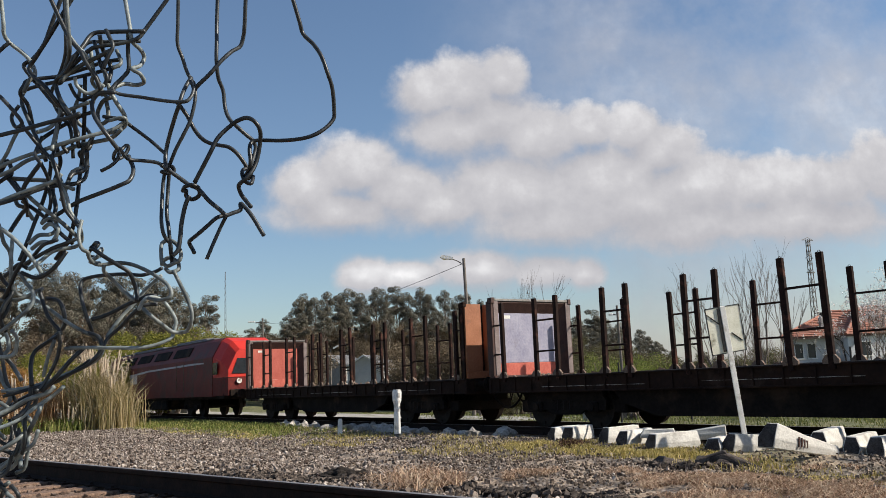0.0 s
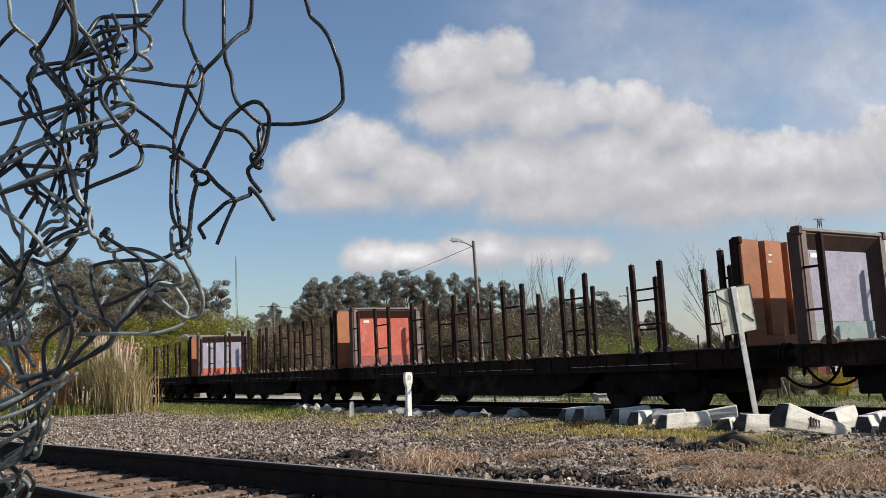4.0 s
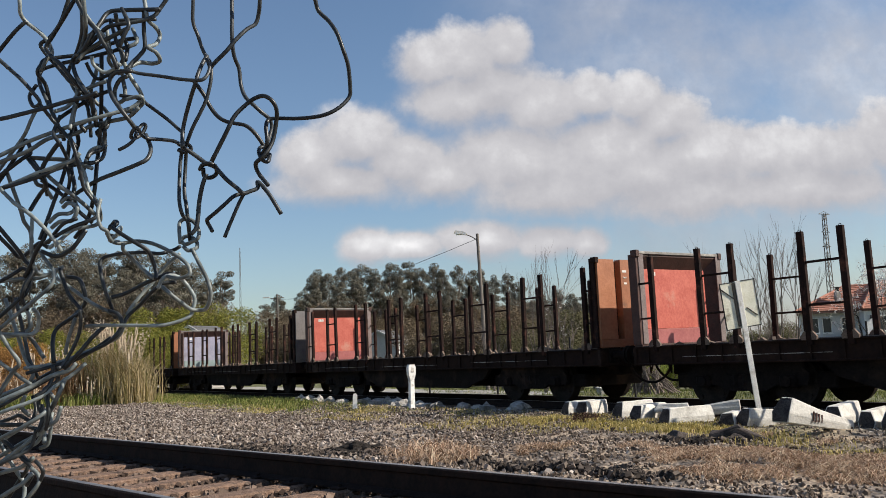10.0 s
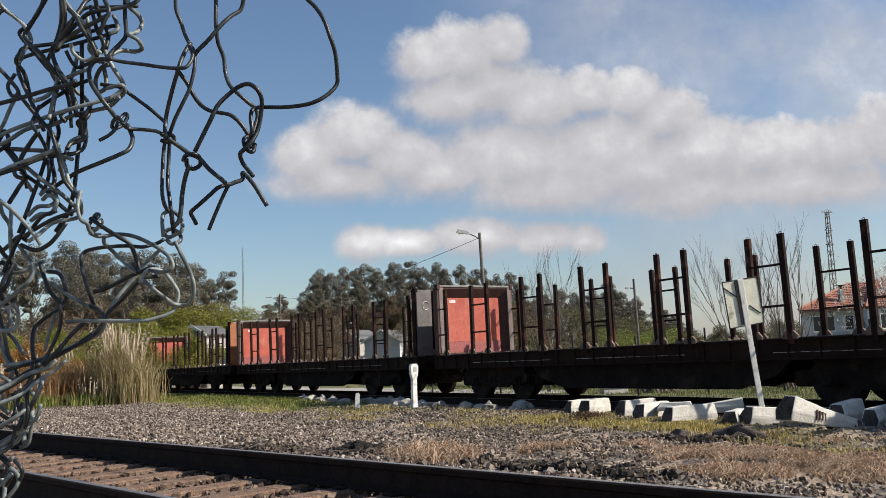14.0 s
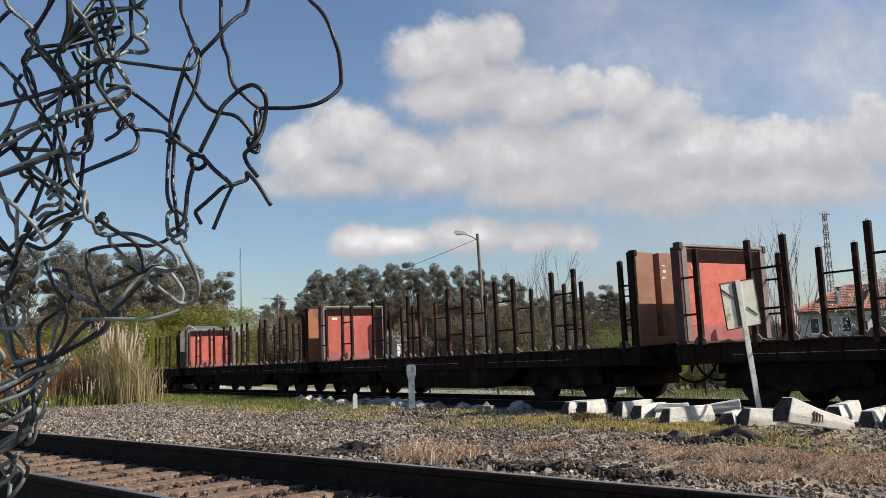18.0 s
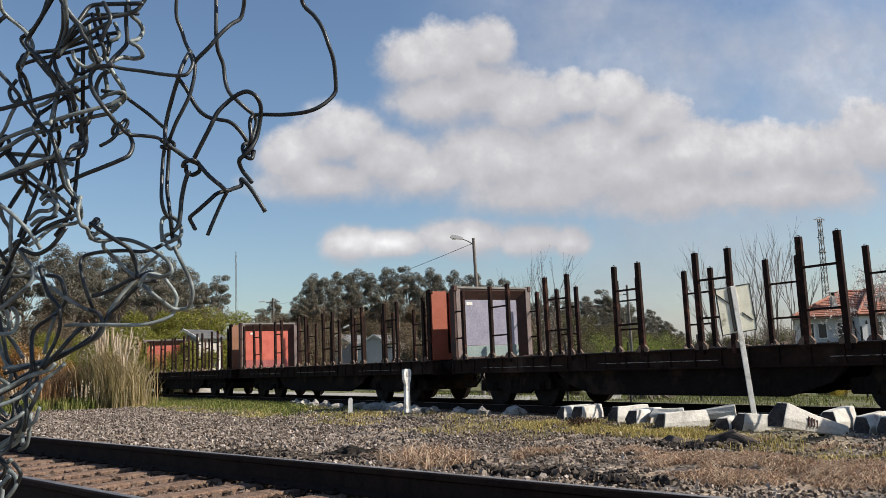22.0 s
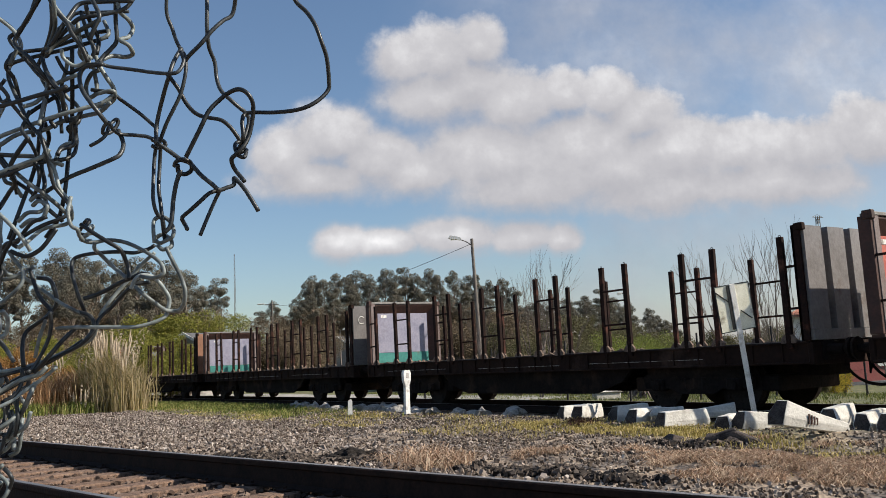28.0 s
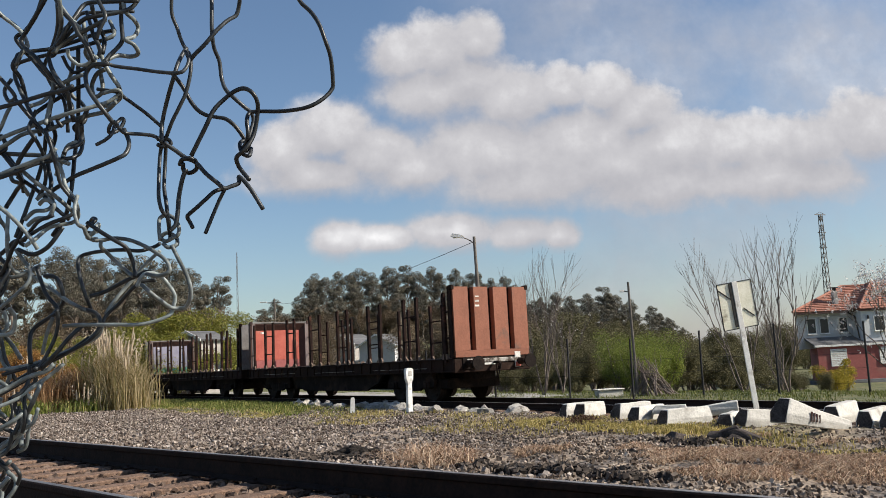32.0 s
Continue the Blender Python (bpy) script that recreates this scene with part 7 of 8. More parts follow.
plant(EUCA, [(-24.4, 146.5, 13.9), (-21, 143.8, 14), (-17.8, 142.6, 14.1), (-14.4, 145.0, 14.5), (-10.6, 143.7, 14.2), (-7, 142.5, 14.1), (-3.2, 145.0, 13.9), (0.6, 142.5, 13.3), (4.1, 146.2, 13.4), (7.8, 143.8, 12.5), (11.4, 146.6, 11.6)], 14.8, 1.0, 2)
plant(EUCA, [(-45.1, 93.2, 15.9), (-40, 88.2, 15.4), (-41.8, 98.3, 16), (-36.3, 91.0, 14.2), (-37.5, 100.8, 15.6), (-32.4, 93.3, 14.7), (-33.2, 103.3, 15.5), (-33, 110.9, 15.3), (-34.3, 123.7, 14.3), (-34.4, 133.4, 16.5), (-43.9, 86.0, 14.2), (-34.3, 78.9, 11.8), (-31.1, 81.5, 11.3), (-28.9, 86.5, 11.2)], 14.8, 1.1, 3)
plant(EUCA, [(17.2, 146.6, 11.3), (20.9, 151.3, 12.5), (22.3, 144.0, 11.2), (25.8, 148.9, 11.8), (28.1, 146.2, 12.6), (31.5, 151.4, 11.5), (32.6, 144.1, 10.1), (34.6, 141.9, 8.7), (35.8, 139.6, 7.3), (36.9, 137.4, 5.9), (38, 135.1, 4.6), (18.2, 139.2, 9.8), (24.7, 139.2, 9.9), (30.2, 139.4, 8.9), (13.5, 134.4, 9.2), (16, 132.0, 8.3), (19.3, 134.4, 8.9), (21.6, 132.0, 8.2), (25.1, 134.4, 8.7), (26.8, 132.0, 7.7), (30.3, 132.1, 7.2), (32.2, 131.0, 6.2), (34, 130.0, 4.9), (16.2, 146.7, 10.9), (23.1, 146.6, 10.7), (29, 146.5, 11), (-26.4, 136.6, 12.5), (-29, 139.5, 11.3), (33.1, 124.8, 5.9)], 14.8, 1.15, 4)
uproot(EUCA)


def shrub_kind(name, mat, seed, label, category, per=1100, leaf=0.020, stems=8):
    """A shrub two units tall of stems and leaf clumps."""
    rnd, rng = random.Random(seed), np.random.default_rng(seed)
    t = thing(name, pose(0, -600 - seed * 10, -300), label, category)
    cs, rs = [], []
    for i in range(stems):
        wood = Shape()
        a, reach = rnd.uniform(0, 6.28), rnd.uniform(0.2, 1.0)
        e = (reach * math.cos(a), reach * math.sin(a), rnd.uniform(0.9, 1.85))
        pts = limb(wood, (e[0] * 0.15, e[1] * 0.15, -0.1), e, 0.035, 0.01, rnd, 4, 5)
        part("stem", wood, M_TWIG, t)
        for p in (pts[-1], pts[-2], pts[-3]):
            cs.append((p.x + rnd.uniform(-0.15, 0.15), p.y + rnd.uniform(-0.15, 0.15), p.z))
            rs.append(rnd.uniform(0.22, 0.45))
    part("crown", leaf_cards(cs, rs, per, leaf, rng, "crown", mat, 1.0, 0.2), mat, t)
    return t


GREEN = [shrub_kind("green_shrub", M_HEDGE, 11, "bushy spring-green shrub on the bank", "shrub"), shrub_kind("green_shrub", M_HEDGE, 12, "bushy spring-green shrub on the bank", "shrub")]
plant(GREEN, [(-21.5, 59.1, 4.4), (-19.3, 52.6, 3.5), (-24.5, 72.2, 6.3), (-22.3, 74.7, 7), (-20.4, 77.3, 6.3), (-16, 50.0, 3.2), (-17.6, 59.0, 3.9), (-21.8, 50.1, 3.3), (-24.2, 54.7, 3.9), (-26.5, 49.8, 3.6), (-29, 57.2, 4.2)], 1.95, 1.2, 5)
WILLOW = [shrub_kind("willow_shrub", M_WILLOW, 13, "yellow-green willow shrub beyond the wire fence", "shrub", 520, 0.018, 16)]
plant(WILLOW, [(7.7, 37.6, 1.9), (8.7, 36.3, 1.8), (7.9, 35.2, 1.3), (9.6, 38.1, 1.6)], 1.95, 0.95, 6)
DULL = [shrub_kind("scrub_bush", M_DULL, 14, "dull brown-green scrub at the wood edge", "shrub"), shrub_kind("scrub_bush", M_DULL, 15, "dull brown-green scrub at the wood edge", "shrub")]
plant(DULL, [(-12.9, 87.5, 5.5), (-18.6, 90.0, 6.2), (-24, 131.9, 7.2), (-19.5, 129.4, 7.6), (-15, 131.9, 7), (-10.5, 128.2, 7.4), (-6, 131.9, 7.1), (-1.5, 129.4, 7.3), (3, 131.9, 6.9), (7.5, 129.4, 7), (11.5, 131.9, 6.4), (14.3, 134.6, 6.4), (-27, 149.3, 11.6), (-23.6, 150.8, 11.7), (-20.2, 152.3, 11.8), (-16.8, 149.3, 11.9), (-13.4, 150.8, 12), (-10, 152.3, 11.9), (-6.6, 149.3, 11.8), (-3.2, 150.8, 11.7), (0.2, 152.3, 11.6), (3.6, 149.3, 11.1), (7, 150.8, 10.5), (10.4, 152.3, 9.9), (13.8, 149.3, 9.3), (-50, 114.5, 12.5), (-45, 119.5, 13), (-41, 124.4, 13), (-37, 129.4, 12.5), (-40, 92.1, 10), (-36, 87.1, 8.8), (-33, 84.6, 8.2), (17, 154.3, 9.5), (22, 155.5, 9.3), (27, 155.5, 9), (32, 151.8, 8), (-30, 173.0, 13.2), (-25.8, 176.1, 13.3), (-21.6, 173.0, 13.4), (-17.4, 176.1, 13.5), (-13.2, 173.0, 13.6), (-9, 176.1, 13.5), (-4.8, 173.0, 13.4), (-0.6, 176.1, 13.3), (3.6, 173.0, 13.2), (7.8, 176.1, 13.1), (12, 173.0, 12.1), (16.2, 176.1, 11.1), (20.4, 173.0, 10.1), (-45, 76.9, 7.4), (-41, 74.7, 6.9), (-37, 76.9, 6.6), (-33.3, 74.5, 6), (-48, 89.6, 9.5), (-44, 104.5, 10.5), (-39, 109.5, 10.5), (-34, 117.0, 10), (-29, 104.5, 8), (4.4, 74.9, 4.8), (2, 77.5, 4.5), (-1.1, 80.0, 4.6), (-14.3, 82.6, 5.1)], 1.95, 1.3, 7)
OLIVE = [shrub_kind("olive_bush", M_OLIVE, 18, "olive-green bush at the field edge", "shrub"), shrub_kind("olive_bush", M_OLIVE, 19, "olive-green bush at the field edge", "shrub")]
plant(OLIVE, [(16.1, 52.6, 1.9), (16.3, 50.1, 1.6), (6.9, 45.3, 1.4), (5.6, 47.8, 1.4), (15.7, 42.8, 0.6), (5.4, 55.0, 3.3), (7.9, 62.3, 4), (14.4, 41.6, 0.7), (18.4, 45.4, 0), (16.5, 124.8, 6.8), (20.3, 127.3, 6.7), (23.2, 124.9, 6), (27.5, 129.9, 5.6), (29.2, 122.6, 4.8), (30.1, 112.7, 3.2), (28.8, 100.2, 3.2), (31.9, 105.4, 2.5), (31.6, 97.8, 2.7), (36.1, 105.4, 2.3), (34.6, 95.2, 2.4), (39.3, 102.9, 2), (37.3, 92.8, 2.1), (42.3, 100.4, 1.5), (44.9, 115.1, 3.5), (49.3, 120.1, 3.8), (49.1, 115.1, 3.4), (41.7, 112.7, 2.8), (22.2, 105.1, 3.7), (18.7, 105.1, 4.4), (14.9, 107.5, 5), (2.6, 38.0, 0.9), (3.9, 39.2, 1.3), (5.2, 37.3, 0.7), (6.2, 40.4, 1.2), (10.8, 41.1, 1), (12.2, 42.9, 1.2), (13.6, 38.6, 0.2), (11.6, 35.5, -0.1), (3, 33.8, 0.1), (5, 32.8, -0.2), (15, 36.1, -0.2), (12.8, 33.6, -0.3), (17.2, 38.6, -0.3), (9.9, 45.4, 1.5), (8.4, 48.5, 1.8), (12.5, 51.0, 1.9), (19, 54.7, 1.3), (10.5, 58.5, 2.6), (14.5, 62.2, 2.6)], 1.95, 1.3, 10)
GOLD = [shrub_kind("yellow_bush", M_YELLOW, 16, "low bush in yellow flower by the house", "shrub", 300, 0.03)]
plant(GOLD, [(20.6, 45.4, 0.15), (21.6, 46.3, 0.1), (19.7, 43.4, -0.35)], 1.95, 1.25, 8)
RUST = [shrub_kind("russet_bush", M_RUST, 17, "russet-orange dry bush behind the pampas grass", "shrub")]
plant(RUST, [(-18.9, 38.6, 2.4), (-20.6, 39.8, 2.7), (-16.9, 39.6, 1.9), (-22.4, 41.1, 2.5)], 1.95, 1.2, 9)
uproot(OLIVE + RUST + GREEN + WILLOW + DULL + GOLD)


def bare_tree(name, x, y, top, spread, seed, label, petals=0, stems=4, low=0.0):
    """A leafless tree, forking to fine twigs; some carry blossom."""
    rnd, rng = random.Random(seed), np.random.default_rng(seed)
    z0 = ground_z(x, y)
    H = top - z0
    wood, tips = Shape(), []

    def grow(p, d, length, r, level):
        q = p + d * length
        limb(wood, p, q, r, r * 0.62, rnd, 3, 6 if level < 2 else 4)
        if level == 4 or r < 0.0028:
            tips.append(q)
            return
        tips.append(q)
        for i in range(rnd.choice((2, 3, 3))):
            nd = (d + Vector((rnd.gauss(0, 0.30), rnd.gauss(0, 0.30), rnd.uniform(0.1, 0.5))) * spread).normalized()
            grow(p + d * length * rnd.uniform(0.55, 1.0), nd, length * rnd.uniform(0.58, 0.86), r * 0.6, level + 1)

    for i in range(stems):
        a = rnd.uniform(0, 6.28)
        d = Vector((math.cos(a) * 0.30 * spread, math.sin(a) * 0.30 * spread, 1)).normalized()
        grow(Vector((0, 0, -0.1)), d, H * rnd.uniform(0.26, 0.36), 0.014 + H * 0.0026, 0)
    t = thing(name, pose(x, y, z0), label, "tree")
    hi = max(p.z for p in tips)
    t.scale = (1, 1, H / hi)
    part("trunk", wood, M_TWIG, t, "leafless forked stems and twigs")
    if petals:
        pts = [p for p in tips if p.z > H * low]
        cs = [pts[rnd.randrange(len(pts))] + Vector((rnd.gauss(0, 0.12), rnd.gauss(0, 0.12), rnd.gauss(0, 0.12))) for _ in range(petals)]
        part("blossom", leaf_cards(cs, [0.08] * len(cs), 6, 0.027, rng, "blossom", M_PETAL, 1.0, 0.1), M_PETAL, t, "sparse white blossom")


bare_tree("bare_tree", 3.5, 30.49, 5.3, 1.0, 21, "slender leafless tree with upright twigs", 0, 4)
bare_tree("bare_tree", 11.1, 27.75, 5.5, 0.95, 22, "tall leafless tree with upright branches", 0, 3)
bare_tree("bare_tree", 10.15, 29.24, 5.2, 1.1, 23, "spreading leafless tree behind the wire fence", 0, 3)
bare_tree("bare_tree", 12.0, 30.49, 3.2, 1.2, 27, "low leafless thicket tree", 0, 6)
bare_tree("blossom_tree", 13.15, 25.13, 4.0, 1.15, 24, "fruit tree in white blossom", 800, 6, 0.2)
bare_tree("bare_tree", 4.6, 33.60, 4.0, 1.0, 25, "thin leafless sapling in the field", 30, 4)
bare_tree("bare_tree", 1.9, 34.22, 3.6, 1.0, 26, "thin leafless sapling in the field", 0, 4)


def brush_pile():
    rnd = random.Random(31)
    z = ground_z(6.5, 26.9)
    t = thing("brush_pile", pose(6.5, 26.9, z), "heap of cut grey branches in the field", "brush pile")
    for i in range(70):
        a, r = rnd.uniform(0, 6.28), rnd.uniform(0.2, 0.85)
        p = Vector((r * math.cos(a), r * math.sin(a), 0.02))
        q = Vector((rnd.gauss(-0.15, 0.22), rnd.gauss(0, 0.2), rnd.uniform(0.6, 1.25)))
        s = Shape()
        limb(s, p, q, 0.022, 0.009, rnd, 3, 5)
        part("branch", s, M_TWIG, t)
    tb = thing("concrete_trough", pose(5.3, 27.9, ground_z(5.3, 27.9), 0, 0, 10), "low pale concrete trough in the grass", "trough")
    part("body", Shape().box(-0.42, 0.42, -0.2, 0.2, -0.05, 0.20, 0.02), M_CONCRETE, tb)
    part("rim", Shape().box(-0.46, 0.46, -0.24, 0.24, 0.20, 0.25, 0.015), M_CONCRETE, tb)


brush_pile()


# ---- grass ----
M_GRASS_GREEN = island_material("green_grass", [(0.0, (0.085, 0.11, 0.025)), (0.6, (0.17, 0.20, 0.05)), (1.0, (0.36, 0.32, 0.13))], 0.8, 0.3, 1.5)
M_GRASS_FIELD = island_material("rough_field_grass", [(0.0, (0.07, 0.09, 0.025)), (0.6, (0.14, 0.16, 0.045)), (1.0, (0.25, 0.23, 0.09))], 0.85, 0.2, 1.0)
M_GRASS_YELLOW = island_material("yellowing_grass", [(0.0, (0.18, 0.155, 0.04)), (0.5, (0.38, 0.31, 0.10)), (1.0, (0.56, 0.45, 0.22))], 0.85, 0.3, 2)
M_GRASS_DRY = island_material("dry_grass", [(0.0, (0.19, 0.112, 0.07)), (0.5, (0.35, 0.235, 0.16)), (1.0, (0.55, 0.44, 0.32))], 0.9, 0.25, 3)
M_GRASS_BROWN = island_material("dead_brown_weed", [(0.0, (0.05, 0.028, 0.02)), (1.0, (0.17, 0.10, 0.065))], 0.9, 0.1, 3)
M_REED = island_material("pampas_blades", [(0.0, (0.15, 0.14, 0.05)), (0.5, (0.37, 0.295, 0.15)), (1.0, (0.60, 0.49, 0.32))], 0.85, 0.5, 2)
M_REED_RED = island_material("reddish_dry_blades", [(0.0, (0.20, 0.11, 0.055)), (0.5, (0.38, 0.23, 0.12)), (1.0, (0.58, 0.41, 0.25))], 0.85, 0.5, 2)
M_PLUME = island_material("pampas_plumes", [(0.0, (0.46, 0.37, 0.26)), (1.0, (0.70, 0.60, 0.47))], 0.9, 0.45, 4)


def blades(name, roots, height, width, droop, mat, seed, label, category="grass"):
    """Bent blades of three triangles at the given roots."""
    rng = np.random.default_rng(seed)
    p = np.asarray(roots, float)
    n = len(p)
    a = rng.uniform(0, 2 * np.pi, n)
    out = np.stack([np.cos(a), np.sin(a), np.zeros(n)], 1)
    h = height * rng.uniform(0.45, 1.25, n)[:, None]
    lean = droop * rng.uniform(0.2, 1.0, n)[:, None] * h
    side = np.stack([-np.sin(a + 0.6), np.cos(a + 0.6), np.zeros(n)], 1) * width * rng.uniform(0.6, 1.3, n)[:, None]
    up = np.array([0, 0, 1.0])
    mid = p + out * lean * 0.35 + up * h * 0.62
    tip = p + out * lean + up * h * max(0.2, 1 - 0.25 * droop)
    v = np.stack([p - side, p + side, mid - side * 0.8, mid + side * 0.8, tip], 1).reshape(-1, 3)
    k = np.arange(n)[:, None] * 5
    f = np.concatenate([k + np.array([[0, 1, 3]]), k + np.array([[0, 3, 2]]), k + np.array([[2, 3, 4]])], 0)
    return tagged(new(name, raw_mesh(name, v, f, mat)), label, category, kind="stuff")


def roots_in(n, seed, place, keep):
    """Random spots that pass a test, on the ground."""
    rng = random.Random(seed)
    out = []
    while len(out) < n:
        x, y = place(rng)
        if keep(x, y, rng):
            out.append((x, y * DEEP, ground_z(x, y * DEEP) - 0.01))
    return out


def along(rng, s0, s1, d0, d1):
    p = U * rng.uniform(s0, s1) + N * rng.uniform(d0, d1)
    return p.x, p.y


blades("green_grass", roots_in(6500, 1, lambda r: along(r, 14, 40, 8.6, 11.1), lambda x, y, r: r.random() < 0.15 + smooth(0.0, -5.5, x) and noise.noise(Vector((x * 0.8, y * 0.8, 2))) > 0.0),
       0.13, 0.008, 0.8, M_GRASS_GREEN, 1, "fresh green grass on the bank beside the track")
blades("yellow_grass", roots_in(17000, 2, lambda r: along(r, 3.5, 34, 7.4, 10.6), lambda x, y, r: noise.noise(Vector((x * 0.7, y * 0.7, 9))) > 0.35 * r.random() - 0.10),
       0.11, 0.006, 0.9, M_GRASS_YELLOW, 2, "short yellowing grass between the tracks")
blades("bank_grass", roots_in(10000, 8, lambda r: along(r, 13, 42, 7.6, 10.8), lambda x, y, r: r.random() < smooth(-2.0, -6.0, x) and noise.noise(Vector((x * 0.6, y * 0.6, 13))) > -0.3), 0.12, 0.008, 0.9, M_GRASS_GREEN, 8, "fresh green grass on the bank before the rails")
blades("heap_grass", roots_in(7000, 3, lambda r: (r.uniform(1.2, 3.8), r.uniform(8.4, 12.4)), lambda x, y, r: abs(x * N.x + y * N.y - 8.65) < 0.75 * r.random() ** 0.6 and noise.noise(Vector((x * 1.3, y * 1.3, 4))) > -0.15),
       0.10, 0.006, 0.9, M_GRASS_YELLOW, 3, "yellow grass in front of the concrete blocks")
blades("sparse_grass", roots_in(1600, 9, lambda r: (r.gauss(3.8, 0.45), r.gauss(6.95, 0.45)), lambda x, y, r: noise.noise(Vector((x * 1.6, y * 1.6, 14))) > -0.1), 0.07, 0.005, 0.9, M_GRASS_YELLOW, 9, "sparse yellow-green grass on the gravel")
blades("dry_tuft", roots_in(1100, 4, lambda r: (r.gauss(-0.15, 0.19), r.gauss(7.35, 0.30)), lambda x, y, r: True), 0.24, 0.006, 2.6, M_GRASS_DRY, 4, "bleached dry grass tuft by the rail", "dry grass")
blades("earth_clump", roots_in(700, 10, lambda r: (r.gauss(2.3, 0.13), r.gauss(11.6, 0.13)), lambda x, y, r: True), 0.13, 0.008, 1.2, M_GRASS_BROWN, 10, "dark brown clump of dead weed", "dry grass")


def matted(x, y, r):
    """Flattened dry grass: one long drift by the rail and scattered smaller mats."""
    if x * N2.x + y * N2.y < 4.3:
        return False
    drift = ((x - 2.9) * 0.6 + (y - 5.95) * -0.25) ** 2 / 0.75 + ((x - 2.9) * 0.45 + (y - 5.95) * 0.9) ** 2 / 1.1
    k = noise.noise(Vector((x * 1.1, y * 1.1, 6))) + 0.5 * noise.noise(Vector((x * 3.1, y * 3.1, 16)))
    return k > -0.30 + 0.55 * drift + 0.2 * r.random() or k > 0.52


blades("dry_grass", roots_in(21000, 5, lambda r: (r.uniform(0.6, 5.2), r.uniform(4.3, 9.5)), matted), 0.085, 0.0045, 3.2, M_GRASS_DRY, 5, "matted reddish dry grass on the gravel", "dry grass")
blades("field_grass", roots_in(34000, 6, lambda r: (r.uniform(-6, 26), r.uniform(14, 42)), lambda x, y, r: x * N.x + y * N.y > (15.9 if x > -1 else 19.6) and r.random() < 14 / (y - 4) and noise.noise(Vector((x * 0.35, y * 0.35, 31))) > -0.25), 0.13, 0.008, 0.8, M_GRASS_FIELD, 6, "rough green grass of the field beyond the rails")
blades("bank_weeds", roots_in(9000, 7, lambda r: (r.uniform(-20, -4), r.uniform(17, 33)), lambda x, y, r: 8.3 < x * N.x + y * N.y < 11.3), 0.20, 0.010, 0.8, M_GRASS_GREEN, 7, "green weeds on the bank")


def pampas(x, y, h, n, seed, label, tint):
    rnd = random.Random(seed)
    z = ground_z(x, y)
    t = thing("pampas_clump", pose(x, y, z), label, "pampas grass", "pampas clumps")
    rng = np.random.default_rng(seed)
    roots = np.stack([rng.normal(0, 0.42, n), rng.normal(0, 0.42, n), np.full(n, -0.02)], 1)
    b = blades("leaf_tuft", roots, h * 0.80, 0.015, 0.55, tint, seed, "")
    b.parent = t
    del b["category"], b["kind"]
    cs = []
    for i in range(int(n / 38) if n > 1400 else 6):
        a, r = rnd.uniform(0, 6.28), rnd.uniform(0.1, 0.6)
        e = Vector((r * math.cos(a) * 1.4, r * math.sin(a) * 1.4, h * rnd.uniform(0.8, 1.08)))
        stalk = Shape().tube([(e.x * 0.4, e.y * 0.4, 0), (e.x * 0.65, e.y * 0.65, e.z * 0.55), tuple(e)], 0.008, 4)
        part("stalk", stalk, M_REED, t)
        tilt = Vector((e.x * 0.12, e.y * 0.12, 0.55 * rnd.uniform(0.8, 1.2)))
        plume = Shape().tube([e - tilt * 0.55 + tilt * j / 7 for j in range(8)], lambda t: 0.006 + 0.028 * math.sin(math.pi * min(1, t * 0.92 + 0.08)) ** 0.8, 6)
        part("plume", plume, M_PLUME, t, "pale feathery plume")
        cs += [e + (Vector((e.x * 0.16, e.y * 0.16, 0.05)) * k) - Vector((0, 0, 0.40)) + Vector((0, 0, 0.095 * k)) for k in range(6)]
    tagged(part("plume_fluff", leaf_cards(cs, [0.06] * len(cs), 8, 0.03, rng, "plume_fluff", M_PLUME, 1.6, 0.0), M_PLUME, t), kind="stuff")


pampas(-13.2, 34.3, 2.9, 1700, 41, "tall straw-coloured pampas grass with pale plumes", M_REED)
pampas(-12.4, 33.8, 2.1, 1200, 42, "arching straw-coloured pampas grass", M_REED)
pampas(-14.8, 34.7, 2.2, 1300, 43, "reddish dry pampas grass by the track", M_REED_RED)
pampas(-16.1, 33.8, 1.9, 1100, 44, "reddish dry pampas grass by the track", M_REED_RED)
pampas(-18.1, 34.3, 1.7, 1000, 45, "reddish dry pampas grass by the track", M_REED_RED)
pampas(-14.0, 33.3, 0.75, 900, 46, "low green pampas grass", M_GRASS_GREEN)
pampas(-15.8, 32.6, 0.75, 900, 47, "low green pampas grass", M_GRASS_GREEN)

# ---- ballast ----
M_BALLAST = island_material("ballast_stone", [(0.0, (0.055, 0.038, 0.029)), (0.45, (0.160, 0.130, 0.108)), (0.88, (0.27, 0.225, 0.19)), (1.0, (0.44, 0.385, 0.34))], 0.9, 0.0, 25)


M_BALLAST_BROWN = island_material("rusty_ballast_stone", [(0.0, (0.03, 0.02, 0.015)), (0.5, (0.085, 0.058, 0.044)), (1.0, (0.19, 0.14, 0.11))], 0.9, 0.0, 25)


M_BALLAST_DUSTY = island_material("dusty_ballast_stone", [(0.0, (0.062, 0.047, 0.037)), (0.45, (0.155, 0.121, 0.094)), (0.88, (0.27, 0.218, 0.175)), (1.0, (0.44, 0.385, 0.33))], 0.9, 0.0, 25)


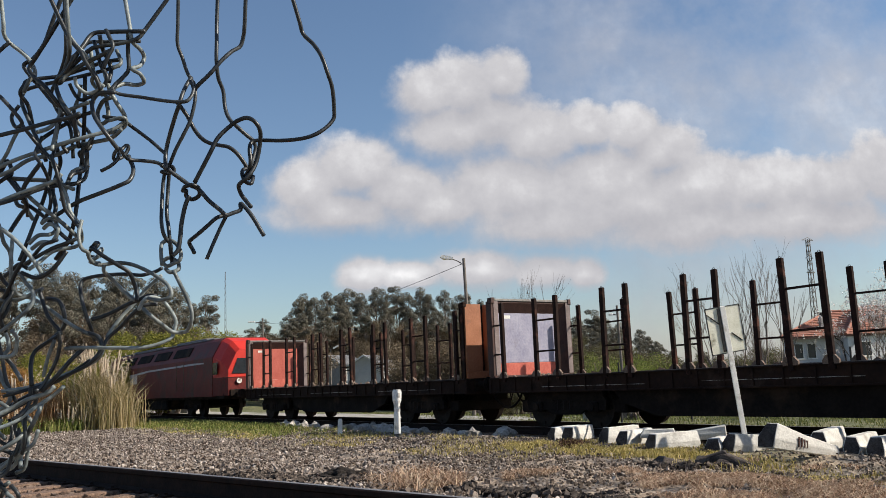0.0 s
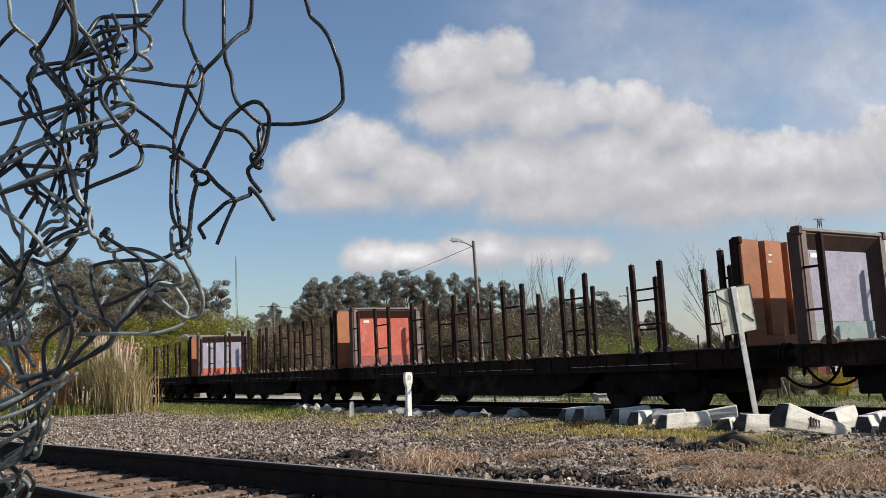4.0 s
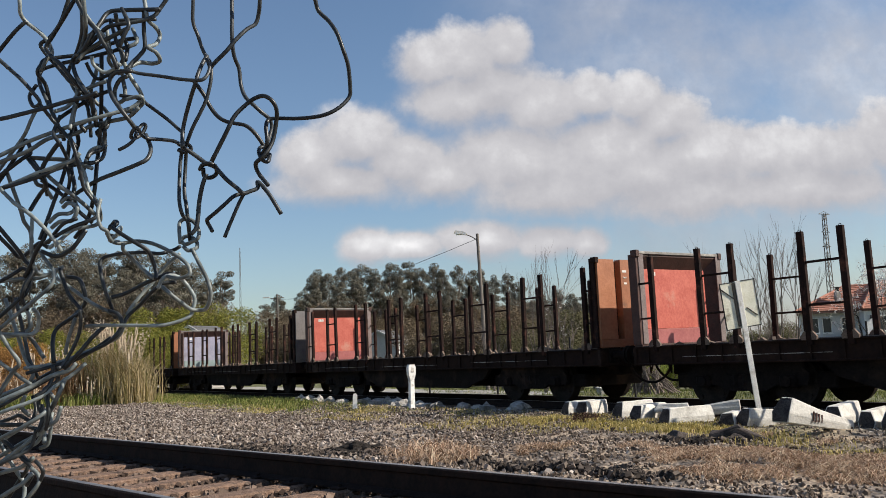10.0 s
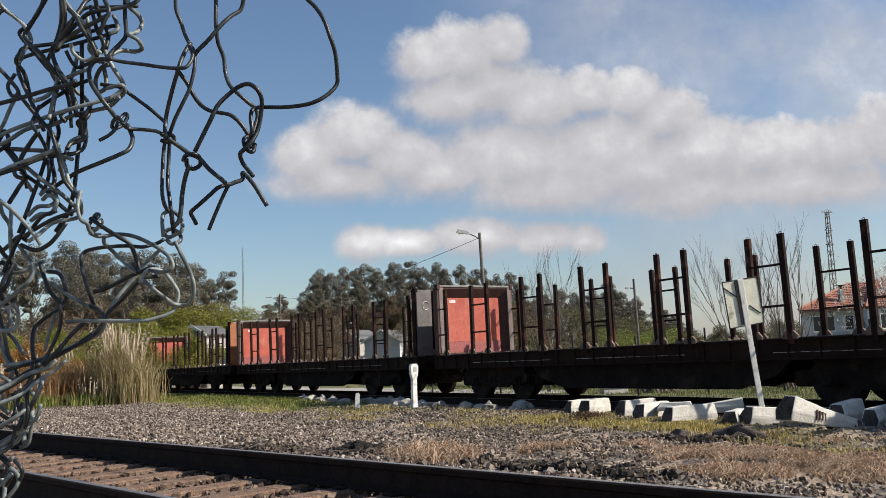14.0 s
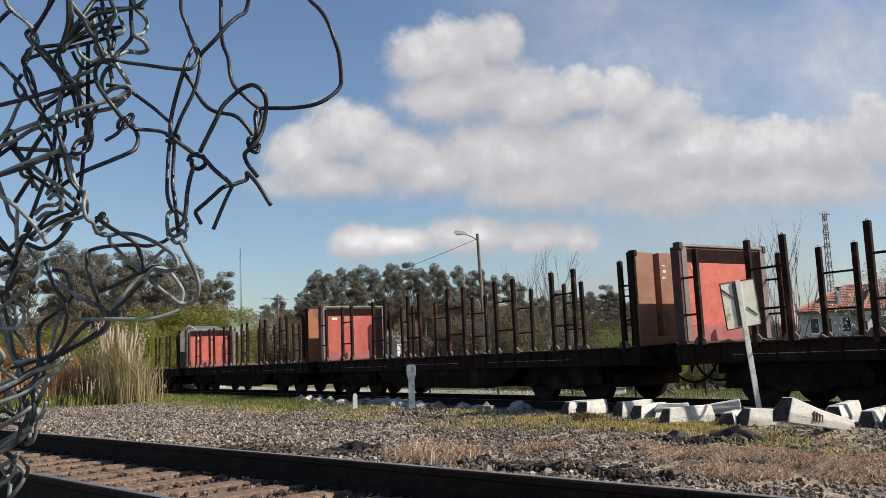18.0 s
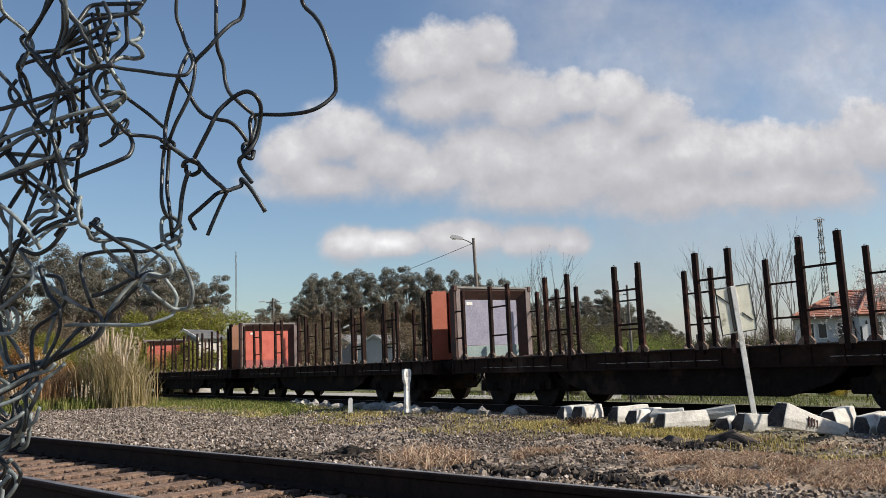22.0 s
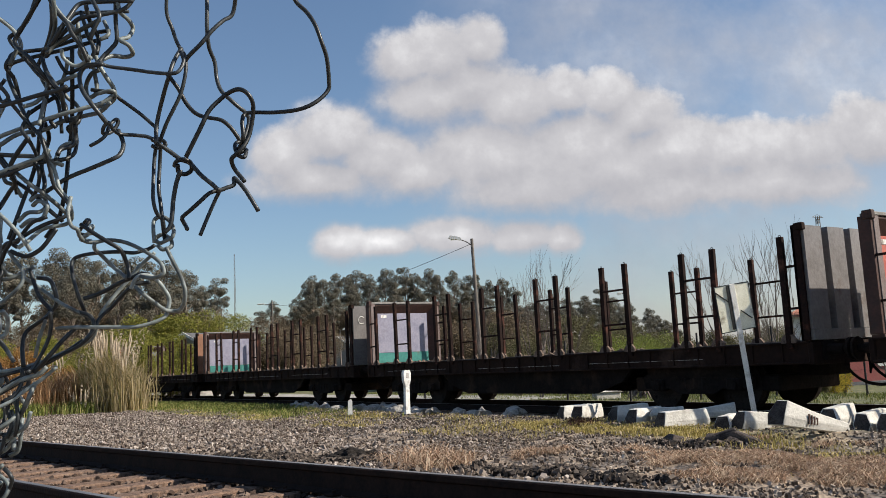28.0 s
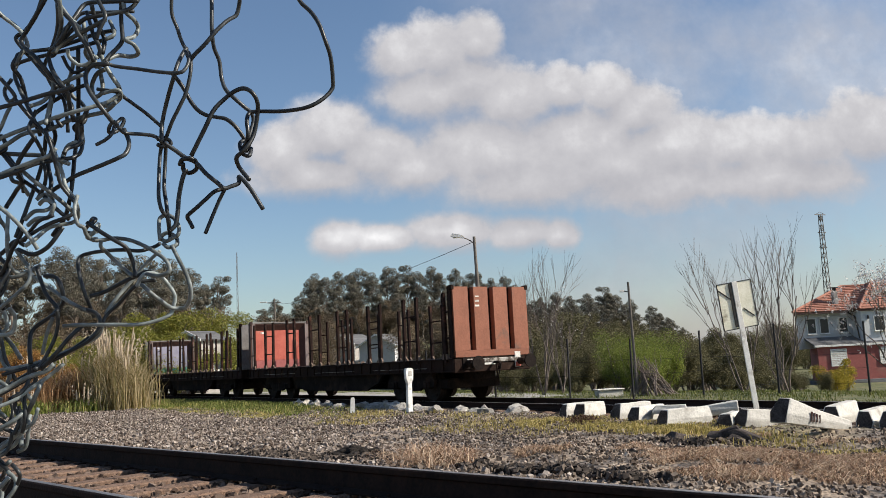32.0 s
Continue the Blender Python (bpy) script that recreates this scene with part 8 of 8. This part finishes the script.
def ballast(name, n, seed, place, lo, hi, label, mat=None):
    rng = np.random.default_rng(seed)
    cube = np.array([(x, y, z) for z in (-1, 1) for y in (-1, 1) for x in (-1, 1)], float)
    quad = np.array([(0, 2, 3, 1), (4, 5, 7, 6), (0, 1, 5, 4), (2, 6, 7, 3), (0, 4, 6, 2), (1, 3, 7, 5)])
    c = place(rng, n)
    n = len(c)
    v = cube[None] * rng.uniform(0.55, 1.0, (n, 8, 3))
    v = v * (rng.uniform(lo, hi, (n, 1, 1)) * rng.uniform(0.6, 1.2, (n, 1, 3)))
    q = rng.normal(size=(n, 4))
    q /= np.linalg.norm(q, axis=1)[:, None]
    w, x, y, z = q.T
    R = np.stack([np.stack([1 - 2 * (y * y + z * z), 2 * (x * y - z * w), 2 * (x * z + y * w)], -1),
                  np.stack([2 * (x * y + z * w), 1 - 2 * (x * x + z * z), 2 * (y * z - x * w)], -1),
                  np.stack([2 * (x * z - y * w), 2 * (y * z + x * w), 1 - 2 * (x * x + y * y)], -1)], 1)
    v = np.einsum("nij,nkj->nki", R, v) + c[:, None]
    f = (quad[None] + (np.arange(n) * 8)[:, None, None]).reshape(-1, 4)
    return tagged(new(name, raw_mesh(name, v.reshape(-1, 3), f, mat or M_BALLAST)), label, "gravel", kind="stuff")


def shoulder(rng, n, east):
    """Gravel from the near rail out to the grass, in the wedge that opens from the fence."""
    s, d = -5.5 + 34 * rng.random(n) ** 1.5, 3.78 + 9.8 * rng.random(n) ** 1.25
    x, y = U2.x * s + N2.x * d, U2.y * s + N2.y * d
    far = x * N.x + y * N.y
    bare = np.array([noise.noise(Vector((a * 0.5, b * 0.5, 21))) for a, b in zip(x, y)])
    right = np.clip((x - 0.3) / 1.4, 0, 1) * np.clip((9.4 - far) / 1.0, 0, 1)
    drift = ((x - 2.9) * 0.6 + (y - 5.95) * -0.25) ** 2 / 0.75 + ((x - 2.9) * 0.45 + (y - 5.95) * 0.9) ** 2 / 1.1
    keep = (far < 10.6) & (rng.random(n) > 0.58 * right + 0.35 * (drift < 0.8)) & (rng.random(n) < np.where(far > 9.5, 0.6, 1.0)) & (rng.random(n) < np.clip(0.95 - 2.2 * bare , 0.22, 1))
    side = x > 0.4 + 0.5 * rng.normal(size=n)
    keep &= side if east else ~side
    x, y = x[keep], y[keep] * DEEP
    return np.stack([x, y, np.array([ground_z(a, b) for a, b in zip(x, y)]) + rng.uniform(-0.012, 0.035, len(x))], 1)


def between(rng, n):
    """Stones among the near sleepers."""
    s, d = rng.uniform(-3, 20, n), rng.uniform(1.0, 3.75, n)
    x, y = U2.x * s + N2.x * d, (U2.y * s + N2.y * d) * DEEP
    return np.stack([x, y, NEAR_Z - 0.262 + rng.uniform(-0.01, 0.022, n)], 1)


def far_bed(rng, n):
    s, d = rng.uniform(2, 45, n), rng.uniform(10.2, 11.9, n)
    x, y = U.x * s + N.x * d, (U.y * s + N.y * d) * DEEP
    return np.stack([x, y, np.array([ground_z(a, b) for a, b in zip(x, y)]) + 0.01], 1)


ballast("gravel", 190000, 1, lambda r, n: shoulder(r, n, False), 0.010, 0.031, "loose grey-brown track gravel")
ballast("dusty_gravel", 270000, 4, lambda r, n: shoulder(r, n, True), 0.007, 0.021, "loose dusty tan track gravel", M_BALLAST_DUSTY)
ballast("sleeper_gravel", 20000, 2, between, 0.014, 0.034, "brown gravel between the old sleepers", M_BALLAST_BROWN)
def rubble(rng, n):
    """Patches of darker stones in the shoulder of the near track."""
    out = []
    for x, y, rx, ry, turn, share in RUBBLE:
        k = int(n * share)
        a, r = rng.uniform(0, 2 * np.pi, k), np.sqrt(rng.random(k))
        c, s = math.cos(radians(turn)), math.sin(radians(turn))
        px, py = rx * r * np.cos(a), ry * r * np.sin(a)
        lump = np.array([noise.noise(Vector((u * 4, v * 6, 3))) for u, v in zip(px, py)])
        ok = lump > -0.12 + 0.5 * (r - 0.6)
        px, py, lump = px[ok], py[ok], lump[ok]
        gx, gy = x + c * px - s * py, (y + s * px + c * py) * DEEP
        out.append(np.stack([gx, gy, np.array([ground_z(u, v) for u, v in zip(gx, gy)]) + 0.02 + 0.06 * np.clip(lump, 0, 1) + rng.uniform(-0.01, 0.02, len(gx))], 1))
    return np.concatenate(out)


# middle, half sizes, heading, share of the stones
RUBBLE = [(-1.35, 7.9, 0.95, 0.42, -20, 0.42), (0.55, 6.35, 0.75, 0.20, -36, 0.14), (-2.3, 8.5, 0.6, 0.3, -25, 0.14), (1.35, 5.75, 0.5, 0.16, -38, 0.06), (2.9, 8.25, 0.55, 0.16, -30, 0.10)]
M_RUBBLE = island_material("darker_rubble_stone", [(0.0, (0.016, 0.013, 0.011)), (0.5, (0.05, 0.040, 0.033)), (1.0, (0.16, 0.128, 0.105))], 0.95, 0.0, 25)
ballast("dark_rubble", 26000, 6, rubble, 0.012, 0.036, "darker stones by the rail", M_RUBBLE)
ballast("far_gravel", 6000, 3, far_bed, 0.02, 0.045, "gravel along the far rails")


# ---- what moves ----
def motions():
    times = [0, 1, 2, 3, 4.5, 6, 8, 10, 12, 14, 16, 18, 20, 22, 24, 26, 28, 29, 30, 31, 32]
    for i, w in enumerate(wagons):
        walk(w, [(t, wagon_pose(i, t)) for t in times])
    walk(locomotive, [(t, loco_pose(t)) for t in times])
    steps = [k * 32.0 / 272 for k in range(273)]
    turns = [Matrix.Rotation((train_s(t) - train_s(0)) / 0.46, 4, "Y") for t in steps]
    for ws, dx in wheelsets:
        walk(ws, [(t, pose(dx, 0, 0.46) @ m) for t, m in zip(steps, turns)])
    walk(clouds, [(t, pose(CLOUD_DRIFT[0] * (t - 16.5), 2600 * DEEP, 1.12 + CLOUD_DRIFT[1] * (t - 16.5), -4.0, 0, 0) @ Matrix.Diagonal((2600, 2600, 2600, 1))) for t in (0, 32)])


CLOUD_DRIFT = (-4.3, 2.2)
motions()
